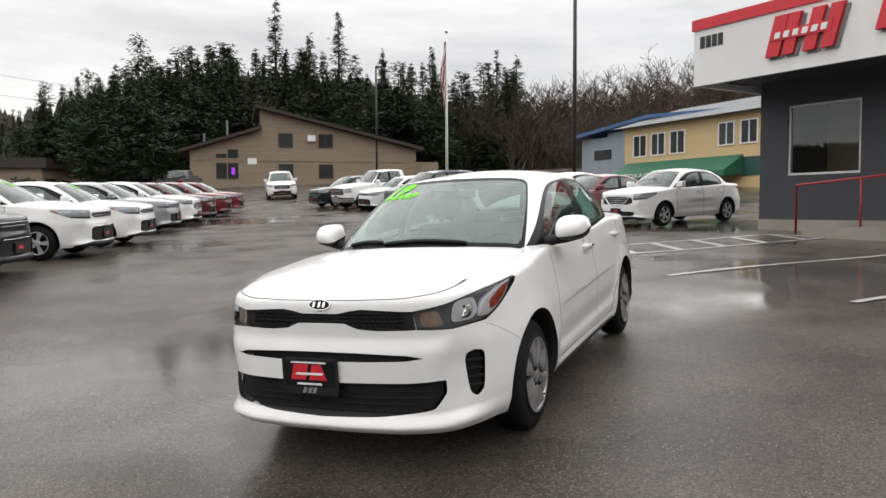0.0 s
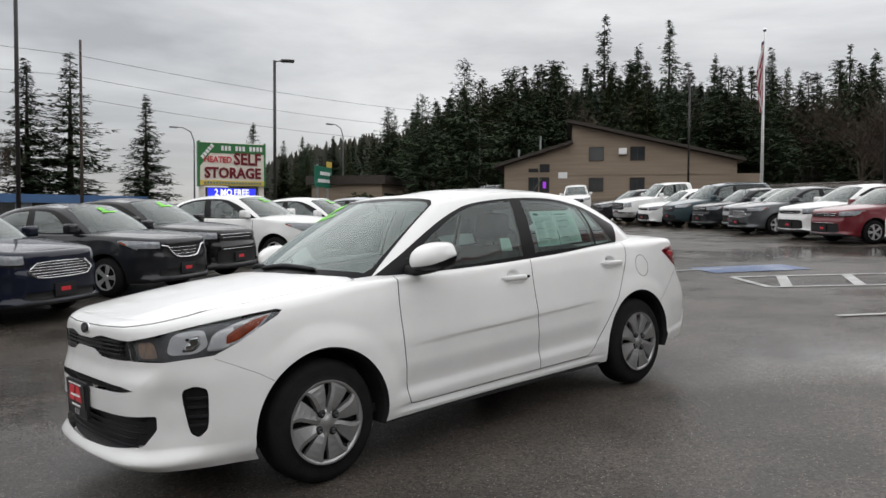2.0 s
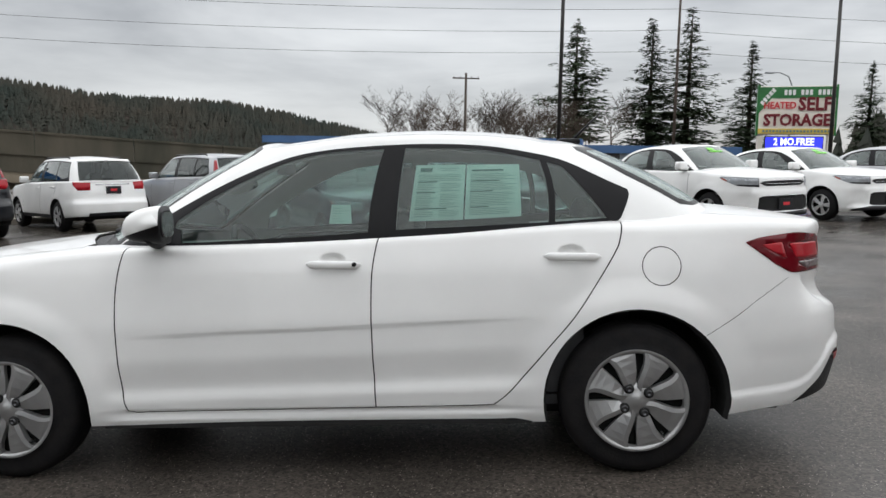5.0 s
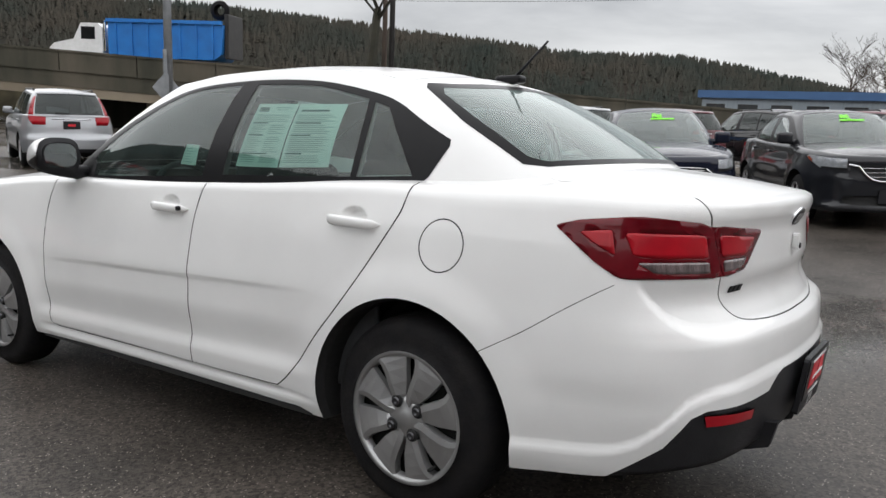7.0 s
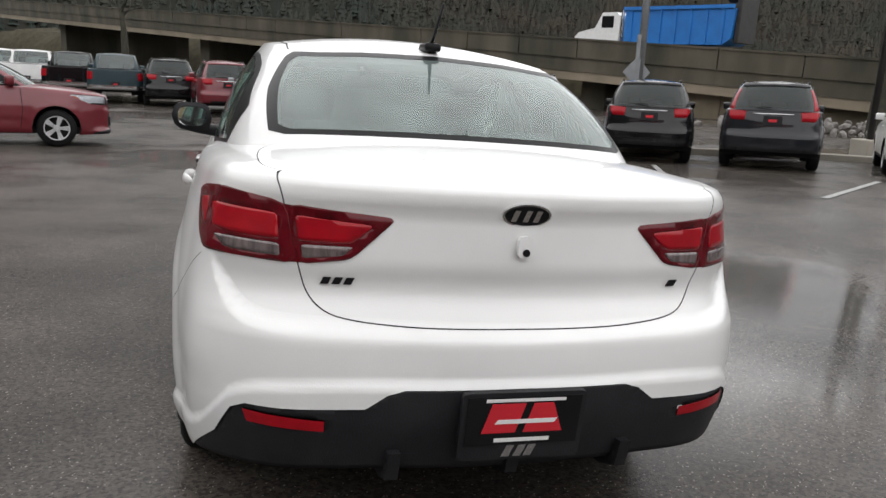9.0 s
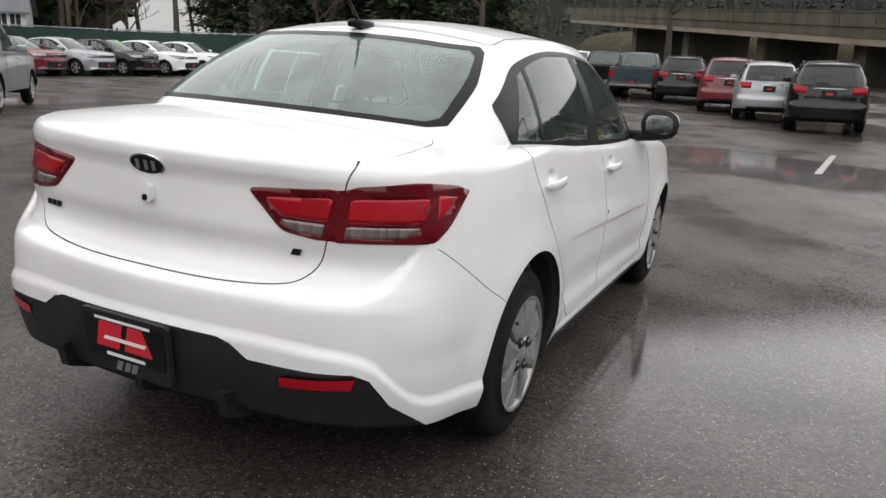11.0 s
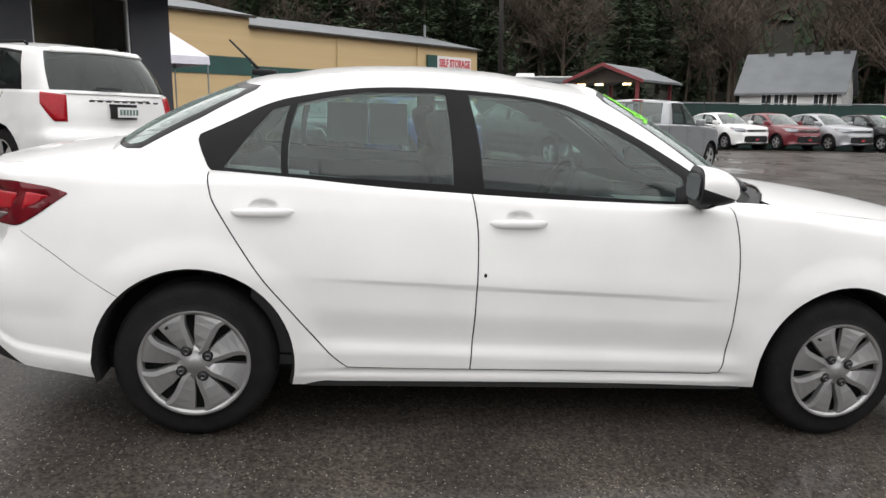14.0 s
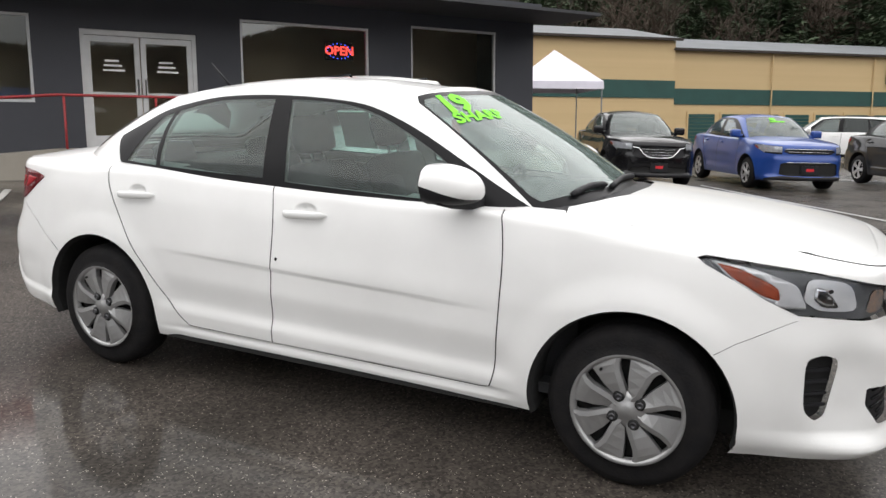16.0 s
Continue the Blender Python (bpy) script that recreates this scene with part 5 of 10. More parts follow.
PICKUP = Shell(
    plan=[(2.55, 0), (2.53, 0.32), (2.46, 0.62), (2.36, 0.80), (2.15, 0.90), (1.6, 0.92), (0.6, 0.92), (-0.8, 0.92), (-1.6, 0.92), (-2.4, 0.92), (-2.62, 0.90), (-2.70, 0.80), (-2.72, 0.4), (-2.72, 0)],
    width=[(0.3, 0.95), (0.5, 1.0), (0.8, 1.0), (1.0, 0.985), (1.2, 0.97)],
    front=[(0.35, -0.05), (0.5, 0.0), (0.7, 0.0), (0.95, -0.03), (1.1, -0.10)],
    rear=[(0.4, 0.02), (0.55, -0.06), (0.64, -0.06), (0.68, 0.0), (1.1, 0.0)],
    bottom=[(2.5, 0.36), (1.0, 0.38), (-1.0, 0.40), (-2.7, 0.48)],
    top=[(2.5, 1.04), (2.0, 1.10), (1.3, 1.14), (0.8, 1.15), (-0.8, 1.17), (-2.7, 1.17)],
    shoulder=[(2.4, 0.08), (1.4, 0.06), (0.6, 0.03), (-2.7, 0.025)],
    crown=[(2.4, 0.02), (1.8, 0.05), (1.0, 0.05), (0, 0.02), (-2.7, 0.0)],
    base=[(1.22, 0), (1.20, 0.32), (1.13, 0.58), (1.02, 0.74), (0.8, 0.80), (0.4, 0.82), (0.1, 0.82), (-0.3, 0.815), (-0.6, 0.80), (-0.78, 0.74), (-0.86, 0.56), (-0.89, 0.3), (-0.90, 0)],
    base_z=[(1.22, 1.16), (1.0, 1.14), (0, 1.15), (-0.9, 1.16)],
    roof=[(0.55, 0, 1.70), (0.54, 0.25, 1.70), (0.50, 0.46, 1.69), (0.42, 0.60, 1.67), (0.3, 0.64, 1.68), (0.15, 0.65, 1.69), (-0.05, 0.66, 1.695), (-0.25, 0.66, 1.69), (-0.48, 0.66, 1.685), (-0.66, 0.635, 1.68), (-0.73, 0.51, 1.68), (-0.76, 0.26, 1.685), (-0.77, 0, 1.685)],
    bulge=0.02, crown_roof=0.03, wheels=((1.62, 0.37), (-1.62, 0.37)), arch=0.43)

SPEC = {  # lamps and windows of each kind as shares of its own outlines
    "sedan": dict(shell=SEDAN, rw=0.305, r=0.302, glassx=(0.60, -0.212, -0.375, -0.958), c=0.33, ft=(1.50, 0.73), hz=(0.69, 0.865), gz=(0.58, 0.80), tz=(0.78, 0.94), iz=(0.29, 0.46)),
    "suv": dict(shell=SUV, rw=0.345, r=0.342, glassx=(0.62, -0.25, -0.37, -1.05), c=0.30, ft=(1.62, 0.80), hz=(0.78, 0.95), gz=(0.66, 0.90), tz=(0.92, 1.10), iz=(0.38, 0.54)),
    "pickup": dict(shell=PICKUP, rw=0.37, r=0.368, glassx=(0.78, 0.15, 0.05, -0.45), c=0.30, ft=(2.2, 1.2), hz=(0.78, 1.0), gz=(0.68, 1.0), tz=(0.80, 1.08), iz=(0.46, 0.60)),
}
SPEC["sedan"].update(face="wide", gz=(0.70, 0.795), iz=(0.30, 0.56))
SPEC["sedan_slats"] = dict(SPEC["sedan"], like="sedan", face="slats", gz=(0.55, 0.735), iz=(0.28, 0.40))
SPEC["sedan_vee"] = dict(SPEC["sedan"], like="sedan", face="vee", gz=(0.575, 0.775), iz=(0.29, 0.42))
SPEC["crossover"] = dict(SPEC["suv"], like="suv")  # tail lamps climb the rear pillars
SPEC["three_row"] = dict(SPEC["suv"], like="suv", tz=(0.80, 1.10), tail=-1.50, wrap=0.03)


def lot_wheel_parts(r):
    """Tyre and five-spoke rim, its face at z = 0 up."""
    bm = bmesh.new()
    lathe(bm, [(r * 0.66, 0.008), (r * 0.72, 0.0), (r * 0.9, -0.004), (r * 0.98, -0.03), (r, -0.06), (r, -0.15), (r * 0.93, -0.2), (r * 0.66, -0.2)], 28)
    tyre = bm
    bm = bmesh.new()
    lathe(bm, [(r * 0.60, -0.02), (r * 0.61, 0.004), (r * 0.67, 0.006)], 28)
    for k in range(5):
        for d in (-0.12, 0.12):
            a = 2 * math.pi * k / 5 + d
            m = Matrix.Rotation(a, 4, "Z")
            plate(bm, [(r * 0.10, -r * 0.055), (r * 0.62, -r * 0.065), (r * 0.62, r * 0.065), (r * 0.10, r * 0.055)], 0.012, m @ Matrix.Translation((0, 0, -0.012)))
    lathe(bm, [(0.0, 0.006), (r * 0.14, 0.004), (r * 0.19, -0.012)], 16)
    rim = bm
    bm = bmesh.new()
    lathe(bm, [(0.0, -0.09), (r * 0.66, -0.09)], 20)
    return (("tyre", tyre, RUBBER, True), ("rim", rim, ALLOY, False), ("brake_disc", bm, VOID, False))


KIT = {}


def car_kit(kind):
    """The parts of one kind of car as (name, mesh, level): built once."""
    sp = SPEC[kind]
    sh = sp["shell"]
    style, kind = kind, sp.get("like", kind)
    root = new("kit")
    both = (1, -1)
    us = list(np.linspace(0, sh.S, 58))
    vs = list(np.linspace(0, 0.84, 9)) + [0.9, 0.95, 0.98, 1.0, 1.03, 1.1, 1.3, 1.6, 2.0]
    bm = grid_sheet(us, vs)
    regs = []
    h0, h1 = sp["hz"]
    fx = sp["ft"]
    yl = 0.5 if kind != "pickup" else 0.62
    low = lambda *p: [sh.at_x(x, z) for x, z in p]
    fr = lambda *p, rear=False: [sh.at_y(y, z, rear) for y, z in p]
    g0, g1 = sp["gz"]
    t0, t1 = sp["tz"]
    i0, i1 = sp["iz"]
    tx = sh.xr + (0.42 if kind == "sedan" else 0.34 if style == "three_row" else 0.30 if kind == "suv" else 0.16)
    wf = sh.wheels[0][0] - 0.5
    if kind == "suv":
        regs.append(("valance", low((sh.xf - 0.72, 0.1), (sh.xf - 0.72, 0.36), (sh.xr + 0.78, 0.40), (sh.xr + 0.78, 0.1))))
    regs.append(("valance", fr((-1, i0 - 0.02), (yl, i0), (yl + 0.2, i0 - 0.06), (yl + 0.2, -0.2), (-1, -0.2))))
    regs.append(("valance", fr((-1, 0.44 if kind != "sedan" else 0.40), (0.55, 0.43 if kind != "sedan" else 0.38), (0.62, -0.2), (-1, -0.2), rear=True)))
    regs.append(("headlight", fr((yl, h1 - 0.03), (yl, h0)) + low((sh.xf - 0.34, h0 + 0.02), (fx[0], h1 - 0.02), (fx[0] + 0.05, h1))))
    if kind != "pickup":
        regs.append(("lamp_rim", fr((yl, h0 + 0.035), (yl, h0)) + low((sh.xf - 0.34, h0 + 0.02), (sh.xf - 0.34, h0 + 0.045))))
        regs.append(("turn_signal", low((fx[0] + 0.03, h1 - 0.035), (fx[0] + 0.06, h1 - 0.02), (fx[0] + 0.15, h1 - 0.055), (fx[0] + 0.15, h1 - 0.085))))
    regs.append(("grille", fr((-1, g1), (yl - 0.06, g1 - 0.02), (yl - 0.01, g0 + 0.05), (yl - 0.12, g0), (-1, g0))))
    regs.append(("intake", rounded(fr((-1, i1), (yl + 0.02, i1 - 0.02), (yl + 0.04, i0 + 0.03), (yl - 0.08, i0), (-1, i0)), 0.1, 1)))
    inner = {"sedan": 0.40, "suv": 0.46, "pickup": 0.72}[kind] if style != "three_row" else 0.60
    regs.append(("tail_light", fr((inner, t1 - 0.02), (inner + 0.02, t0), rear=True) + low((sh.xr + 0.2, t0), (tx, (t0 + t1) / 2 + 0.03), (tx + 0.02, t1))))
    seams = [[(wf, 0.97 * sh.top(wf)), (wf + 0.02, 0.6), (wf - 0.02, sh.bottom(0) + 0.08)], [(sp["glassx"][1] - 0.08, sh.top(-0.3) * 0.985), (sp["glassx"][1] - 0.05, sh.bottom(0) + 0.08)]]
    seams.append([(sp["glassx"][3] - 0.28, sh.top(-1) * 0.985), (sp["glassx"][3] - 0.10, 0.72), (sp["glassx"][3] + 0.16, sh.bottom(0) + 0.08)] if kind != "pickup" else [(-0.80, 1.16), (-0.82, 0.46)])
    for k, sm in enumerate(seams):
        regs.append(("gap%d" % k, ribbon(low(*sm), 0.010)))
    if kind == "pickup":
        regs.append(("gap3", ribbon(low((-0.93, 1.2), (-0.93, 0.35)), 0.02)))
        regs.append(("bed", [(sh.at_x(-0.98, 0.8)[0], 1.09), (sh.at_x(-2.60, 0.8)[0], 1.09), (sh.at_x(-2.64, 0.8)[0], 2.1), (sh.at_x(-0.98, 0.8)[0], 2.1)]))
        regs.append(("bumper", fr((-1, 0.62), (0.9, 0.62), (0.95, 0.2), (-1, 0.2), rear=True)))
        regs.append(("bumper", fr((-1, 0.58), (0.9, 0.58), (0.95, 0.2), (-1, 0.2))))
    for wx, wz in sh.wheels:
        regs.append(("arch", low(*(circle(wx, wz, sh.arch, 18, -25, 205) + [(wx, -0.1)]))))
    for _, poly in regs:
        score(bm, [tuple(p) for p in poly])
    got = bend(bm, sh.low, [(k, [tuple(p) for p in q]) for k, q in regs], "body")
    x_in, x_out = sh.base(0)[0] - 0.14, sh.base(sh.B)[0] + 0.16
    under = curve(*{round(sh.base(q)[0], 3): (sh.base(q)[0], max(sh.base(q)[1] - 0.04, 0.0)) for q in sh.bs}.values())
    got["body"] = [f for f in got["body"] if not all(abs(p.y) < under(p.x) and p.z > 0.9 and x_out < p.x < x_in and n.z > 0.7 for p, n in f)]
    made = [(panel("body", got["body"], WHITE, root, both), 1)]
    made.append((panel("grille", got["grille"], BLACKP, root, both, -0.012), 1))
    face = sp.get("face", "bars")

    def nose_bar(name, pts, radius, lift):
        """A chrome bar along the nose through (y, z) points of one half, mirrored over the middle."""
        line = []
        for y, z in pts + [(-y, z) for y, z in pts[:-1]][::-1]:
            x_, y_, z_ = sh.low(*sh.at_y(max(abs(y), 0.002), z))
            line.append((x_ + lift, math.copysign(y_, y), z_))
        bm = bmesh.new()
        tube(bm, line, radius, 5)
        made.append((part(name, bm, CHROME, root, "", True), 1))

    def level_bar(z, half, radius=0.006):
        nose_bar("grille_bar", [(half * (1 - k / 5), z) for k in range(5)] + [(0.002, z)], radius, 0.001)

    if face == "slats":
        for k in range(5):
            zg = g0 + (g1 - g0) * (0.14 + 0.18 * k)
            level_bar(zg, yl - 0.17 + 0.13 * math.sin(math.pi * (0.14 + 0.18 * k)), 0.0065)
        nose_bar("grille_surround", [(yl - 0.14, g1 - 0.005), (yl - 0.02, g0 + 0.085), (yl - 0.13, g0 + 0.005), (yl - 0.3, g0 - 0.004), (0.002, g0 - 0.006)], 0.010, 0.003)
        nose_bar("grille_surround", [(yl - 0.14, g1 - 0.005), (yl - 0.3, g1 + 0.004), (0.002, g1 + 0.006)], 0.008, 0.003)
    elif face == "vee":
        nose_bar("grille_surround", [(yl - 0.01, g1 - 0.01), (yl - 0.12, g1 - 0.03), (yl - 0.20, g0 + 0.07), (yl - 0.26, g0 + 0.02), (yl - 0.34, g0), (0.002, g0 - 0.006)], 0.015, 0.004)
        for k in range(3):
            level_bar(g0 + (g1 - g0) * (0.25 + 0.25 * k), yl - 0.24 + 0.04 * k, 0.004)
    elif face == "wide":
        level_bar(g1 - 0.006, yl - 0.05, 0.007)
        level_bar((g0 + g1) / 2 - 0.01, yl - 0.10, 0.005)
        level_bar(i1 - 0.012, yl - 0.08, 0.006)
    else:
        for k in range(3):
            level_bar(g0 + (g1 - g0) * (0.3 + 0.22 * k), yl - 0.16, 0.007)
    made.append((panel("lower_intake", got["intake"], VOID, root, both, -0.02), 1))
    if "valance" in got:
        ends = {"front_skirt": [], "rear_skirt": [], "sill_skirt": []}
        for f in got["valance"]:
            mx = sum(p.x for p, _ in f) / len(f)
            ends["front_skirt" if mx > sh.wheels[0][0] else "rear_skirt" if mx < sh.wheels[1][0] else "sill_skirt"].append(f)
        for key, fs in ends.items():
            for sides in ((both,) if key != "sill_skirt" else ((1,), (-1,))):
                if fs:
                    made.append((panel(key, fs, BLACKP, root, sides), 1))
    for k in range(4):
        if "gap%d" % k in got:
            for side in both:
                made.append((panel("panel_gap", got["gap%d" % k], VOID, root, (side,), -0.004), 1))
    if "bed" in got:
        made.append((panel("cargo_bed", got["bed"], BLACKP, root, both, -0.4, walls=-0.39), 1))
        for ahead in (True, False):
            made.append((panel("chrome_bumper", [f for f in got["bumper"] if (f[0][0].x > 0) == ahead], CHROME, root, both, 0.03), 1))
    for side in both:
        made.append((panel("headlight", got["headlight"], LAMPBRIGHT, root, (side,), -0.012), 1))
        if "turn_signal" in got:
            made.append((panel("turn_signal", got["turn_signal"], AMBER, root, (side,), -0.008), 1))
        if "lamp_rim" in got:
            made.append((panel("headlight_rim", got["lamp_rim"], GLOSSB, root, (side,), -0.010), 1))
        made.append((panel("headlight_lens", got["headlight"], LAMPLENS, root, (side,), 0.001), 1))
        made[-1][0].visible_shadow = False
        made.append((panel("tail_light", got["tail_light"], REDLENS, root, (side,), 0.006, walls=0.012), 1))
    # cabin
    bm = grid_sheet(list(np.linspace(0, sh.B, 44)), list(np.linspace(0, 1, 8)) + [1.02, 1.08, 1.25, 1.6, 2.0])
    regs = []
    sA, sC = sh.bs[3], sh.bs[9]
    cab = lambda *p: [sh.at_cabin(x, z) for x, z in p]
    regs.append(("windshield", [(-0.05, 0.03), (sA - 0.06, 0.03), (sA - 0.07, 0.95), (-0.05, 0.97)]))
    wrap = sp.get("wrap", 0.12)
    regs.append(("rear_window", [(sh.B + 0.05, 0.06), (sC + wrap, 0.06), (sC + wrap - 0.03, 0.93), (sh.B + 0.05, 0.95)]))
    if style == "crossover":
        regs.append(("pillar_lamp", [(sC - 0.06, 0.0), (sC + 0.085, 0.0), (sC + 0.075, 0.80), (sC - 0.0, 0.80)]))
    if kind == "suv":
        regs.append(("spoiler", [(sh.B + 0.05, 0.93), (sC + 0.08, 0.90), (sC + 0.08, 1.02), (sh.B + 0.05, 1.02)]))
    g = sp["glassx"]
    zb = lambda x: sh.base_z(x) + 0.035
    zr = lambda x: sh.cabin(float(np.interp(-x, [-sh.roof(q)[0] for q in sh.bs], sh.bs)), 1)[2] - 0.055
    if kind == "sedan":
        trim = dense([(0.80, 0.965), (0.45, 1.178), (0.2, 1.29), (0.0, 1.343), (-0.35, 1.362), (-0.7, 1.346), (-0.98, 1.29)], 2) + [(-1.10, 1.243), (-1.24, 1.05), (-1.2, 1.012), (0.7, 0.955)]
        w1 = [(0.60, 0.975), (0.12, 1.26), (-0.05, 1.315), (-0.30, 1.33), (-0.212, 0.992)]
        w2 = [(-0.375, 1.0), (-0.435, 1.328), (-0.7, 1.314), (-0.98, 1.25), (-1.16, 1.03)]
        wins = (w1, w2)
    else:
        x0, x1, x2, x3 = g
        tail = sp.get("tail", -1.66 if style == "crossover" else -1.72) if kind == "suv" else -0.5
        trim = [(x0 + 0.18, zb(x0) - 0.01), (0.30 if kind == "suv" else 0.5, zr(0.1)), (-0.3, zr(-0.3) + 0.02), (max(tail, x3) , zr(x3) + 0.015)] + ([(tail + 0.12, zr(-1.4)), (tail - 0.06, zb(-1.5) + 0.12), (tail - 0.1, zb(-1.5) - 0.01)] if kind == "suv" else [(x3 - 0.12, zb(x3) - 0.01)])
        w1 = [(x0, zb(x0)), (0.22 if kind == "suv" else 0.46, zr(0.2) - 0.02), (x1, zr(x1)), (x1 + 0.03, zb(x1))]
        w2 = [(x2, zb(x2)), (x2, zr(x2)), (x3, zr(x3) - 0.01), (x3 - 0.06, zb(x3))]
        wins = (w1, w2) + (([(x3 - 0.12, zb(x3)), (x3 - 0.06, zr(x3) - 0.02), (tail + 0.10, zr(-1.4) - 0.03), (tail - 0.02, zb(-1.5) + 0.08)],) if kind == "suv" else ())
    regs.append(("trim", cab(*trim)))
    for k, wpoly in enumerate(wins):
        regs.append(("w%d" % k, cab(*wpoly)))
    for _, poly in regs:
        score(bm, [tuple(p) for p in poly])
    got = bend(bm, sh.cabin, [(k, [tuple(p) for p in q]) for k, q in regs], "roof")
    made.append((panel("roof", got["roof"], WHITE, root, both), 1))
    made.append((panel("windshield", got["windshield"], LOTPANE, root, both), 1))
    tint = DARKPANE if kind == "suv" else LOTPANE
    made.append((panel("rear_window", got["rear_window"], tint, root, both), 1))
    if "spoiler" in got:
        made.append((panel("roof_spoiler", got["spoiler"], WHITE, root, both, 0.02, walls=0.03), 1))
    for side in both:
        if "pillar_lamp" in got:
            made.append((panel("tail_light", got["pillar_lamp"], REDLENS, root, (side,), 0.006, walls=0.012), 1))
        made.append((panel("window_trim", got["trim"], GLOSSB, root, (side,), 0.001), 1))
        for k in range(len(wins)):
            if "w%d" % k in got:
                made.append((panel("side_window", got["w%d" % k], tint if k else LOTPANE, root, (side,)), 1))
    # inside, below, mirrors, handles, plates
    bm = bmesh.new()
    zf = sh.bottom(0) + 0.12
    top = sh.base_z(0)
    rear = g[3] + 0.1
    box(bm, rear - 0.5 if kind != "pickup" else -0.8, 0.95, -0.70, 0.70, zf, zf + 0.2)
    box(bm, 0.55, 1.0, -0.70, 0.70, zf + 0.2, top - 0.04, 0.05)
    for y in (-0.36, 0.36):
        box(bm, -0.32, 0.2, y - 0.25, y + 0.25, zf + 0.2, zf + 0.38, 0.06)
        box(bm, -0.42, -0.24, y - 0.24, y + 0.24, zf + 0.3, top + 0.05, 0.06)
        box(bm, -0.43, -0.30, y - 0.13, y + 0.13, top + 0.03, top + 0.22, 0.05)
    if kind != "pickup":
        box(bm, rear - 0.2, rear, -0.62, 0.62, zf + 0.2, top + 0.08, 0.06)
    ob = part("interior", bm, SEAT, root)
    made.append((ob, 1))
    made.append((part("underbody", boxed(sh.xr + 0.35, sh.xf - 0.3, -0.66, 0.66, sh.bottom(0) - 0.02, sh.bottom(0) + 0.08), VOID, root), 1))
    for side in both:
        for wx, wz in sh.wheels:
            bm = bmesh.new()
            ring = []
            for a in np.linspace(-14, 194, 14):
                x, z = wx + sh.arch * 1.003 * math.cos(radians(a)), wz + sh.arch * 1.003 * math.sin(radians(a))
                yo = sh.low(*sh.at_x(x, max(z, sh.bottom(x) + 0.01)))[1]
                ring.append([bm.verts.new((x, (yo - 0.004) * side, z)), bm.verts.new((x, 0.5 * side, z))])
            for r, q in zip(ring, ring[1:]):
                bm.faces.new((r[0], r[1], q[1], q[0]))
            bm.faces.new([r[1] for r in ring])
            made.append((part("wheel_arch_liner", bm, VOID, root), 1))
            w = new("wheel")
            w.parent = root
            yw = sh.low(*sh.at_x(wx, wz + sh.arch + 0.04))[1] - 0.02
            w.matrix_basis = pose(wx, yw * side, sp["rw"]) @ Matrix.Rotation(radians(-90 * side), 4, "X")
            made.append((w, 1))
            for nm, b, mat, sm in lot_wheel_parts(sp["r"]):
                made.append((part(nm, b, mat, w, "", sm), 2))
        bm = bmesh.new()
        mx = g[0] + 0.06
        yo = sh.cabin(*sh.at_cabin(mx, zb(mx) + 0.03))[1]
        vs = box(bm, mx - 0.08, mx + 0.06, yo + 0.04, yo + 0.23, zb(mx) - 0.01, zb(mx) + 0.14, 0.035)
        box(bm, mx - 0.02, mx + 0.03, yo - 0.03, yo + 0.08, zb(mx) - 0.02, zb(mx) + 0.05)
        if side < 0:
            bmesh.ops.transform(bm, matrix=Matrix.Diagonal((1, -1, 1, 1)), verts=bm.verts)
        made.append((part("side_mirror", bm, WHITE, root, "", True), 1))
        for hx in ((g[1] + 0.10, g[3] - 0.02) if kind != "pickup" else (0.28,)):
            hz = sh.top(hx) - 0.12
            yo = sh.low(*sh.at_x(hx, hz))[1]
            made.append((part("door_handle", boxed(hx - 0.09, hx + 0.09, side * (yo - 0.01), side * (yo + 0.03), hz - 0.012, hz + 0.014, 0.006), WHITE, root, "", True), 1))
    xp = sh.low(0, 0.3)[0]
    made.append((part("front_plate", boxed(xp - 0.03, xp + 0.015, -0.16, 0.16, i0 + 0.03, i0 + 0.19), BLACKP, root), 1))
    made.append((part("plate_mark", boxed(xp + 0.012, xp + 0.019, -0.07, 0.07, i0 + 0.09, i0 + 0.14), REDSIGN, root), 1))
    rz = {"sedan": 0.42, "suv": 0.84, "pickup": 0.58}[kind]
    xr = sh.low(sh.S, (rz - sh.bottom(sh.xr)) / (sh.top(sh.xr) - sh.bottom(sh.xr)))[0]
    made.append((part("rear_plate", boxed(xr - 0.015, xr + 0.03, -0.16, 0.16, rz, rz + 0.16), BLACKP, root), 1))
    made.append((part("plate_mark", boxed(xr - 0.020, xr - 0.012, -0.07, 0.07, rz + 0.055, rz + 0.105), REDSIGN, root), 1))
    if kind == "suv":
        zc = 0.90
        bm = bmesh.new()
        line = []
        for y in np.linspace(-0.36, 0.36, 7):
            x_, y_, z_ = sh.low(*sh.at_y(max(abs(y), 0.002), zc + 0.14, True))
            line.append((x_ - 0.004, math.copysign(y_, y), z_))
        tube(bm, line, 0.013, 6)
        made.append((part("tailgate_trim", bm, CHROME, root, "", True), 1))
        bm = bmesh.new()
        tube(bm, [(-2.24, 0.03, 1.16), (-2.20, 0.30, 1.17)], 0.012, 5)
        made.append((part("rear_wiper", bm, BLACKP, root), 1))
        for side in both:
            bm = bmesh.new()
            tube(bm, [(0.05, 0.585 * side, 1.60), (0.0, 0.58 * side, 1.640), (-1.3, 0.57 * side, 1.640), (-1.36, 0.565 * side, 1.61)], 0.016, 6)
            made.append((part("roof_rail", bm, GLOSSB, root, "", True), 1))
    rec = []
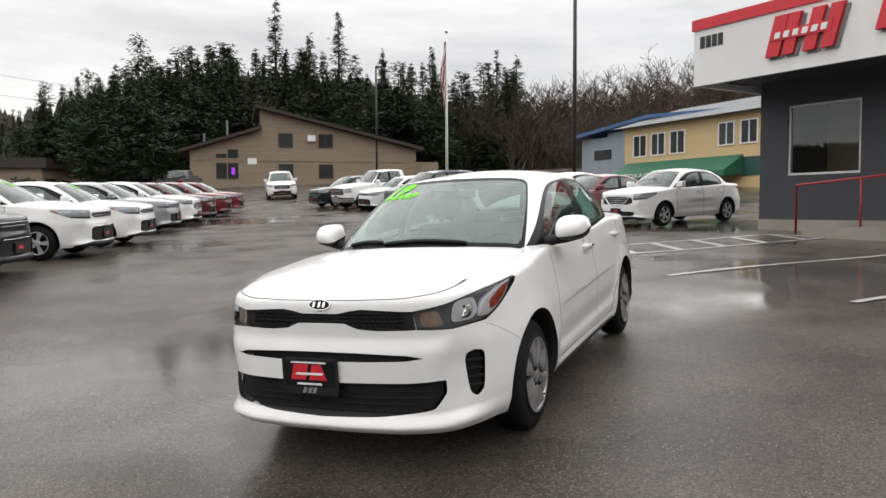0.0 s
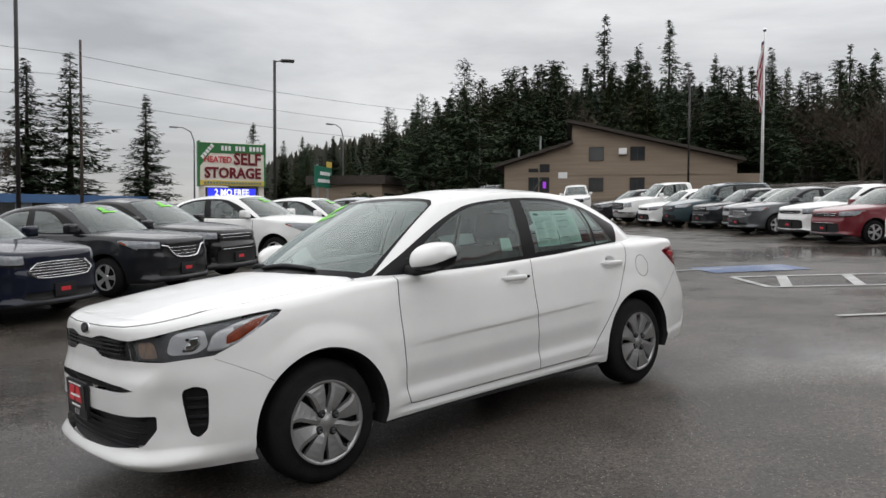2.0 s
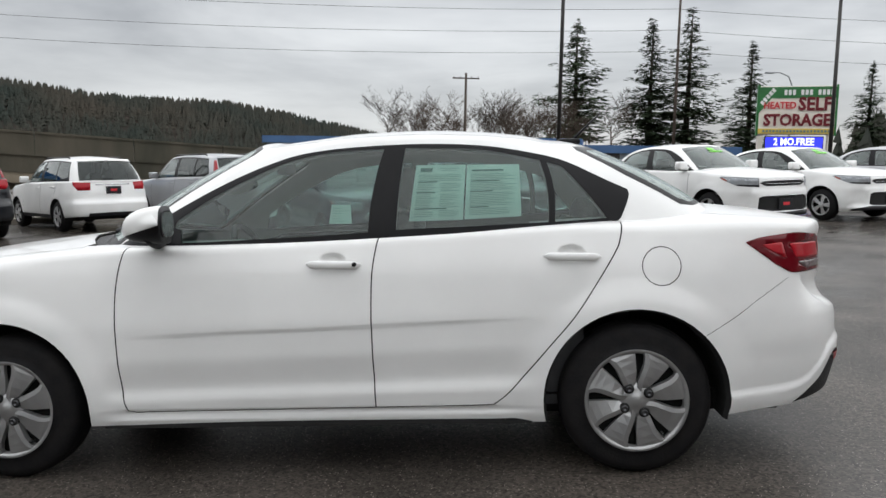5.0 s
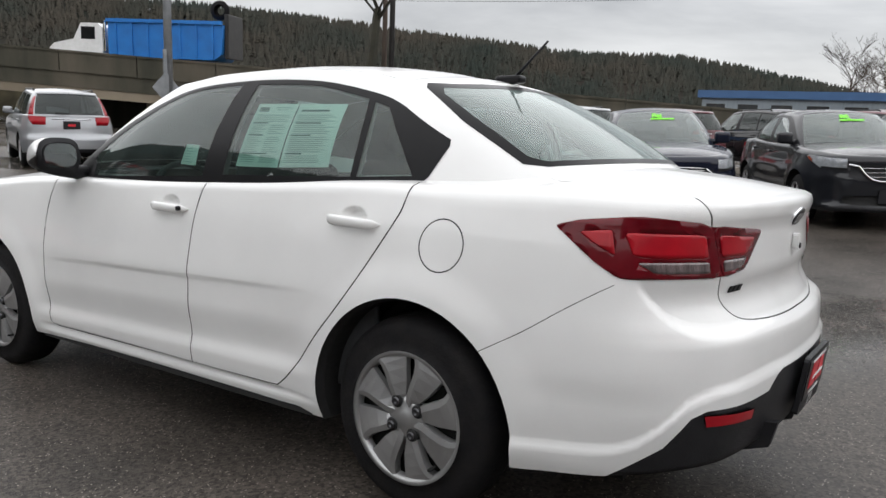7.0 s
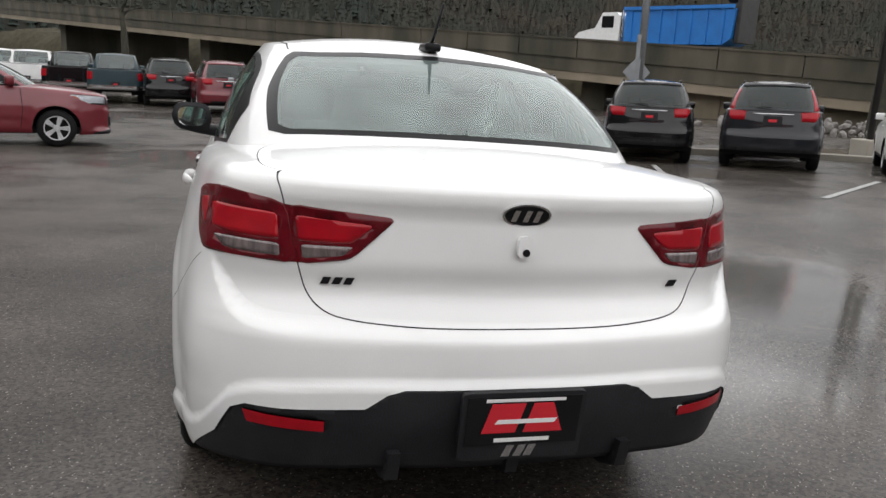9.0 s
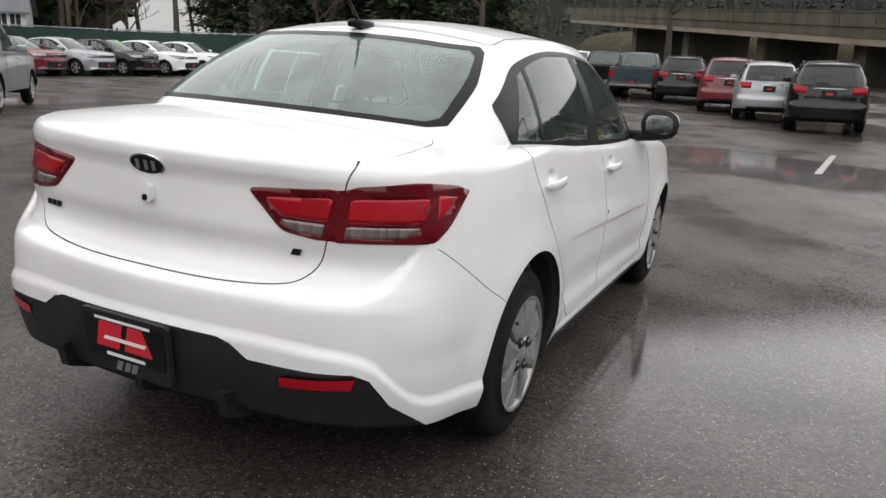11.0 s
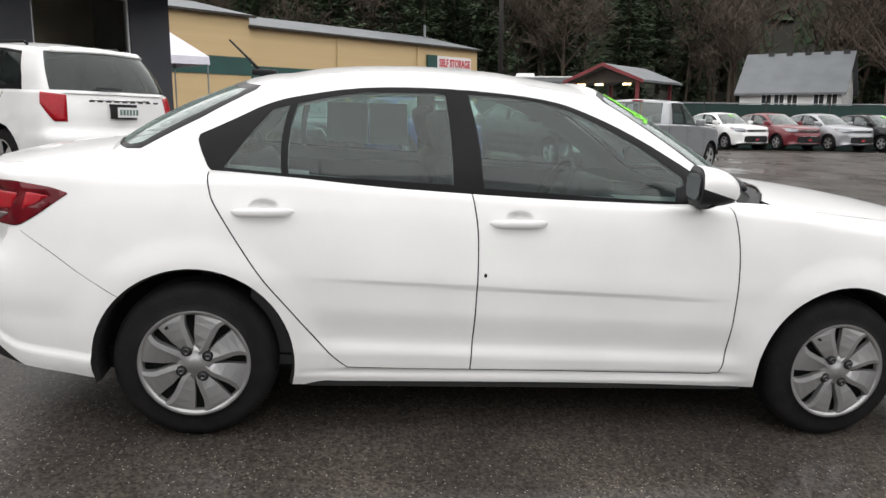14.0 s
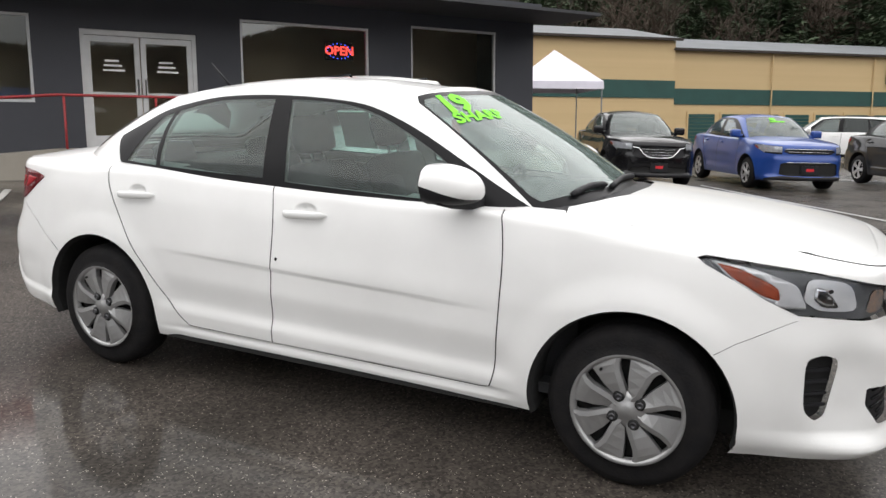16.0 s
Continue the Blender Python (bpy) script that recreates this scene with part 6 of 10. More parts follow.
    for ob, level in made:
        parent_no = None
        if level == 2:
            parent_no = [o for o, _ in made].index(ob.parent)
        rec.append((ob.name.split(".")[0], ob.data, ob.matrix_basis.copy(), parent_no, ob.visible_shadow))
    for ob, _ in reversed(made):
        bpy.data.objects.remove(ob)
    bpy.data.objects.remove(root)
    return rec


def mark_mesh(kind, n):
    """A painted price on the windshield: a row of strokes over an underline, on the glass."""
    sh = SPEC[kind]["shell"]
    rng = random.Random(n)
    bm = bmesh.new()
    sA = sh.bs[3]

    def stroke(a, b, w):
        (u0, h0), (u1, h1) = a, b
        d = Vector((u1 - u0, (h1 - h0) * 0.7))
        nrm = Vector((-d.y, d.x)).normalized() * w
        quad = [(u0 + nrm.x, h0 + nrm.y * 1.4), (u0 - nrm.x, h0 - nrm.y * 1.4), (u1 - nrm.x, h1 - nrm.y * 1.4), (u1 + nrm.x, h1 + nrm.y * 1.4)]
        vs = []
        for u, h in quad:
            x, y, z = sh.cabin(abs(u), h)
            vs.append(bm.verts.new((x + 0.010, y if u > 0 else -y, z + 0.010)))
        bm.faces.new(vs)

    u = -0.10
    for k in range(rng.choice((2, 4))):
        w = 0.05
        for a, b in rng.sample([((0, 0.86), (w, 0.86)), ((w, 0.86), (w, 0.74)), ((0, 0.74), (w, 0.74)), ((0, 0.86), (0, 0.74)), ((0, 0.80), (w, 0.80))], 4):
            stroke((u + a[0], a[1]), (u + b[0], b[1]), 0.011)
        u += 0.085
    stroke((-0.14, 0.69), (0.24, 0.70), 0.014)
    me = bpy.data.meshes.new("price_mark")
    bm.to_mesh(me)
    bm.free()
    me.materials.append(GREENMARK)
    return me


MARKS = {}


def park(kind, x, y, heading, colour, label, scale=1.0, name="car", group="cars of the lot", mark=False, lift=0.0):
    """Parks a car with its middle at (x, y), nose towards heading (degrees from +x), on the slope of the ground."""
    if kind not in KIT:
        KIT[kind] = car_kit(kind)
    a = radians(heading)
    fwd, left = Vector((math.cos(a), math.sin(a))), Vector((-math.sin(a), math.cos(a)))
    w = SPEC[kind]["shell"].wheels[0][0] * scale
    hs = [height(x + fwd.x * i * w + left.x * j * 0.75, y + fwd.y * i * w + left.y * j * 0.75) for i, j in ((1, 1), (1, -1), (-1, 1), (-1, -1))]
    z = sum(hs) / 4 + lift
    f3 = Vector((fwd.x, fwd.y, ((hs[0] + hs[1]) - (hs[2] + hs[3])) / (4 * w))).normalized()
    l3 = Vector((left.x, left.y, ((hs[0] + hs[2]) - (hs[1] + hs[3])) / 3.0)).normalized()
    u3 = f3.cross(l3).normalized()
    l3 = u3.cross(f3)
    m = Matrix((f3, l3, u3)).transposed().to_4x4()
    m.translation = (x, y, z)
    car = thing(name, m @ Matrix.Diagonal((scale, scale, scale, 1)), label, "car" if kind != "pickup" else "pickup truck", group)
    made = []
    for nm, data, mat, up, shadow in KIT[kind]:
        ob = new(nm, data)
        ob.parent = car if up is None else made[up]
        ob.matrix_basis = mat
        ob.visible_shadow = shadow
        if data is not None and data.materials[0] == WHITE and colour != "white":
            ob.material_slots[0].link = "OBJECT"
            ob.material_slots[0].material = PAINTS[colour]
        made.append(ob)
    if mark:
        k = (kind, int(mark))
        if k not in MARKS:
            MARKS[k] = mark_mesh(*k)
        ob = new("price_mark", MARKS[k])
        ob.parent = car
        ob["label"] = "bright green price painted on the windshield"
    return car


def by_wheel(x, y, heading, kind, scale=1.0, front=True, side=1):
    """The middle of a car from the place where one of its wheels stands."""
    a = radians(heading)
    w = SPEC[kind]["shell"].wheels[0][0] * scale * (1 if front else -1)
    return x - math.cos(a) * w + math.sin(a) * 0.8 * side * scale, y - math.sin(a) * w - math.cos(a) * 0.8 * side * scale


def row(items, heading, kind_group):
    for kind, x, y, side, colour, label, scale, mark in items:
        cx, cy = by_wheel(x, y, heading, kind, scale, True, side)
        park(kind, cx, cy, heading, colour, label, scale, {"sedan": "sedan_car", "suv": "sport_utility_vehicle", "pickup": "pickup_truck"}[SPEC[kind].get("like", kind)], kind_group, mark)


# the row of sedans that faces the display car, front wheels on a slanting line
row([("sedan_slats", 1.65, -7.0, -1, "navy", "dark blue sedan with chrome-slatted grille, price painted on windshield", 1.03, 1),
     ("sedan_vee", -0.53, -8.3, -1, "charcoal", "dark grey sedan with amber-cornered headlights, green painted price", 1.02, 2),
     ("sedan", -1.98, -9.55, -1, "black", "black sedan with wide split grille, green painted price", 1.08, 3),
     ("sedan", -4.8, -10.8, -1, "white", "white full-size sedan, nose out, green painted price", 1.12, 1),
     ("sedan", -7.4, -12.1, -1, "white", "white sedan with low wide intake, wet", 1.06, 2),
     ("sedan", -11.0, -14.6, -1, "silver", "silver sedan parked nose out in a row", 1.05, 0),
     ("sedan_slats", -13.6, -16.1, -1, "white", "white sedan parked beside red cars", 1.05, 0),
     ("sedan", -16.4, -17.8, -1, "maroon", "dark red sedan parked nose out", 1.03, 0),
     ("sedan", -19.4, -19.5, -1, "red", "red sedan parked nose out", 1.03, 0),
     ("sedan", -22.6, -21.4, -1, "red", "bright red hatchback-like sedan at the end of its row", 1.02, 0)], 118, "sedans nose out in a slanting row")
# the row by the office
row([("sedan_vee", -15.33, -0.75, 1, "white", "white sedan with black grille beside the office", 1.05, 0),
     ("sedan", -17.0, -3.2, 1, "red", "red compact hatchback, wet", 0.98, 0),
     ("sedan", -18.3, -4.6, 1, "white", "white sports coupe with dark grille", 1.04, 0),
     ("sedan_slats", -20.3, -7.2, 1, "grey", "grey sedan with bright alloy wheels", 1.03, 0)], -31, "cars beside the office")

# ---- the lot: wet asphalt, painted lines, kerbs ----
def asphalt():
    m, n, l, p = shader("wet_asphalt")
    tc = n.new("ShaderNodeTexCoord")

    def noise_node(scale, detail, rough=0.55, src=None):
        t = n.new("ShaderNodeTexNoise")
        t.inputs["Scale"].default_value, t.inputs["Detail"].default_value, t.inputs["Roughness"].default_value = scale, detail, rough
        l.new((src or tc.outputs["Object"]), t.inputs["Vector"])
        return t

    def ramp(src, a, b, lo=0.0, hi=1.0):
        r = n.new("ShaderNodeMapRange")
        r.interpolation_type = "SMOOTHSTEP"
        for k, v in zip(("From Min", "From Max", "To Min", "To Max"), (a, b, lo, hi)):
            r.inputs[k].default_value = v
        l.new(src, r.inputs["Value"])
        return r.outputs[0]

    big, mid, fine, grit = noise_node(0.16, 5), noise_node(0.9, 6), noise_node(38, 4), noise_node(150, 2)
    stones = n.new("ShaderNodeTexVoronoi")
    stones.inputs["Scale"].default_value = 92.0
    stones.inputs["Randomness"].default_value = 1.0
    l.new(tc.outputs["Object"], stones.inputs["Vector"])
    wet = ramp(big.outputs["Fac"], 0.50, 0.62)
    base = n.new("ShaderNodeMix")
    base.data_type = "RGBA"
    base.inputs[6].default_value, base.inputs[7].default_value = (0.030, 0.026, 0.022, 1), (0.056, 0.048, 0.041, 1)
    l.new(ramp(mid.outputs["Fac"], 0.35, 0.65), base.inputs[0])
    pick = n.new("ShaderNodeMath")
    pick.operation = "LESS_THAN"
    pick.inputs[1].default_value = 0.13
    split = n.new("ShaderNodeSeparateColor")
    l.new(stones.outputs["Color"], split.inputs[0])
    l.new(split.outputs[0], pick.inputs[0])
    near = n.new("ShaderNodeMath")
    near.operation = "LESS_THAN"
    near.inputs[1].default_value = 0.26
    l.new(stones.outputs["Distance"], near.inputs[0])
    both = n.new("ShaderNodeMath")
    both.operation = "MULTIPLY"
    l.new(pick.outputs[0], both.inputs[0])
    l.new(near.outputs[0], both.inputs[1])
    tone = n.new("ShaderNodeMapRange")  # each stone of the aggregate has its own tone
    tone.inputs["To Min"].default_value, tone.inputs["To Max"].default_value = 0.45, 1.85
    l.new(split.outputs[1], tone.inputs["Value"])
    stone = n.new("ShaderNodeVectorMath")
    stone.operation = "SCALE"
    l.new(base.outputs[2], stone.inputs[0])
    l.new(tone.outputs[0], stone.inputs["Scale"])
    pale = n.new("ShaderNodeMix")
    pale.data_type = "RGBA"
    pale.inputs[7].default_value = (0.32, 0.29, 0.25, 1)
    l.new(both.outputs[0], pale.inputs[0])
    l.new(stone.outputs[0], pale.inputs[6])
    l.new(pale.outputs[2], p.inputs["Base Color"])
    p.inputs["Roughness"].default_value = 0.6
    # the film of water: a coat that is smooth in the puddles and broken by the grain elsewhere
    add = n.new("ShaderNodeMath")
    add.operation = "MULTIPLY_ADD"
    add.inputs[1].default_value, add.inputs[2].default_value = 0.20, 0.0
    l.new(fine.outputs["Fac"], add.inputs[0])
    rough = n.new("ShaderNodeMix")
    rough.data_type = "FLOAT"
    l.new(wet, rough.inputs[0])
    l.new(ramp(mid.outputs["Fac"], 0.3, 0.7, 0.10, 0.26), rough.inputs[2])
    rough.inputs[3].default_value = 0.03
    l.new(rough.outputs[0], p.inputs["Coat Roughness"])
    p.inputs["Coat IOR"].default_value = 1.31
    l.new(ramp(big.outputs["Fac"], 0.48, 0.63, 0.46, 0.95), p.inputs["Coat Weight"])
    p.inputs["Specular IOR Level"].default_value = 0.10
    bump = n.new("ShaderNodeBump")
    bump.inputs["Distance"].default_value = 0.006
    l.new(grit.outputs["Fac"], bump.inputs["Height"])
    l.new(ramp(big.outputs["Fac"], 0.40, 0.60, 0.55, 0.10), bump.inputs["Strength"])
    l.new(bump.outputs[0], p.inputs["Normal"])
    b2 = n.new("ShaderNodeBump")
    b2.inputs["Distance"].default_value = 0.006
    rough_mix = n.new("ShaderNodeMath")
    rough_mix.operation = "ADD"
    l.new(fine.outputs["Fac"], rough_mix.inputs[0])
    l.new(grit.outputs["Fac"], rough_mix.inputs[1])
    l.new(rough_mix.outputs[0], b2.inputs["Height"])
    l.new(ramp(big.outputs["Fac"], 0.44, 0.60, 0.35, 0.03), b2.inputs["Strength"])
    l.new(b2.outputs[0], p.inputs["Coat Normal"])
    return m


ASPHALT = asphalt()
LINEPAINT = textured("worn_white_line_paint", (0.62, 0.62, 0.60), (0.40, 0.40, 0.39), 3.0, (0.25, 0.45), 0.3, 90, 0, 0.5)
BLUEPAINT = textured("worn_blue_paint", (0.05, 0.12, 0.32), (0.04, 0.09, 0.22), 3.0, (0.25, 0.45), 0.3, 90, 0, 0.5)
CONCRETE = textured("weathered_concrete", (0.36, 0.33, 0.28), (0.22, 0.20, 0.17), 0.8, (0.7, 0.9), 0.3, 40)
DARKWALL = textured("charcoal_wall_paint", (0.040, 0.042, 0.052), (0.048, 0.050, 0.060), 0.9, (0.55, 0.7), 0.15, 90)
STEELBLK = textured("black_steel", (0.015, 0.014, 0.014), (0.028, 0.025, 0.023), 3, (0.45, 0.6), 0.1, 50)
GALV = textured("galvanised_steel", (0.30, 0.31, 0.32), (0.22, 0.23, 0.24), 4, (0.4, 0.55), 0.1, 50, 0.6)
TIMBER = textured("weathered_pole_timber", (0.075, 0.055, 0.042), (0.045, 0.034, 0.028), 3, (0.8, 0.95), 0.4, 30, stretch=(4, 4, 0.4))
REDRAIL = textured("red_railing_paint", (0.30, 0.018, 0.02), (0.24, 0.015, 0.018), 5, (0.35, 0.5))
ROOMPANE = glass("shop_glass", (0.80, 0.82, 0.80), ior=1.9)

bm = bmesh.new()
xs = sorted(set([round(v, 2) for v in list(np.linspace(-13, 13, 53)) + list(np.linspace(-80, 80, 81)) + [-2500, -1200, -600, -300, -150, -110, 110, 150, 300, 600, 1200, 2500]]))
rows = [[bm.verts.new((x, y, height(x, y))) for x in xs] for y in xs]
for r, q in zip(rows, rows[1:]):
    for j in range(len(xs) - 1):
        bm.faces.new((r[j], r[j + 1], q[j + 1], q[j]))
tagged(link("ground", bm, ASPHALT), "wet dark asphalt with puddles and pale grit", "ground", kind="structure")


def stripe(name, pts, width, material, label):
    """A painted band along a line on the ground."""
    bm = bmesh.new()
    dens = []
    for (ax, ay), (bx, by) in zip(pts, pts[1:]):
        n = max(2, int(math.hypot(bx - ax, by - ay) / 0.4))
        dens += [(ax + (bx - ax) * k / n, ay + (by - ay) * k / n) for k in range(n)]
    dens.append(pts[-1])
    left, prev = [], None
    for i, (x, y) in enumerate(dens):
        a, b = dens[max(i - 1, 0)], dens[min(i + 1, len(dens) - 1)]
        d = Vector((b[0] - a[0], b[1] - a[1])).normalized()
        pair = [bm.verts.new((x - d.y * s * width / 2, y + d.x * s * width / 2, height(x - d.y * s * width / 2, y + d.x * s * width / 2) + 0.012)) for s in (-1, 1)]
        if prev:
            bm.faces.new((prev[0], pair[0], pair[1], prev[1]))
        prev = pair
    ob = link(name, bm, material)
    return tagged(ob, label, "road marking", kind="structure")


A, B, C, D = (-7.31, -1.15), (-11.82, 2.96), (-8.3, -2.25), (-12.75, 1.85)
for pts in ([A, B], [C, D], [A, C], [B, D]):
    stripe("hatch_border", pts, 0.11, LINEPAINT, "white border of a hatched no-parking area")
for k in range(6):
    t0, t1 = 0.04 + k * 0.17, 0.13 + k * 0.17
    stripe("hatch_stripe", [(A[0] + (B[0] - A[0]) * t0, A[1] + (B[1] - A[1]) * t0), (C[0] + (D[0] - C[0]) * t1, C[1] + (D[1] - C[1]) * t1)], 0.16, LINEPAINT, "white slanted stripe of a hatched area")
stripe("parking_line", [(-4.95, 0.70), (-8.9, 4.0)], 0.10, LINEPAINT, "worn white parking line")
stripe("parking_line", [(-2.9, 2.66), (-6.9, 6.1)], 0.10, LINEPAINT, "worn white parking line")
stripe("parking_line", [(-0.2, 13.1), (2.9, 8.3)], 0.10, LINEPAINT, "worn white parking line")
stripe("disabled_bay_mark", [(-9.0, -3.2), (-10.5, -2.2)], 1.0, BLUEPAINT, "faded blue square of a disabled bay")
stripe("parking_line", [(-8.6, -3.6), (-10.4, -2.5)], 0.10, LINEPAINT, "worn white outline of a disabled bay")
for x0, y0, x1, y1 in ((10.2, -4.1, 6.6, -3.5), (9.6, -7.4, 6.4, -5.9), (6.9, -10.2, 4.9, -7.3), (4.3, -11.6, 3.3, -8.2), (12.2, -2.2, 8.6, -1.9)):
    stripe("parking_line", [(x0, y0), (x1, y1)], 0.10, LINEPAINT, "worn white parking line, wet")


# ---- poles and posts ----
def lamp_post(x, y, top, arm, heads=1, z0=None):
    """A tall black square-headed car-park lamp."""
    z0 = height(x, y) if z0 is None else z0
    ob = thing("lamp_post", pose(x, y, z0), "tall black steel car park lamp post", "lamp post", "lot lamp posts")
    h = top - z0
    part("footing", boxed(-0.3, 0.3, -0.3, 0.3, -0.2, 0.5, 0.03), CONCRETE, ob)
    bm = bmesh.new()
    tube(bm, [(0, 0, 0.5), (0, 0, h)], [0.085, 0.065], 10)
    part("pole", bm, STEELBLK, ob, "", True)
    for k in range(heads):
        a = radians(arm + 180 * k)
        m = Matrix.Rotation(a, 4, "Z")
        bm = bmesh.new()
        tube(bm, [m @ Vector((0, 0, h - 0.05)), m @ Vector((0.45, 0, h + 0.02))], 0.03, 6)
        part("arm", bm, STEELBLK, ob)
        bm = bmesh.new()
        box(bm, 0.30, 0.92, -0.17, 0.17, h - 0.05, h + 0.06, 0.03, m)
        part("lamp_head", bm, STEELBLK, ob)
    return ob


lamp_post(-14.6, -28.7, 8.75, 152)
lamp_post(-23.36, -5.14, 11.0, 200, 2)
lamp_post(-3.4, -27.3, 13.5, 120, 2)
lamp_post(11.78, -14.66, 10.0, 60, 2)
lamp_post(4.6, 22.5, 9.5, -100, 2)
lamp_post(-50.5, -28.5, 12.6, 40)


def utility_pole(x, y, h, arms, label="brown timber utility pole with crossarms", heading=0.0):
    ob = thing("utility_pole", pose(x, y, height(x, y), 0, 0, heading), label, "utility pole", "utility poles")
    bm = bmesh.new()
    tube(bm, [(0, 0, -0.3), (0, 0, h)], [0.17, 0.11], 9)
    part("pole", bm, TIMBER, ob, "", True)
    for k, (z, w) in enumerate(arms):
        part("crossarm", boxed(-w / 2, w / 2, -0.06, 0.06, z - 0.06, z + 0.06), TIMBER, ob)
        for s in (-0.45, -0.2, 0.2, 0.45):
            bm = bmesh.new()
            lathe(bm, [(0.03, 0), (0.05, 0.05), (0.03, 0.1), (0.05, 0.13), (0, 0.17)], 8, Matrix.Translation((s * w, 0, z + 0.06)))
            part("insulator", bm, GALV, ob, "", True)
    return ob


def wire(name, a, b, sag, group):
    bm = bmesh.new()
    a, b = Vector(a), Vector(b)
    tube(bm, [a.lerp(b, k / 14) - Vector((0, 0, sag * 4 * (k / 14) * (1 - k / 14))) for k in range(15)], 0.022, 4)
    ob = link(name, bm, STEELBLK)
    return tagged(ob, "thin black overhead power line", "power line", group)


def street_sign_pole(x, y, h):
    ob = thing("street_sign_pole", pose(x, y, height(x, y)), "grey steel pole with a diamond sign seen from behind", "sign pole")
    bm = bmesh.new()
    tube(bm, [(0, 0, 0), (0, 0, h)], [0.13, 0.10], 12)
    part("pole", bm, GALV, ob, "", True)
    bm = bmesh.new()
    m = Matrix.Translation((-0.10, 0.16, 1.95)) @ Matrix.Rotation(radians(90), 4, "Y") @ Matrix.Rotation(radians(0), 4, "Z")
    plate(bm, [(0.46 * math.cos(radians(90 * k)), 0.46 * math.sin(radians(90 * k))) for k in range(4)], 0.012, m)
    part("diamond_sign", bm, GALV, ob, "pale metal back of a diamond sign")
    part("sign_bracket", boxed(-0.09, -0.05, 0.10, 0.22, 1.55, 3.05), GALV, ob)
    return ob


street_sign_pole(17.6, -11.4, 9.5)


def flagpole(x, y, top):
    z0 = height(x, y)
    ob = thing("flagpole", pose(x, y, z0), "white flagpole with a hanging striped flag", "flagpole")
    h = top - z0
    bm = bmesh.new()
    tube(bm, [(0, 0, 0), (0, 0, h)], [0.11, 0.05], 10)
    part("pole", bm, WHITEPL, ob, "", True)
    bm = bmesh.new()
    lathe(bm, [(0, h + 0.26), (0.09, h + 0.2), (0.12, h + 0.12), (0.08, h + 0.03), (0.02, h)], 10)
    part("finial", bm, CHROME, ob, "", True)
    # the flag hangs in folds; stripes and a blue corner
    cols = [textured("flag_red", (0.30, 0.03, 0.05), (0.24, 0.03, 0.05), 5, (0.8, 0.9)), textured("flag_white", (0.55, 0.53, 0.52), (0.5, 0.48, 0.47), 5, (0.8, 0.9)), textured("flag_blue", (0.03, 0.035, 0.10), (0.03, 0.03, 0.08), 5, (0.8, 0.9))]
    bm = bmesh.new()
    nx, nz = 10, 26
    grid = []
    for j in range(nz + 1):
        z = h - 0.4 - 4.2 * j / nz
        r = []
        for i in range(nx + 1):
            u = i / nx
            wid = 0.30 + 0.25 * math.sin(math.pi * j / nz)
            r.append(bm.verts.new((0.08 + wid * u, 0.16 * math.sin(u * 9 + j * 0.2) * u, z - 0.6 * u)))
        grid.append(r)
    for j in range(nz):
        for i in range(nx):
            f = bm.faces.new((grid[j][i], grid[j][i + 1], grid[j + 1][i + 1], grid[j + 1][i]))
            f.material_index = 2 if j < 9 and i < 6 else (i + j // 9) % 2
    part("flag", bm, cols, ob, "red and white striped flag, hanging limp", True)
    return ob


flagpole(-43.77, -19.27, 13.2)
utility_pole(26.0, -31.0, 13.5, ((12.9, 2.4),), heading=20)
utility_pole(1.8, -71.0, 10.1, ((9.6, 2.6),), heading=10)
utility_pole(-18.8, -73.8, 17.4, ((16.2, 0.8), (14.2, 0.8), (12.2, 0.9), (8.9, 1.6)), "tall rust-brown utility pole with side arms", 70)
for z, zz in ((16.4, 18.5), (14.4, 16.0), (12.4, 13.8)):
    wire("power_line", (-18.6, -73.8, z + 0.3), (70, -66, zz), 1.2, "power lines")
    wire("power_line", (-18.6, -73.8, z + 0.3), (-90, -84, zz), 1.2, "power lines")


# ---- the office: dark walls, white fascia, tall windows ----
OFF = Matrix(((0.565, -0.825, 0, -14.3), (0.825, 0.565, 0, 1.7), (0, 0, 1, 0), (0, 0, 0, 1)))  # x along the front, y into the house


def walled(name, x0, x1, z0, z1, y0, y1, holes, material, parent=None, label=""):
    """A wall along x with rectangular openings right through it."""
    bm = bmesh.new()
    cut_x = sorted({x0, x1, *(h[0] for h in holes), *(h[1] for h in holes)})
    for a, b in zip(cut_x, cut_x[1:]):
        mid = (a + b) / 2
        spans, z = [], z0
        for h in sorted((h for h in holes if h[0] < mid < h[1]), key=lambda h: h[2]):
            spans.append((z, h[2]))
            z = h[3]
        spans.append((z, z1))
        for s, e in spans:
            if e - s > 1e-4:
                box(bm, a, b, y0, y1, s, e)
    bmesh.ops.remove_doubles(bm, verts=bm.verts, dist=1e-5)
    inner = [f for f in bm.faces if sum(1 for g in bm.faces if g is not f and (g.calc_center_median() - f.calc_center_median()).length < 1e-4)]
    bmesh.ops.delete(bm, geom=inner, context="FACES")
    ob = link(name, bm, material, parent, label, False)
    return ob


def sheet_of_glass(x0, x1, y, z0, z1):
    bm = bmesh.new()
    bm.faces.new([bm.verts.new(p) for p in ((x0, y, z0), (x1, y, z0), (x1, y, z1), (x0, y, z1))])
    return bm


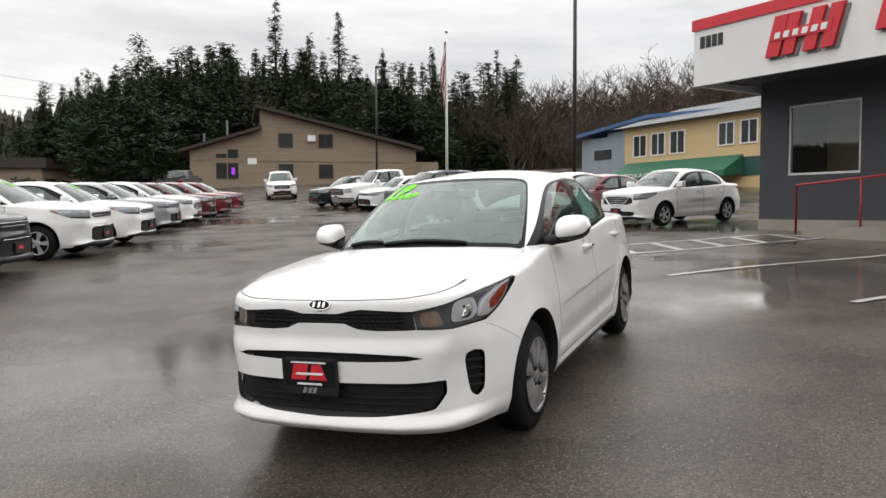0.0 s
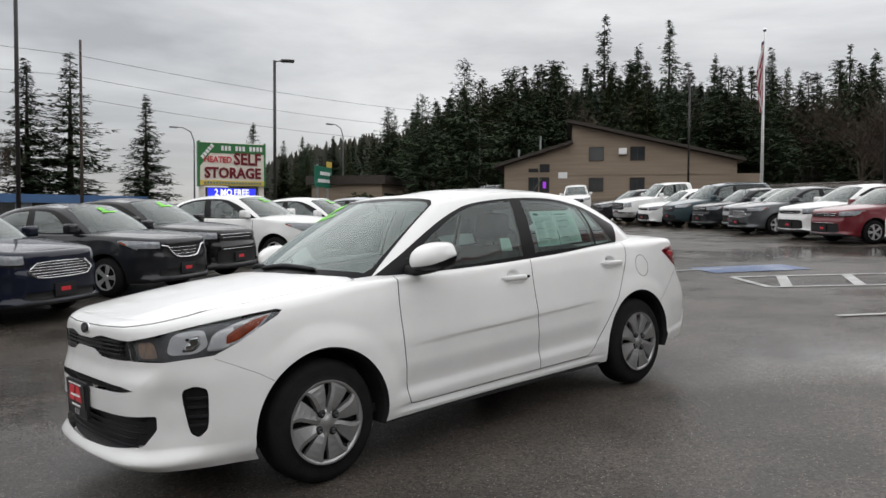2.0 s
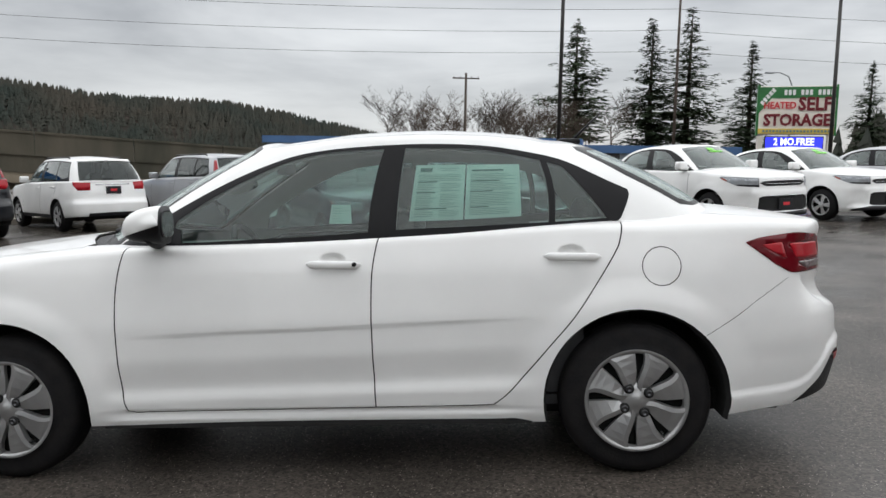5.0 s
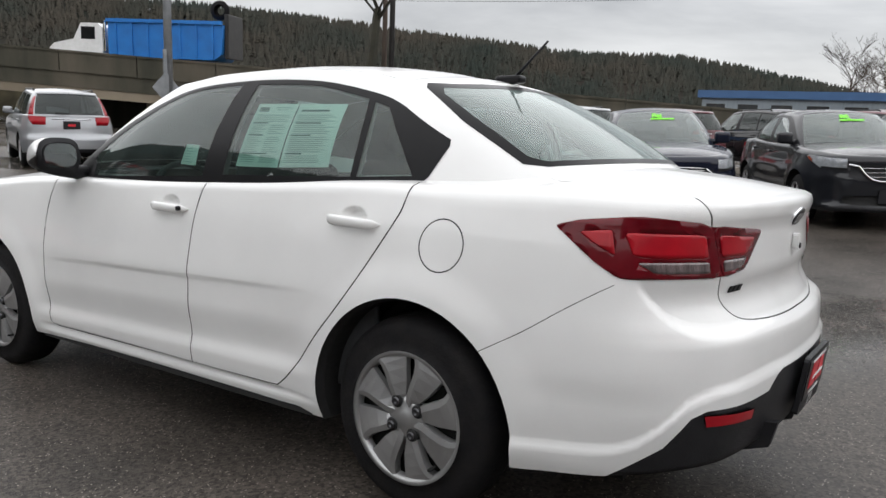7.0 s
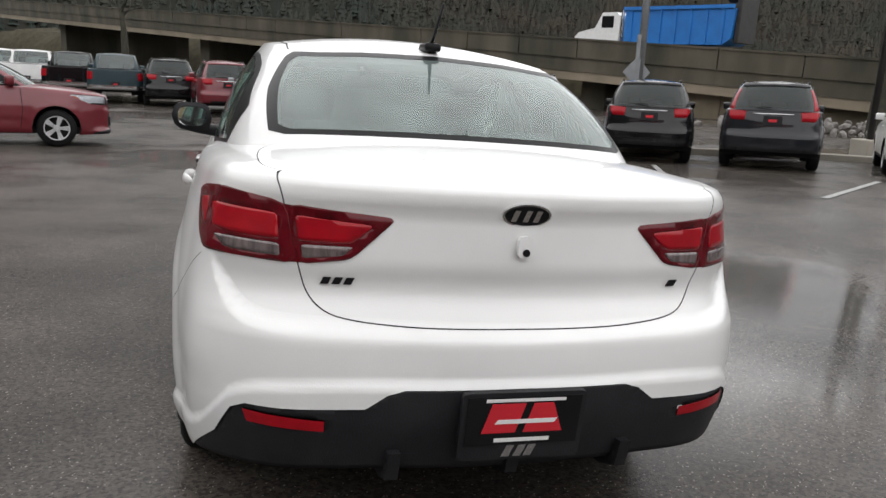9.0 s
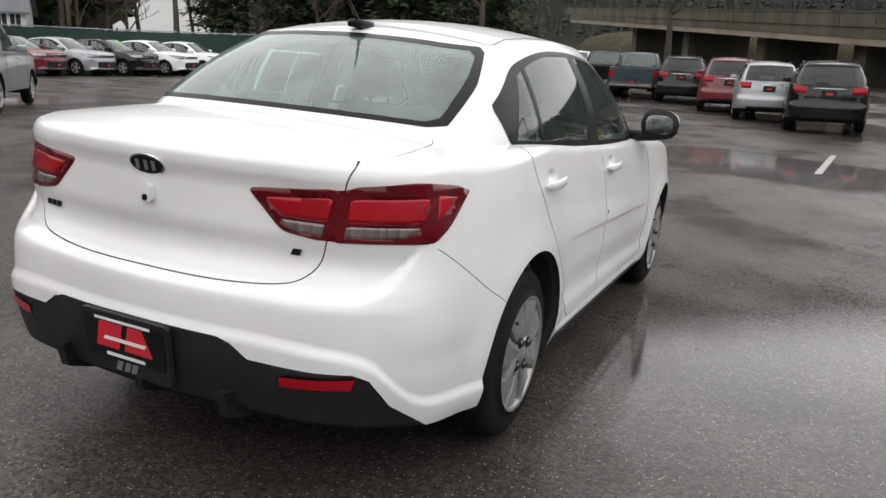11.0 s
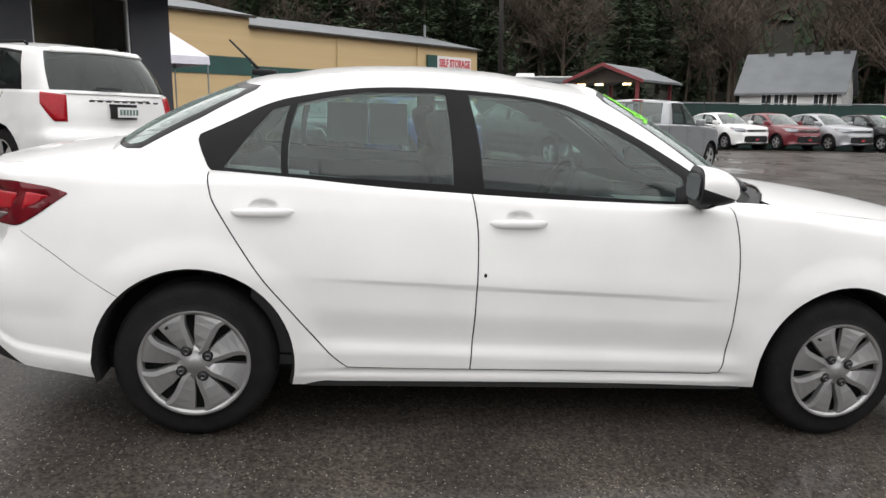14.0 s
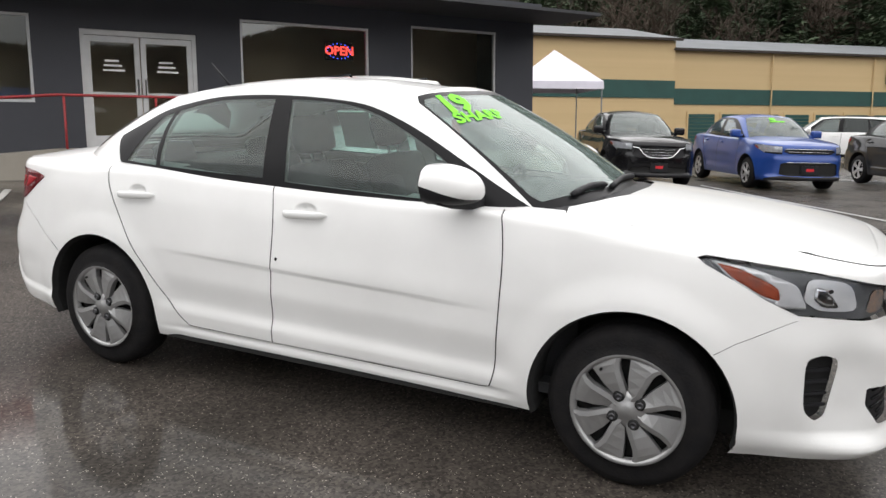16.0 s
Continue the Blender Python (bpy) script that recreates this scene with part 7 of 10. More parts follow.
def window_unit(parent, name, x0, x1, z0, z1, y, frame_mat, pane_mat, mullions=(), fr=0.05, bars=()):
    w = new(name)
    w.parent = parent
    w.matrix_local = pose(x0, y, z0)
    W, H = x1 - x0, z1 - z0
    for nm, a in (("window_frame", (0, W, -0.03, 0.06, 0, fr)), ("window_frame", (0, W, -0.03, 0.06, H - fr, H)), ("window_frame", (0, fr, -0.03, 0.06, fr, H - fr)), ("window_frame", (W - fr, W, -0.03, 0.06, fr, H - fr))):
        part(nm, boxed(*a), frame_mat, w)
    for m in mullions:
        part("mullion", boxed(m - 0.03, m + 0.03, -0.025, 0.05, fr, H - fr), frame_mat, w)
    for b in bars:
        part("mullion", boxed(fr, W - fr, -0.025, 0.05, b - 0.025, b + 0.025), frame_mat, w)
    pn = part("pane", sheet_of_glass(fr, W - fr, 0.01, fr, H - fr), pane_mat, w)
    pn.visible_shadow = False
    return w


def office():
    ob = thing("office_building", OFF, "charcoal dealership office with white and red fascia", "building", kind="structure")
    holes = [(0.56, 2.25, 1.87, 3.45), (3.9, 5.52, 1.85, 3.45), (6.34, 8.48, 1.02, 3.24), (9.38, 12.3, 1.75, 3.62), (13.38, 15.76, 1.75, 3.76)]
    walled("front_wall", -0.16, 16.9, 0.86, 4.3, 0, 0.25, holes, DARKWALL, ob)
    walled("end_wall", 0.25, 12.0, 0.3, 4.3, 0, 0.25, [], DARKWALL, ob).matrix_local = Matrix.Rotation(radians(90), 4, "Z") @ Matrix.Translation((0, -16.9, 0))
    walled("end_wall", 0.25, 12.0, 0.3, 4.3, -0.25, 0, [], DARKWALL, ob).matrix_local = Matrix.Rotation(radians(90), 4, "Z") @ Matrix.Translation((0, 0.16, 0))
    walled("back_wall", -0.16, 16.9, 0.3, 4.3, 12.0, 12.25, [], DARKWALL, ob)
    part("plinth", boxed(-0.17, 16.91, -0.012, 0.25, 0.1, 0.86), CONCRETE, ob, "pale beige concrete plinth")
    part("floor", boxed(-0.1, 16.8, 0.25, 12, 0.9, 1.0), CONCRETE, ob)
    part("roof", boxed(-0.3, 17.0, -0.2, 12.4, 4.3, 4.5), DARKWALL, ob)
    # set close behind the panes and lightened in place of lit rooms
    part("inner_wall", boxed(0.1, 16.7, 2.3, 2.4, 1.0, 4.3), textured("office_inner_paint", (0.62, 0.52, 0.38), (0.52, 0.43, 0.31), 1, (0.7, 0.9)), ob, "tan painted inner wall")
    # overhang and fascia
    part("soffit", boxed(-0.55, 17.6, -1.75, 0.0, 4.05, 4.12), textured("dark_soffit", (0.05, 0.05, 0.055), (0.04, 0.04, 0.045), 2, (0.6, 0.8)), ob)
    fwhite = textured("white_fascia_panel", (0.78, 0.78, 0.77), (0.70, 0.70, 0.69), 0.7, (0.4, 0.55), 0.05, 30)
    part("fascia", boxed(-0.60, 10.5, -1.83, -1.75, 3.90, 5.14), fwhite, ob, "white metal fascia with a red top band")
    part("fascia", boxed(-0.60, -0.52, -1.75, 6.0, 3.90, 5.14), fwhite, ob)
    part("fascia_band", boxed(-0.64, 10.5, -1.87, -1.80, 5.14, 5.38), REDSIGN, ob)
    part("fascia_band", boxed(-0.64, -0.48, -1.80, 6.0, 5.14, 5.38), REDSIGN, ob)
    part("roof_deck", boxed(-0.5, 10.4, -1.75, 6.0, 4.9, 5.0), DARKWALL, ob)
    for k in range(4):
        part("number_bar", boxed(-0.42 + k * 0.16, -0.30 + k * 0.16, -1.85, -1.83, 4.72, 4.98), STEELBLK, ob)
    # the sign: slanted red blocks with grey shadow returns and a pale ribbon
    slant = lambda x, w, z0, z1: [(x, z0), (x + w, z0), (x + w + (z1 - z0) * 0.28, z1), (x + (z1 - z0) * 0.28, z1)]
    mm = Matrix.Translation((0, -1.84, 0)) @ Matrix.Rotation(radians(90), 4, "X")
    for x, w, z0, z1, kind in ((1.30, 0.30, 4.22, 5.02, 0), (1.68, 0.24, 4.22, 4.60, 0), (1.72, 0.26, 4.58, 5.02, 0), (2.12, 0.26, 4.22, 5.02, 0), (2.50, 0.26, 4.22, 5.02, 0), (3.55, 0.22, 4.36, 5.06, 0), (3.86, 0.20, 4.36, 4.70, 0), (3.90, 0.22, 4.70, 5.06, 0), (4.4, 0.16, 4.36, 4.9, 0), (4.75, 0.16, 4.36, 5.0, 0), (5.1, 0.35, 4.36, 4.85, 0), (5.65, 0.3, 4.36, 4.85, 0), (6.15, 0.35, 4.36, 4.85, 0)):
        bm = bmesh.new()
        plate(bm, slant(x, w, z0, z1), 0.10, mm)
        part("sign_shape", bm, REDSIGN, ob, "raised slanted red sign block")
        bm = bmesh.new()
        plate(bm, slant(x + 0.07, w, z0 - 0.05, z1 - 0.05), 0.02, mm)
        part("sign_shadow", bm, textured("grey_sign_return", (0.22, 0.22, 0.23), (0.18, 0.18, 0.19), 4, (0.5, 0.6)), ob)
    bm = bmesh.new()
    plate(bm, slant(1.42, 1.30, 4.52, 4.72), 0.115, mm)
    part("sign_ribbon", bm, REDSIGN, ob)
    for k in range(6):
        bm = bmesh.new()
        plate(bm, slant(1.52 + k * 0.2, 0.12, 4.56, 4.68), 0.13, mm)
        part("sign_bar", bm, WHITEPL, ob)
    return ob


office_building = office()
ALU = textured("white_aluminium", (0.62, 0.62, 0.62), (0.54, 0.54, 0.54), 4, (0.35, 0.5))
for n, (x0, x1, z0, z1) in enumerate(((0.56, 2.25, 1.87, 3.45), (3.9, 5.52, 1.85, 3.45), (9.38, 12.3, 1.75, 3.62), (13.38, 15.76, 1.75, 3.76)), 1):
    w = window_unit(None, "window_%d" % n, x0, x1, z0, z1, 0.06, ALU, ROOMPANE)
    w.matrix_world = OFF @ pose(x0, 0.06, z0)
    tagged(w, "large shop window in a thin white frame", "window", kind="structure")
door = thing("door_1", OFF @ pose(6.34, 0.06, 1.02), "closed glass double door in a white frame", "door", kind="structure")
for a in ((0, 2.14, -0.03, 0.08, 2.12, 2.22), (0, 0.08, -0.03, 0.08, 0, 2.12), (2.06, 2.14, -0.03, 0.08, 0, 2.12)):
    part("door_frame", boxed(*a), ALU, door)
for k, x in enumerate((0.08, 1.08)):
    leaf = new("door_leaf")
    leaf.parent = door
    for a in ((0, 0.98, 0, 0.05, 2.0, 2.11), (0, 0.98, 0, 0.05, 0.0, 0.22), (0, 0.10, 0, 0.05, 0.22, 2.0), (0.88, 0.98, 0, 0.05, 0.22, 2.0), (0.1, 0.88, 0, 0.05, 1.0, 1.05)):
        part("stile", boxed(x + a[0], x + a[1], *a[2:]), ALU, leaf)
    part("pane", sheet_of_glass(x + 0.1, x + 0.88, 0.02, 0.22, 2.0), ROOMPANE, leaf).visible_shadow = False
    bm = bmesh.new()
    hx = x + (0.92 if k == 0 else 0.06)
    tube(bm, [(hx, 0.0, 0.95), (hx, -0.07, 0.95), (hx, -0.07, 1.3), (hx, 0.0, 1.3)], 0.015, 6)
    part("door_handle", bm, CHROME, leaf)
    for r in range(3):
        part("door_note", boxed(x + 0.3 + 0.02 * r, x + 0.7 - 0.05 * r, 0.012, 0.018, 1.45 + 0.09 * r, 1.49 + 0.09 * r), WHITEPL, leaf)
# lit sign in the window
neon = thing("open_sign", OFF @ pose(11.7, 0.30, 3.12), "small red and blue lit window sign reading open", "sign")
part("sign_panel", boxed(-0.34, 0.34, 0.0, 0.03, -0.2, 0.2, 0.01), VOID, neon)
lettering("sign_word", "OPEN", 0.27, Matrix.Translation((0, -0.012, 0)) @ Matrix.Rotation(radians(90), 4, "X"), glow("red_neon", (1.0, 0.08, 0.06), 1.6), neon, 0.008, 0.006)
for k in range(18):
    a = 2 * math.pi * k / 18
    part("blue_led", boxed(0.28 * math.cos(a) - 0.012, 0.28 * math.cos(a) + 0.012, -0.014, 0.0, 0.165 * math.sin(a) - 0.010, 0.165 * math.sin(a) + 0.010), MATS.get("blue_led") or glow("blue_led", (0.05, 0.10, 1.0), 2.0), neon)
# ramp with its red handrail
ramp = thing("entrance_ramp", OFF, "concrete entrance ramp along the office front", "ramp", kind="structure")
bm = bmesh.new()
for a, b, za, zb in ((1.9, 5.8, 0.66, 1.0), (5.8, 9.0, 1.0, 1.0)):
    vs = [bm.verts.new(p) for p in ((a, -1.5, 0.1), (b, -1.5, 0.1), (b, -0.02, 0.1), (a, -0.02, 0.1), (a, -1.5, za), (b, -1.5, zb), (b, -0.02, zb), (a, -0.02, za))]
    for q in ((0, 1, 5, 4), (1, 2, 6, 5), (2, 3, 7, 6), (3, 0, 4, 7), (4, 5, 6, 7), (3, 2, 1, 0)):
        bm.faces.new([vs[i] for i in q])
part("slab", bm, CONCRETE, ramp)
rail = thing("handrail", OFF, "red painted steel tube handrail of the ramp", "handrail", kind="structure")
bm = bmesh.new()
tube(bm, [(1.75, -1.45, 0.6), (1.75, -1.45, 1.60), (5.8, -1.45, 1.92), (9.0, -1.45, 1.92), (9.0, -1.45, 1.0)], 0.026, 8)
part("top_rail", bm, REDRAIL, rail, "", True)
for x, z in ((3.1, 1.7), (4.5, 1.81), (5.9, 1.92), (7.4, 1.92)):
    bm = bmesh.new()
    tube(bm, [(x, -1.45, 0.6), (x, -1.45, z)], 0.022, 6)
    part("post", bm, REDRAIL, rail, "", True)

# ---- more parked vehicles, group by group ----
SUVN, SEDN, PICN = "sport_utility_vehicle", "sedan_car", "pickup_truck"
for kind, x, y, hd, col, lab, sc in (
        ("crossover", 16.3, -7.3, -20, "silver", "silver sport utility vehicle, rear towards the aisle", 1.07), ("suv", 12.0, -8.6, -30, "black", "black compact sport utility vehicle with red tail lights", 1.02),
        ("crossover", 10.4, -10.65, -38, "charcoal", "dark grey sport utility vehicle with tall red tail lights", 1.04), ("suv", 8.7, -13.1, -41, "white", "white compact sport utility vehicle seen from behind", 0.95),
        ("crossover", 6.6, -15.2, -39, "silver", "silver sport utility vehicle with high red tail lights", 0.99), ("suv", 4.9, -17.6, -40, "maroon", "dark red sport utility vehicle seen from behind", 0.98),
        ("suv", 2.8, -19.6, -42, "black", "black sport utility vehicle with paper in its window", 1.0), ("suv", 0.6, -21.8, -44, "maroon", "dark red minivan seen from behind", 1.02),
        ("crossover", 18.7, -5.2, -14, "grey", "dark grey crossover, rear towards the aisle", 1.0), ("suv", 19.3, -2.0, 2, "black", "black minivan, rear towards the aisle", 1.04),
        ("suv", 22.0, -0.4, 6, "silver", "silver crossover parked beside a black van", 1.0)):
    park(kind, x, y, hd, col, lab, sc, SUVN, "vehicles backed towards the aisle")
for x, y, col, lab, kind in ((24.8, 0.9, "red", "red minivan, rear towards the aisle", "suv"), (28.3, 2.9, "black", "black large sport utility vehicle", "suv"), (30.2, 5.0, "teal", "dark teal pickup with a cab", "pickup"),
                             (32.0, 6.9, "black", "black pickup with open bed", "pickup"), (33.8, 8.8, "white", "white pickup with a canopy", "pickup"), (35.5, 10.6, "white", "white pickup, tailgate up", "pickup"),
                             (37.2, 12.4, "silver", "silver pickup, tailgate up", "pickup"), (38.9, 14.1, "white", "white pickup truck, wet", "pickup")):
    park(kind, x, y, 6, col, lab, 1.05, PICN if kind == "pickup" else SUVN, "trucks in the far row")
park("sedan", 11.9, 5.2, 283, "red", "metallic red sedan with bright alloy wheels", 1.09, SEDN, "cars across the aisle")
park("sedan", 18.2, 14.6, 212, "grey", "dark grey sedan beside the green fence", 1.08, SEDN, "cars across the aisle")
cx, cy = by_wheel(-1.95, 12.0, -63, "sedan", 1.04, True, -1)
park("sedan_vee", cx, cy, -63, "black", "black sedan with silver mirrors and deep grille", 1.04, SEDN, "cars beside the office end")
cx, cy = by_wheel(0.65, 13.2, -63, "sedan", 1.04, True, -1)
park("sedan", cx, cy, -63, "blue", "bright blue sedan with green painted price", 1.04, SEDN, "cars beside the office end", 2)
cx, cy = by_wheel(4.05, 13.9, -63, "sedan", 1.07, True, -1)
park("sedan", cx, cy, -63, "charcoal", "charcoal two-door coupe with green painted price", 1.07, SEDN, "cars beside the office end", 3)
park("suv", 2.4, 26.5, 175, "white", "white boxy van with dark windows", 1.0, SUVN, "cars beside the office end")
cx, cy = by_wheel(5.55, 11.6, 43, "pickup", 0.94, False, -1)
bed_truck = park("pickup", cx, cy, 43, "silver", "silver extended-cab pickup with poles standing in its bed", 0.94, PICN, "cars beside the office end")
for k, (bx, by) in enumerate(((-1.3, 0.55), (-1.3, 0.1), (-1.3, -0.35), (-2.2, 0.5), (-2.2, 0.0))):
    bm = bmesh.new()
    tube(bm, [(bx, by, 0.8), (bx, by, 1.62)], 0.013, 6)
    box(bm, bx - 0.04, bx + 0.04, by - 0.06, by + 0.06, 1.18, 1.27, 0.015)
    part("bed_post", bm, textured("ochre_wood", (0.26, 0.18, 0.09), (0.18, 0.13, 0.07), 5, (0.6, 0.8)) if k == 0 else MATS["ochre_wood"], bed_truck)
part("tailgate_handle", boxed(-2.742, -2.715, -0.09, 0.09, 1.055, 1.105, 0.008), STEELBLK, bed_truck, "black tailgate handle")
part("tailgate_badge", boxed(-2.736, -2.715, -0.085, 0.085, 0.865, 0.925, 0.006), STEELBLK, bed_truck, "dark oval badge")
part("paper_plate", boxed(-2.734, -2.715, 0.46, 0.76, 0.94, 1.08, 0.004), STEELBLK, bed_truck, "dark framed paper plate")
part("paper_plate", boxed(-2.738, -2.73, 0.48, 0.74, 0.96, 1.06), SILVERTXT, bed_truck, "pale paper plate")
part("step_pad", boxed(-2.840, -2.70, -0.82, 0.82, 0.600, 0.645, 0.012), STEELBLK, bed_truck, "black rubber step pad on the bumper")
part("high_brake_light", boxed(-0.80, -0.70, -0.13, 0.13, 1.672, 1.702, 0.006), REDLENS, bed_truck, "red brake light over the rear window")
tall_wagon = park("three_row", -5.45, 8.25, 140, "white", "white three-row sport utility vehicle, rear towards the lot", 1.13, SUVN, "cars beside the office end")
for k in range(9):
    y = -0.40 + k * 0.1
    part("tailgate_mark", boxed(-2.262, -2.255, y - 0.03, y + 0.03, 1.015, 1.035), STEELBLK, tall_wagon)
part("plate_bar", boxed(-2.335, -2.330, -0.14, 0.14, 0.86, 0.97), WHITEPL, tall_wagon, "white number plate, writing as bars")
for k in range(6):
    part("plate_bar", boxed(-2.339, -2.334, -0.11 + k * 0.04, -0.085 + k * 0.04, 0.885, 0.945), INK, tall_wagon)
rng = random.Random(5)
for k, (x, y, col, lab, kind) in enumerate(((-21.9, -9.6, "silver", "pale silver sedan in the long far row", "sedan"), (-22.9, -11.4, "charcoal", "charcoal sedan in the long far row, wet", "sedan"), (-23.8, -13.2, "teal", "dark teal crossover in the long far row", "suv"),
                                            (-24.6, -15.0, "white", "white sedan in the long far row", "sedan"), (-25.5, -16.9, "white", "white full-size pickup in the long far row", "pickup"), (-26.6, -19.0, "charcoal", "dark grey sedan at the end of a row", "sedan"))):
    reach = 2.5 if kind == "pickup" else 2.15
    park(kind, x - reach * 0.857, y + reach * 0.515, -31, col, lab, 1.02, {"sedan": SEDN, "suv": SUVN, "pickup": PICN}[kind], "long far row")
park("suv", -34.4, -26.5, 38, "white", "white crossover parked before the brown building", 1.0, SUVN, "cars at the brown building")
park("pickup", -40.2, -39.8, 205, "grey", "grey pickup beside dark trees", 1.05, PICN, "cars at the brown building")
for k, (x, y) in enumerate(((13.2, 27.8), (15.2, 27.4), (17.2, 27.0), (19.2, 26.6), (21.3, 26.3), (23.4, 26.0), (25.5, 25.7))):
    park("sedan", x, y, -80, ("black", "white", "red", "silver", "black", "white", "white")[k], "%s sedan in the row before the fence" % ("black", "white", "red", "silver", "dark", "white", "pale")[k], 1.04, SEDN, "row before the fence", k % 3 == 1 and 1)


# ---- the overpass with its barrier, wall and dump truck ----
OVER = Matrix(((0.85, -0.53, 0, 19.0), (0.53, 0.85, 0, -28.4), (0, 0, 1, 0), (0, 0, 0, 1)))  # x along, +y towards the lot


def overpass():
    ob = thing("overpass", OVER, "weathered concrete highway overpass with stained barrier", "overpass", kind="structure")
    top = lambda k: 2.25 + 0.048 * (k + 30) - 1.44
    girder = textured("tan_girder_concrete", (0.27, 0.225, 0.165), (0.17, 0.14, 0.10), 0.4, (0.75, 0.95), 0.3, 18, stretch=(1, 1, 0.4))
    stain = textured("stained_concrete", (0.105, 0.090, 0.066), (0.036, 0.036, 0.024), 0.55, (0.75, 0.95), 0.4, 18, stretch=(1, 1, 0.3))
    pale = textured("pale_retaining_wall", (0.26, 0.215, 0.15), (0.12, 0.10, 0.07), 0.5, (0.75, 0.95), 0.4, 18, stretch=(1, 1, 0.3))

    def beam(name, k0, k1, y0, y1, dz0, dz1, mat, n=1):
        bm = bmesh.new()
        a, b = 2.3 + 0.0487 * k0, 2.3 + 0.0487 * k1
        vs = [bm.verts.new(p) for p in ((k0, y0, a + dz0), (k1, y0, b + dz0), (k1, y1, b + dz0), (k0, y1, a + dz0), (k0, y0, a + dz1), (k1, y0, b + dz1), (k1, y1, b + dz1), (k0, y1, a + dz1))]
        for q in ((0, 1, 5, 4), (1, 2, 6, 5), (2, 3, 7, 6), (3, 0, 4, 7), (4, 5, 6, 7), (3, 2, 1, 0)):
            bm.faces.new([vs[i] for i in q])
        return part(name, bm, mat, ob)

    for k in range(-12, 30):
        beam("barrier_panel", k * 4 + 0.03, k * 4 + 3.97, -0.3, 0.0, -0.95, 0.0, stain)
        beam("barrier_cap", k * 4 + 0.02, k * 4 + 3.98, -0.34, 0.05, 0.0, 0.10, stain)
    beam("deck", -48, 118, -12, -0.08, -1.7, -0.95, stain)
    beam("edge_beam", -48, 118, -0.8, -0.12, -2.15, -0.96, girder)
    beam("far_barrier", -48, 118, -12.3, -12, -0.95, 0.0, stain)
    for k in range(-12, 4):
        bm = boxed(k * 4 + 0.02, k * 4 + 3.98, -1.3, -0.9, -1.5, 2.3 + 0.0487 * k * 4 - 1.6)
        part("retaining_wall_panel", bm, pale, ob)
    for k in (20, 34, 48, 62, 78, 94):
        part("pier", boxed(k - 0.8, k + 0.8, -9, -2.0, -2.5, 2.3 + 0.0487 * k - 1.6, 0.1), stain, ob)
    return ob


overpass()
# a dark bank added beyond the highway, for the darkness under the deck
bm = bmesh.new()
bank = []
rng = random.Random(31)
for k in range(0, 72):
    x = 10 + k * 2.2
    tall = 2.6 + 0.5 * math.sin(k * 0.7) + rng.uniform(-0.3, 0.3) + 0.018 * x
    bank.append([bm.verts.new(OVER @ Vector((x, y + rng.uniform(-0.3, 0.3), z))) for y, z in ((-13.5, -2.0), (-15.5, 0.2 + 0.4 * tall), (-18.5, tall * 0.9), (-24, tall), (-30, -2.0))])
for r, q in zip(bank, bank[1:]):
    for j in range(4):
        bm.faces.new((r[j], r[j + 1], q[j + 1], q[j]))
tagged(link("bank", bm, textured("dark_brushy_bank", (0.030, 0.027, 0.018), (0.058, 0.050, 0.030), 1.2, (0.85, 0.95), 0.6, 6, ior=1.2)), "dark bank added to fill the bright gap under the overpass", "bank", kind="structure")
park("suv", 40.5, -13.0, 20, "white", "white car half hidden behind rubble", 1.0, SUVN, "cars under the overpass")
rub = bmesh.new()
rng = random.Random(9)
for k in range(420):
    u, v = rng.uniform(-16, 10), rng.uniform(1.5, 6.5)
    p = OVER @ Vector((u, v, 0))
    r = rng.uniform(0.10, 0.30)
    vs = bmesh.ops.create_icosphere(rub, subdivisions=1, radius=r)["verts"]
    bmesh.ops.transform(rub, matrix=Matrix.Translation((p.x, p.y, height(p.x, p.y) + 0.10 + 0.05 * (6.5 - v))) @ Euler((rng.random() * 3, rng.random() * 3, rng.random() * 3)).to_matrix().to_4x4() @ Matrix.Diagonal((1, rng.uniform(0.6, 1), rng.uniform(0.45, 0.8), 1)), verts=vs)
tagged(link("rubble", rub, textured("grey_rubble_stone", (0.30, 0.28, 0.26), (0.15, 0.14, 0.13), 2, (0.7, 0.9), 0.3, 20, rand=0.2), None, "", False), "bank of broken grey stones below the overpass", "rubble", kind="stuff")
kb = [(13.3, -7.2), (12.6, -10.6), (11.3, -13.4), (8.2, -16.0), (4.0, -17.9), (-1.5, -19.6)]
bm = bmesh.new()
prev = None
for i, (x, y) in enumerate(dense(kb, 5)):
    d = Vector((1, 0.1)).normalized() if i == 0 else (Vector((x, y)) - last).normalized()
    nrm = Vector((-d.y, d.x))
    z = height(x, y)
    sec = [bm.verts.new((x + nrm.x * o, y + nrm.y * o, z + h)) for o, h in ((-0.09, -0.05), (-0.09, 0.13), (-0.07, 0.15), (0.09, 0.15), (0.09, -0.05))]
    if prev:
        for a in range(4):
            bm.faces.new((prev[a], prev[a + 1], sec[a + 1], sec[a]))
    prev, last = sec, Vector((x, y))
tagged(link("kerb", bm, CONCRETE, None, "", False), "grey concrete kerb before the rubble bank", "kerb", kind="structure")


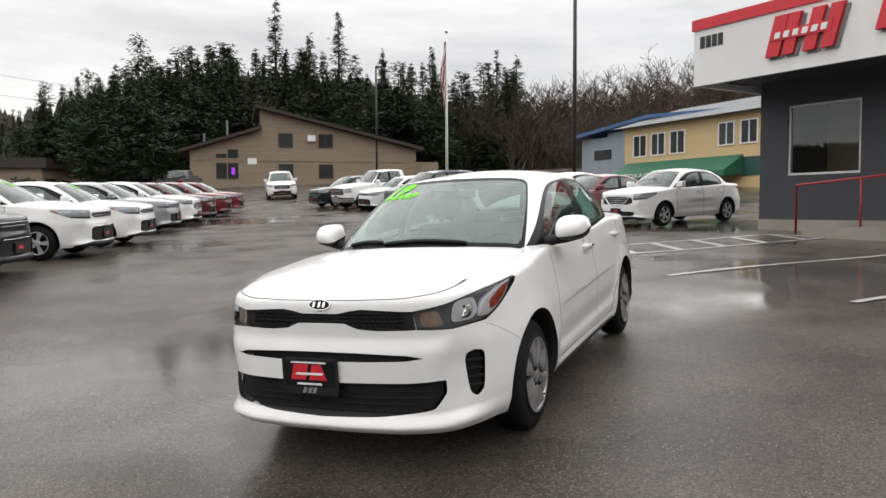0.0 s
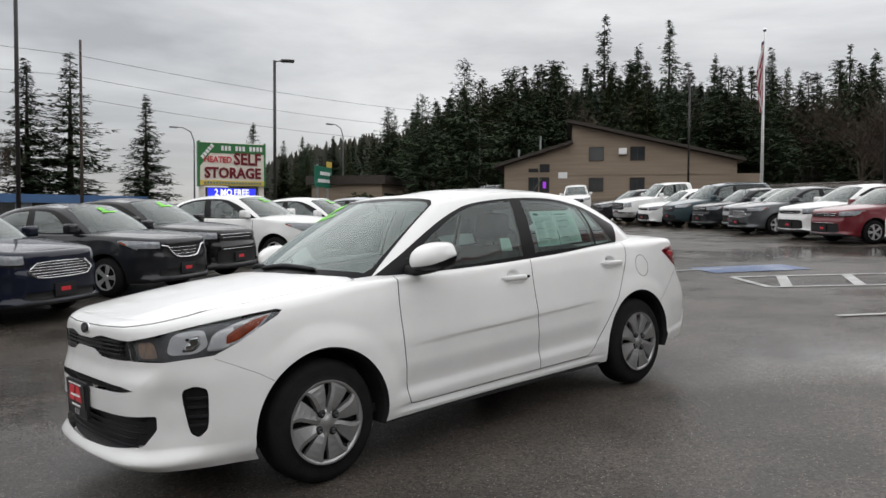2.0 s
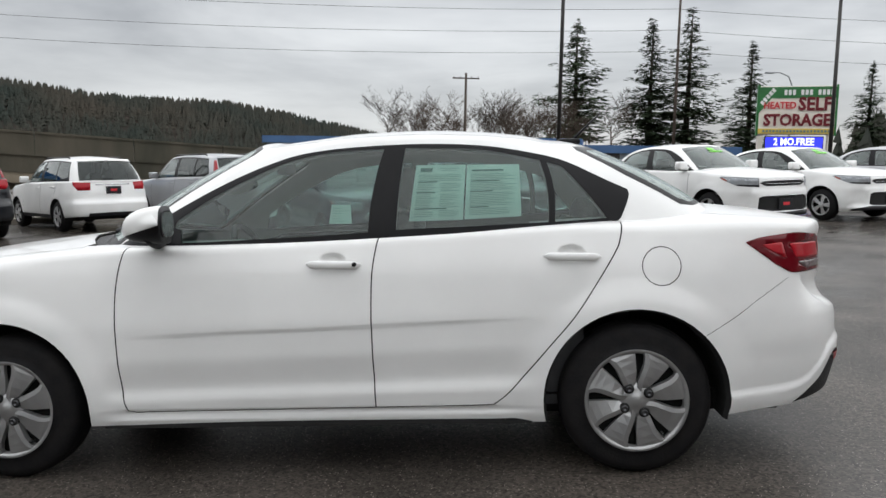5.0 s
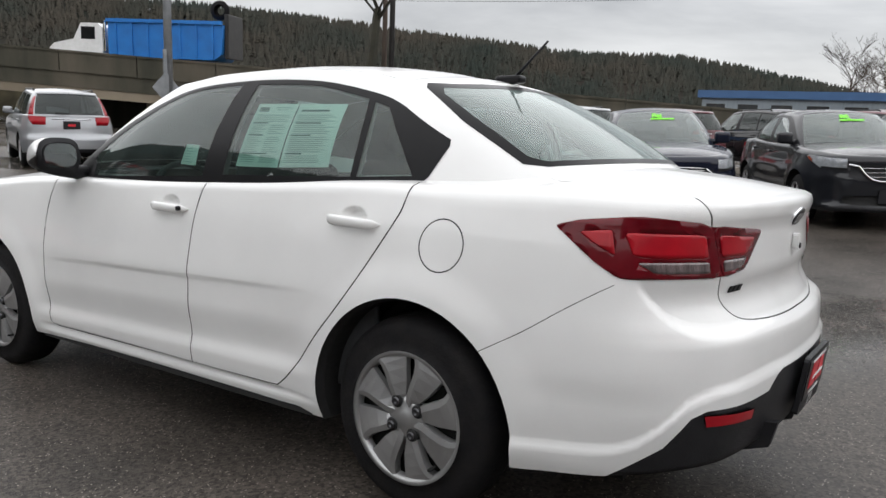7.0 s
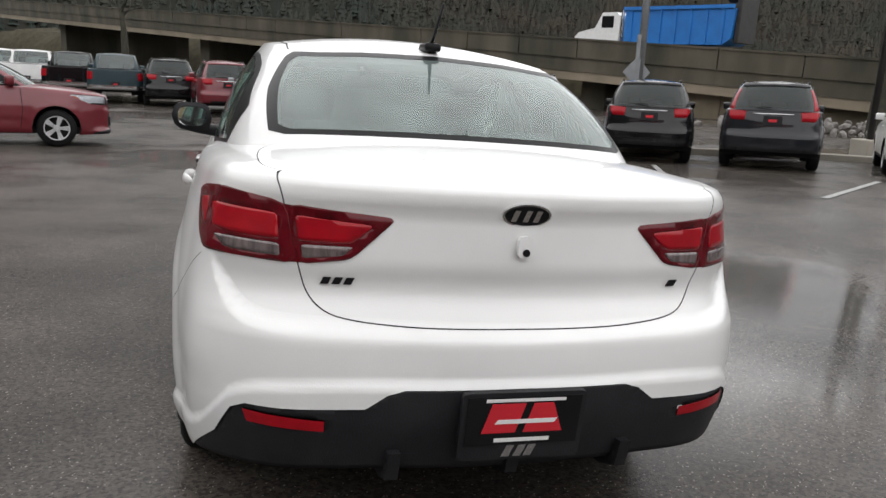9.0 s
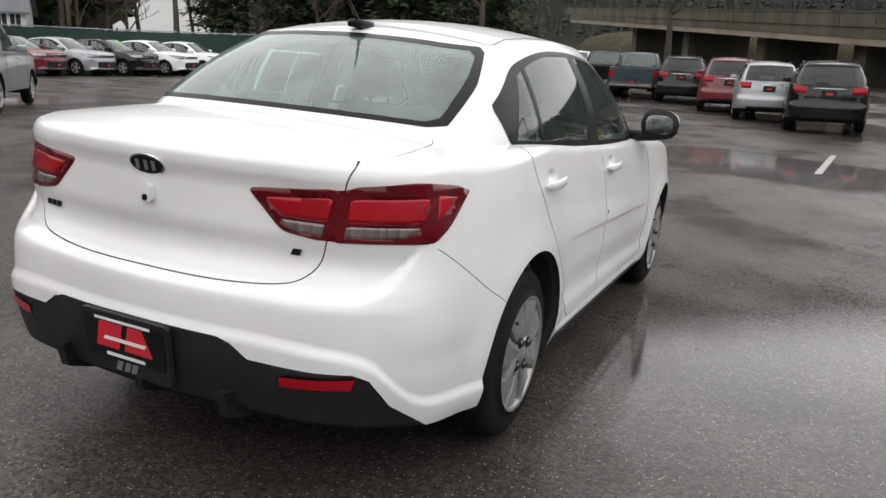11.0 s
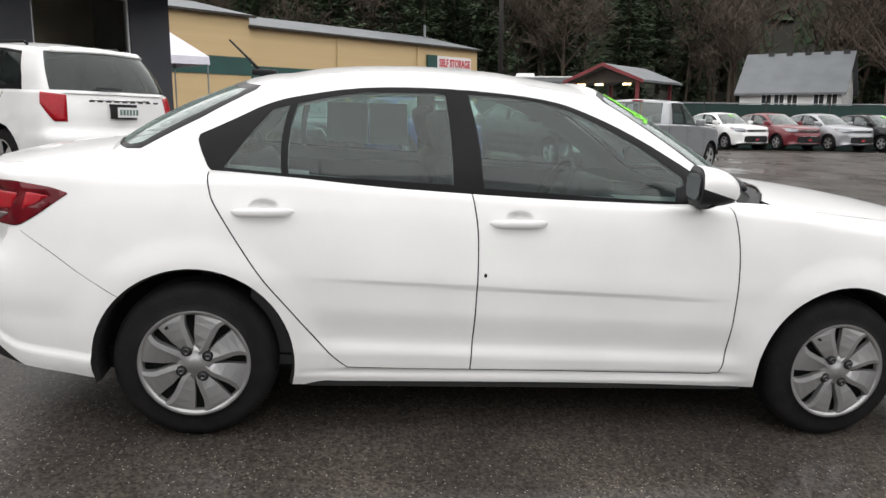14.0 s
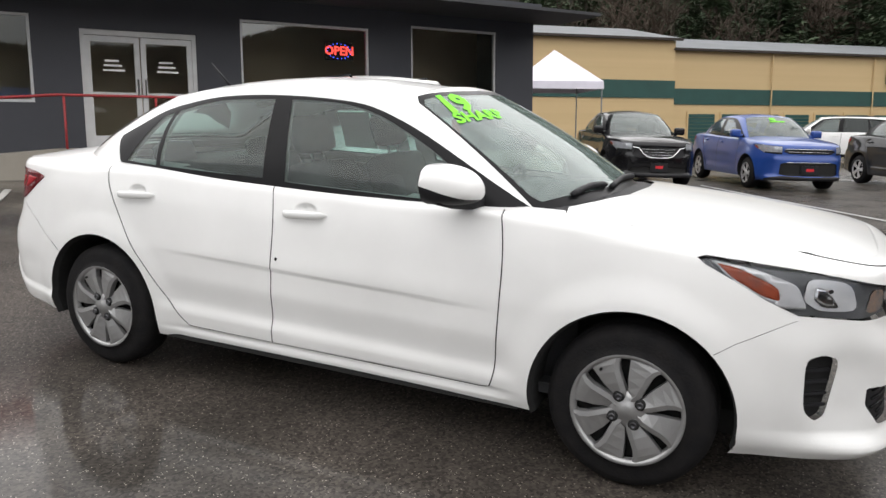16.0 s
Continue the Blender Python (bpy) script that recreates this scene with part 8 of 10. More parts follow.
def dump_truck():
    blue = textured("blue_tipper_paint", (0.02, 0.19, 0.56), (0.02, 0.15, 0.46), 1.5, (0.35, 0.5), 0.1, 40)
    ob = thing("dump_truck", Matrix(((0.87, -0.49, 0, 36.0), (0.49, 0.87, 0, -22.9), (0, 0, 1, 2.05), (0, 0, 0, 1))), "white-cabbed dump truck with blue tipper body on the overpass", "truck")
    bm = bmesh.new()
    plate(bm, [(2.1, 0.9), (2.1, 2.75), (2.35, 2.95), (3.3, 2.95), (3.75, 2.1), (4.9, 1.85), (5.15, 1.6), (5.15, 0.8), (3.9, 0.8)], 2.2, Matrix.Translation((0, 1.1, 0)) @ Matrix.Rotation(radians(90), 4, "X"))
    part("cab", bm, WHITEPL, ob, "white truck cab")
    for s in (-1, 1):
        part("cab_window", boxed(2.5, 3.3, s * 1.11, s * 1.105, 2.1, 2.75), GLOSSB, ob)
        bm = bmesh.new()
        lathe(bm, [(0, 0), (0.09, 0), (0.09, 1.6), (0, 1.6)], 10, Matrix.Translation((2.0, s * 1.0, 1.5)))
        part("exhaust_pipe", bm, CHROME, ob)
    part("windscreen", boxed(3.42, 3.5, -0.95, 0.95, 2.15, 2.8), GLOSSB, ob)
    bm = bmesh.new()
    plate(bm, [(-4.6, 1.5), (-4.75, 3.0), (1.7, 3.2), (1.7, 1.2), (-4.2, 1.2)], 2.4, Matrix.Translation((0, 1.2, 0)) @ Matrix.Rotation(radians(90), 4, "X"))
    part("tipper_body", bm, blue, ob, "blue steel tipper body")
    for k in range(7):
        for s in (-1, 1):
            part("body_rib", boxed(-4.2 + k * 0.9, -4.08 + k * 0.9, s * 1.2, s * 1.28, 1.25, 3.05), blue, ob)
    for s in (-1, 1):
        part("top_rail", boxed(-4.7, 1.75, s * 1.18, s * 1.32, 3.02, 3.2), blue, ob)
    part("chassis", boxed(-4.4, 4.6, -0.5, 0.5, 0.7, 1.1), STEELBLK, ob)
    part("lift_frame", boxed(-4.95, -4.7, -1.0, 1.0, 1.3, 3.6, 0.05), STEELBLK, ob)
    bm = bmesh.new()
    lathe(bm, [(0.2, 0.14), (0.3, 0.16), (0.5, 0.1), (0.52, 0), (0.5, -0.1), (0.3, -0.14)], 20, Matrix.Translation((-4.2, 0.3, 3.85)) @ Matrix.Rotation(radians(90), 4, "X"))
    part("spare_wheel", bm, RUBBER, ob, "", True)
    for x in (-3.6, -2.3, 0.4, 4.3):
        for s in (-1, 1):
            bm = bmesh.new()
            lathe(bm, [(0.0, 0.0), (0.28, 0.0), (0.3, 0.05), (0.5, 0.05), (0.52, -0.05), (0.52, -0.3)], 22, Matrix.Translation((x, s * 1.2, 0.52)) @ Matrix.Rotation(radians(-90 * s), 4, "X"))
            part("wheel", bm, RUBBER, ob, "", True)
    return ob


dump_truck()


# ---- houses round the lot ----
SIDING = textured("tan_board_siding", (0.27, 0.21, 0.155), (0.22, 0.17, 0.125), 0.7, (0.7, 0.9), 0.2, 12, stretch=(0.4, 0.4, 6))
YELLOW = textured("yellow_clapboard", (0.60, 0.44, 0.235), (0.53, 0.385, 0.20), 0.7, (0.55, 0.7), 0.5, 3.4, stretch=(0.02, 0.02, 1.6))
GREENTRIM = textured("dark_green_trim", (0.018, 0.075, 0.065), (0.015, 0.06, 0.052), 0.8, (0.5, 0.7))
ROOFING = textured("grey_metal_roofing", (0.13, 0.14, 0.15), (0.10, 0.11, 0.115), 0.6, (0.5, 0.7), 0.2, 8)
BROWNTRIM = textured("dark_brown_trim", (0.035, 0.025, 0.02), (0.025, 0.02, 0.016), 2, (0.6, 0.8))
HOUSEPANE = textured("dark_house_glass", (0.03, 0.035, 0.04), (0.05, 0.05, 0.05), 0.8, (0.05, 0.12))
BLUEROOF = textured("blue_metal_roofing", (0.05, 0.12, 0.26), (0.04, 0.10, 0.22), 0.5, (0.45, 0.6))
GREYMETAL = textured("grey_metal_cladding", (0.26, 0.30, 0.33), (0.22, 0.25, 0.28), 0.6, (0.5, 0.65), 0.15, 10, stretch=(6, 6, 0.2))
WHITESIDE = textured("white_house_siding", (0.66, 0.66, 0.66), (0.56, 0.56, 0.55), 0.9, (0.6, 0.8), 0.15, 12, stretch=(0.3, 0.3, 7))


def house_window(parent, x0, x1, z0, z1, frame_mat, y=0.0, mull=1):
    w = new("window")
    w.parent = parent
    fr = 0.07
    for a in ((x0, x1, y - 0.06, y + 0.02, z0, z0 + fr), (x0, x1, y - 0.06, y + 0.02, z1 - fr, z1), (x0, x0 + fr, y - 0.06, y + 0.02, z0 + fr, z1 - fr), (x1 - fr, x1, y - 0.06, y + 0.02, z0 + fr, z1 - fr)):
        part("window_frame", boxed(*a), frame_mat, w)
    for k in range(mull):
        x = x0 + (x1 - x0) * (k + 1) / (mull + 1)
        part("mullion", boxed(x - 0.03, x + 0.03, y - 0.05, y + 0.02, z0 + fr, z1 - fr), frame_mat, w)
    part("pane", boxed(x0 + fr, x1 - fr, y - 0.02, y - 0.01, z0 + fr, z1 - fr), HOUSEPANE, w)
    return w


def slab_roof(name, parent, pts, thick, y0, y1, mat):
    """A roof whose section (x, z) runs along y."""
    for (ax, az), (bx, bz) in zip(pts, pts[1:]):
        bm = bmesh.new()
        plate(bm, [(ax, az), (bx, bz), (bx, bz + thick), (ax, az + thick)], y1 - y0, Matrix.Translation((0, y1, 0)) @ Matrix.Rotation(radians(90), 4, "X"))
        part(name, bm, mat, parent)


def brown_building():
    m = Matrix(((-0.626, -0.778, 0, -47.1), (0.778, -0.626, 0, -45.2), (0, 0, 1, 2.9), (0, 0, 0, 1)))
    ob = thing("brown_office_building", m, "brown board-sided office building with split shed roof", "building", kind="structure")
    bm = bmesh.new()
    plate(bm, [(0, -0.5), (20.3, -0.5), (20.3, 3.7), (6.1, 7.05), (6.1, 5.3), (0, 3.35)], 12, Matrix.Translation((0, 12, 0)) @ Matrix.Rotation(radians(90), 4, "X"))
    part("wall", bm, SIDING, ob)
    slab_roof("roof", ob, [(5.6, 7.2), (20.9, 3.62)], 0.28, -0.7, 12.6, BROWNTRIM)
    slab_roof("roof", ob, [(-0.9, 3.15), (6.15, 5.32)], 0.28, -0.7, 12.6, BROWNTRIM)
    part("clerestory", boxed(6.0, 6.08, 0.6, 11, 5.7, 6.9), HOUSEPANE, ob)
    for x0, x1, z0, z1 in ((7.6, 8.9, 3.75, 5.0), (11.2, 12.5, 3.75, 5.0), (7.6, 8.9, 1.0, 2.25), (11.2, 12.5, 1.0, 2.25), (2.2, 3.1, 0.9, 2.3), (3.2, 4.1, 0.9, 2.3), (2.2, 3.1, 2.75, 3.1), (3.2, 4.1, 2.75, 3.5)):
        house_window(ob, x0, x1, z0, z1, BROWNTRIM)
    part("neon_sign", boxed(3.5, 3.8, -0.10, -0.07, 1.3, 1.9), glow("purple_neon", (0.30, 0.04, 0.6), 0.6), ob)
    part("air_conditioner", boxed(10.2, 10.9, -0.35, 0.02, 4.3, 4.85, 0.04), WHITEPL, ob)
    part("wall_notice", boxed(4.9, 5.7, -0.06, -0.01, 2.2, 2.75), WHITEPL, ob)
    for k, (x, z) in enumerate(((1.2, 5.0), (3.2, 6.2))):
        bm = bmesh.new()
        tube(bm, [(x, 1.5, 3.4), (x, 1.5, z)], 0.09, 8)
        part("vent_pipe", bm, GALV, ob)
    part("belt_board", boxed(0, 20.3, -0.05, -0.01, 2.5, 2.62), SIDING, ob)
    part("porch", boxed(20.3, 22.6, 0.5, 5, -0.5, 2.6), SIDING, ob)
    return ob


brown_building()


def storage_building():
    m = Matrix(((0.738, -0.675, 0, -14.1), (0.675, 0.738, 0, 46.5), (0, 0, 1, 0.6), (0, 0, 0, 1)))
    ob = thing("storage_building", m, "long pale yellow self-storage building with green band", "building", kind="structure")
    for a, b, top in ((-26, 9.2, 7.2), (9.2, 35.4, 6.6)):
        part("wall", boxed(a, b, 0 if a > 0 else -0.3, 14, -0.5, top), YELLOW, ob)
        y = 0 if a > 0 else -0.3
        part("green_band", boxed(a, b + 0.02, y - 0.06, y, 2.9 if a > 0 else 3.3, 4.0 if a > 0 else 4.5), GREENTRIM, ob)
        part("gutter", boxed(a - 0.1, b + 0.3, y - 0.45, y - 0.25, top - 0.02, top + 0.14), BROWNTRIM, ob)
        bm = bmesh.new()
        vs = [bm.verts.new(p) for p in ((a, y - 0.45, top + 0.12), (b + 0.35, y - 0.45, top + 0.12), (b + 0.35, 7, top + 1.8), (a, 7, top + 1.8), (a, 14.5, top + 0.1), (b + 0.35, 14.5, top + 0.1))]
        bm.faces.new((vs[0], vs[1], vs[2], vs[3]))
        bm.faces.new((vs[3], vs[2], vs[5], vs[4]))
        bm.faces.new((vs[1], vs[5], vs[2]))
        part("roof", bm, ROOFING, ob)
    for k in range(9):
        x = 10.6 + k * 2.75
        dr = new("roller_door")
        dr.parent = ob
        for j in range(9):
            part("door_slat", boxed(x, x + 2.2, -0.05, -0.015, j * 0.25, j * 0.25 + 0.235), GREENTRIM, dr)
        part("door_frame", boxed(x - 0.12, x, -0.09, 0, 0, 2.4), YELLOW, dr)
    for x in (17.5, 26.8):
        bm = bmesh.new()
        tube(bm, [(x, -0.12, -0.3), (x, -0.12, 6.6)], 0.06, 6)
        part("downpipe", bm, YELLOW, ob)
    bm = bmesh.new()
    tube(bm, [(33.5, 5, 7.2), (33.5, 5, 9.2)], 0.12, 8)
    part("roof_vent", bm, GALV, ob)
    sg = new("wall_sign")
    sg.parent = ob
    part("sign_panel", boxed(28.2, 34.2, -0.22, -0.06, 4.62, 5.85, 0.03), WHITEPL, sg)
    part("sign_panel", boxed(28.0, 29.3, -0.26, -0.05, 4.60, 5.87, 0.03), GREENTRIM, sg)
    lettering("sign_lettering", "SELF STORAGE", 0.82, Matrix.Translation((31.8, -0.24, 5.22)) @ Matrix.Rotation(radians(90), 4, "X") @ Matrix.Diagonal((0.82, 1.15, 1, 1)), REDSIGN, sg, 0.01, 0.02)
    return ob


storage_building()


def yellow_house():
    m = Matrix(((0.66, -0.75, 0, -45.4), (0.75, 0.66, 0, -7.3), (0, 0, 1, 1.6), (0, 0, 0, 1)))
    ob = thing("yellow_house", m, "yellow two-storey building with green awning and grey roof", "building", kind="structure")
    part("wall", boxed(0, 16, 0, 10, -0.5, 4.7), YELLOW, ob)
    bm = bmesh.new()
    vs = [bm.verts.new(p) for p in ((-0.5, -0.6, 4.6), (16.5, -0.6, 4.6), (16.5, 5, 6.2), (-0.5, 5, 6.2), (-0.5, 10.5, 4.6), (16.5, 10.5, 4.6))]
    for q in ((0, 1, 2, 3), (3, 2, 5, 4), (0, 3, 4), (1, 5, 2), (0, 4, 5, 1)):
        bm.faces.new([vs[i] for i in q])
    part("roof", bm, ROOFING, ob)
    for x0 in (0.9, 2.6, 4.3):
        house_window(ob, x0, x0 + 1.3, 2.7, 4.1, WHITEPL)
    for x0 in (8.2, 9.8):
        house_window(ob, x0, x0 + 1.2, 2.9, 4.2, WHITEPL)
    bm = bmesh.new()
    vs = [bm.verts.new(p) for p in ((0.2, 0, 2.35), (10, 0, 2.35), (10, -1.4, 1.5), (0.2, -1.4, 1.5), (0.2, 0, 1.3), (10, 0, 1.3), (10, -1.4, 1.2), (0.2, -1.4, 1.2))]
    for q in ((0, 1, 2, 3), (3, 2, 6, 7), (0, 3, 7, 4), (1, 5, 6, 2)):
        bm.faces.new([vs[i] for i in q])
    part("awning", bm, textured("green_awning_cloth", (0.02, 0.13, 0.07), (0.015, 0.10, 0.055), 2, (0.6, 0.8)), ob, "dark green awning with white writing")
    lettering("awning_word", "STORAGE", 0.7, Matrix.Translation((2.9, -1.43, 1.42)) @ Matrix.Rotation(radians(90), 4, "X") @ Matrix.Diagonal((1, 0.55, 1, 1)), WHITEPL, ob, 0.01)
    for k in range(10):
        part("awning_bar", boxed(5.6 + k * 0.36, 5.85 + k * 0.36, -1.43, -1.41, 1.28, 1.45), WHITEPL, ob)
    part("green_band", boxed(10, 16.02, -0.06, 0, 1.2, 2.2), GREENTRIM, ob)
    g2 = thing("metal_shed", Matrix(((0.66, -0.75, 0, -54.5), (0.75, 0.66, 0, -14.0), (0, 0, 1, 2.0), (0, 0, 0, 1))), "grey metal shed with blue roof", "building", kind="structure")
    part("wall", boxed(2.9, 22, 0, 12, -0.5, 4.2), GREYMETAL, g2)
    slab_roof("roof", g2, [(2.4, 4.3), (11, 5.0), (22.5, 4.4)], 0.25, -0.6, 12.6, BLUEROOF)
    part("gable", boxed(6, 19, 0.02, 11.9, 4.2, 4.5), GREYMETAL, g2)
    part("wall_opening", boxed(4.5, 6.5, -0.05, 0, 2.6, 3.3), HOUSEPANE, g2)


yellow_house()


def canopy_shed():
    ob = thing("canopy_shed", pose(15.6, 43.6, 0.3, 0, 0, -42), "open red-trimmed canopy shed with lit ceiling lamps", "shed", kind="structure")
    redtrim = textured("dark_red_trim", (0.20, 0.03, 0.035), (0.16, 0.025, 0.03), 2, (0.5, 0.7))
    for sx in (-2.1, 2.1):
        for y in (0, 6):
            part("post", boxed(sx - 0.1, sx + 0.1, y - 0.1, y + 0.1, 0, 3.0), redtrim, ob)
    slab_roof("roof", ob, [(-2.6, 2.95), (0, 4.0), (2.6, 2.95)], 0.14, -0.5, 7.0, ROOFING)
    for s in (-1, 1):
        bm = bmesh.new()
        plate(bm, [(2.64 * s, 2.88), (0, 3.94), (0, 4.16), (2.64 * s, 3.10)], 0.12, Matrix.Translation((0, -0.5, 0)) @ Matrix.Rotation(radians(90), 4, "X"))
        part("barge_board", bm, redtrim, ob)
    bm = bmesh.new()
    plate(bm, [(-2.2, 2.95), (2.2, 2.95), (0, 3.85)], 0.08, Matrix.Translation((0, 0, 0)) @ Matrix.Rotation(radians(90), 4, "X"))
    part("gable_panel", bm, BROWNTRIM, ob)
    for x in (-1.5, -0.3, 1.5):
        part("ceiling_lamp", boxed(x - 0.25, x + 0.25, -0.35, -0.2, 2.78, 2.90), glow("warm_lamp", (1.0, 0.80, 0.45), 2.5) if "warm_lamp" not in MATS else MATS["warm_lamp"], ob)
    return ob


canopy_shed()


def white_house():
    ob = thing("white_house", pose(36.1, 65.1, 1.0, 0, 0, -42), "white wooden house with steep grey roof", "house", kind="structure")
    bm = bmesh.new()
    plate(bm, [(0, -0.5), (7, -0.5), (7, 2.6), (3.5, 5.7), (0, 2.6)], 8.6, Matrix.Rotation(radians(90), 4, "Z") @ Matrix.Rotation(radians(90), 4, "X"))
    part("wall", bm, WHITESIDE, ob)
    for s in (0, 1):
        bm = bmesh.new()
        a, b = ((-0.5, 2.1), (3.5, 5.85)) if s == 0 else ((7.5, 2.1), (3.5, 5.85))
        plate(bm, [a, b, (b[0], b[1] + 0.2), (a[0], a[1] + 0.2)], 9.4, Matrix.Translation((-0.4, 0, 0)) @ Matrix.Rotation(radians(90), 4, "Z") @ Matrix.Rotation(radians(90), 4, "X"))
        part("roof", bm, ROOFING, ob)
    for x in (1.9, 3.0, 4.1, 6.3, 7.35):
        house_window(ob, x, x + 0.95, 0.9, 2.3, WHITEPL, -0.02)
    for k in range(5):
        part("roof_vent", boxed(1.6 + k * 1.6, 2.1 + k * 1.6, 3.2, 3.6, 5.7, 6.15), STEELBLK, ob)
    return ob


white_house()
tent = thing("canopy_tent", pose(-7.9, 27.4, height(-7.9, 27.4), 0, 0, 35), "white pop-up canopy tent on thin legs", "tent")
bm = bmesh.new()
apex = bm.verts.new((0, 0, 4.1))
ring = [bm.verts.new((x * 1.55, y * 1.55, 2.75)) for x, y in ((-1, -1), (0, -1), (1, -1), (1, 0), (1, 1), (0, 1), (-1, 1), (-1, 0))]
hem = [bm.verts.new((v.co.x * 1.01, v.co.y * 1.01, 2.45)) for v in ring]
for k in range(8):
    bm.faces.new((apex, ring[k], ring[(k + 1) % 8]))
    bm.faces.new((ring[k], hem[k], hem[(k + 1) % 8], ring[(k + 1) % 8]))
part("canopy", bm, textured("white_tent_cloth", (0.72, 0.70, 0.78), (0.64, 0.62, 0.70), 2, (0.7, 0.85)), tent)
for x in (-1.5, 1.5):
    for y in (-1.5, 1.5):
        bm = bmesh.new()
        tube(bm, [(x, y, 0), (x, y, 2.7)], 0.03, 6)
        part("leg", bm, GALV, tent)
rv = thing("travel_trailer", pose(11.3, 47.2, 0.45, 0, 0, -12), "dull grey travel trailer with a pale roof behind the lot", "trailer")
part("body", boxed(-3.2, 3.2, -1.2, 1.2, 0.6, 3.2, 0.25), textured("trailer_cladding", (0.13, 0.14, 0.14), (0.09, 0.10, 0.10), 1, (0.4, 0.6)), rv)
for x in (-2.7, -1.2, 0.4, 1.7):
    part("window", boxed(x, x + 1.1, -1.23, -1.19, 1.8, 2.65, 0.02), HOUSEPANE, rv)
part("roof_unit", boxed(-0.6, 0.6, -0.4, 0.4, 3.28, 3.5, 0.06), WHITEPL, rv)
part("roof", boxed(-3.1, 3.1, -1.1, 1.1, 3.19, 3.28, 0.04), WHITEPL, rv, "pale rounded roof")


def screen_fence(pts, h):
    ob = thing("fence", Matrix(), "dark green screened chain-link fence on steel posts", "fence", kind="structure")
    cloth = textured("green_screen_cloth", (0.010, 0.030, 0.026), (0.014, 0.040, 0.034), 1.2, (0.8, 0.95), 0.3, 8)
    for (ax, ay), (bx, by) in zip(pts, pts[1:]):
        n = max(1, round(math.hypot(bx - ax, by - ay) / 3))
        for k in range(n):
            p, q = (ax + (bx - ax) * k / n, ay + (by - ay) * k / n), (ax + (bx - ax) * (k + 1) / n, ay + (by - ay) * (k + 1) / n)
            za, zb = height(*p), height(*q)
            bm = bmesh.new()
            tube(bm, [(*p, za - 0.2), (*p, za + h + 0.15)], 0.04, 7)
            part("post", bm, STEELBLK, ob)
            bm = bmesh.new()
            d = Vector((q[0] - p[0], q[1] - p[1])).normalized()
            nrm = Vector((-d.y, d.x)) * 0.02
            vs = [bm.verts.new((x + s * nrm.x, y + s * nrm.y, z + dz)) for s in (-1, 1) for (x, y), z, dz in ((p, za, 0), (q, zb, 0), (q, zb, h), (p, za, h))]
            for f in ((0, 1, 2, 3), (7, 6, 5, 4), (3, 2, 6, 7), (0, 4, 5, 1)):
                bm.faces.new([vs[i] for i in f])
            part("screen", bm, cloth, ob)
            bm = bmesh.new()
            tube(bm, [(*p, za + h + 0.05), (*q, zb + h + 0.05)], 0.025, 6)
            part("rail", bm, GALV, ob)


screen_fence([(8.0, 33.0), (24.0, 28.6), (31.0, 20.0), (47.0, 22.0)], 1.9)


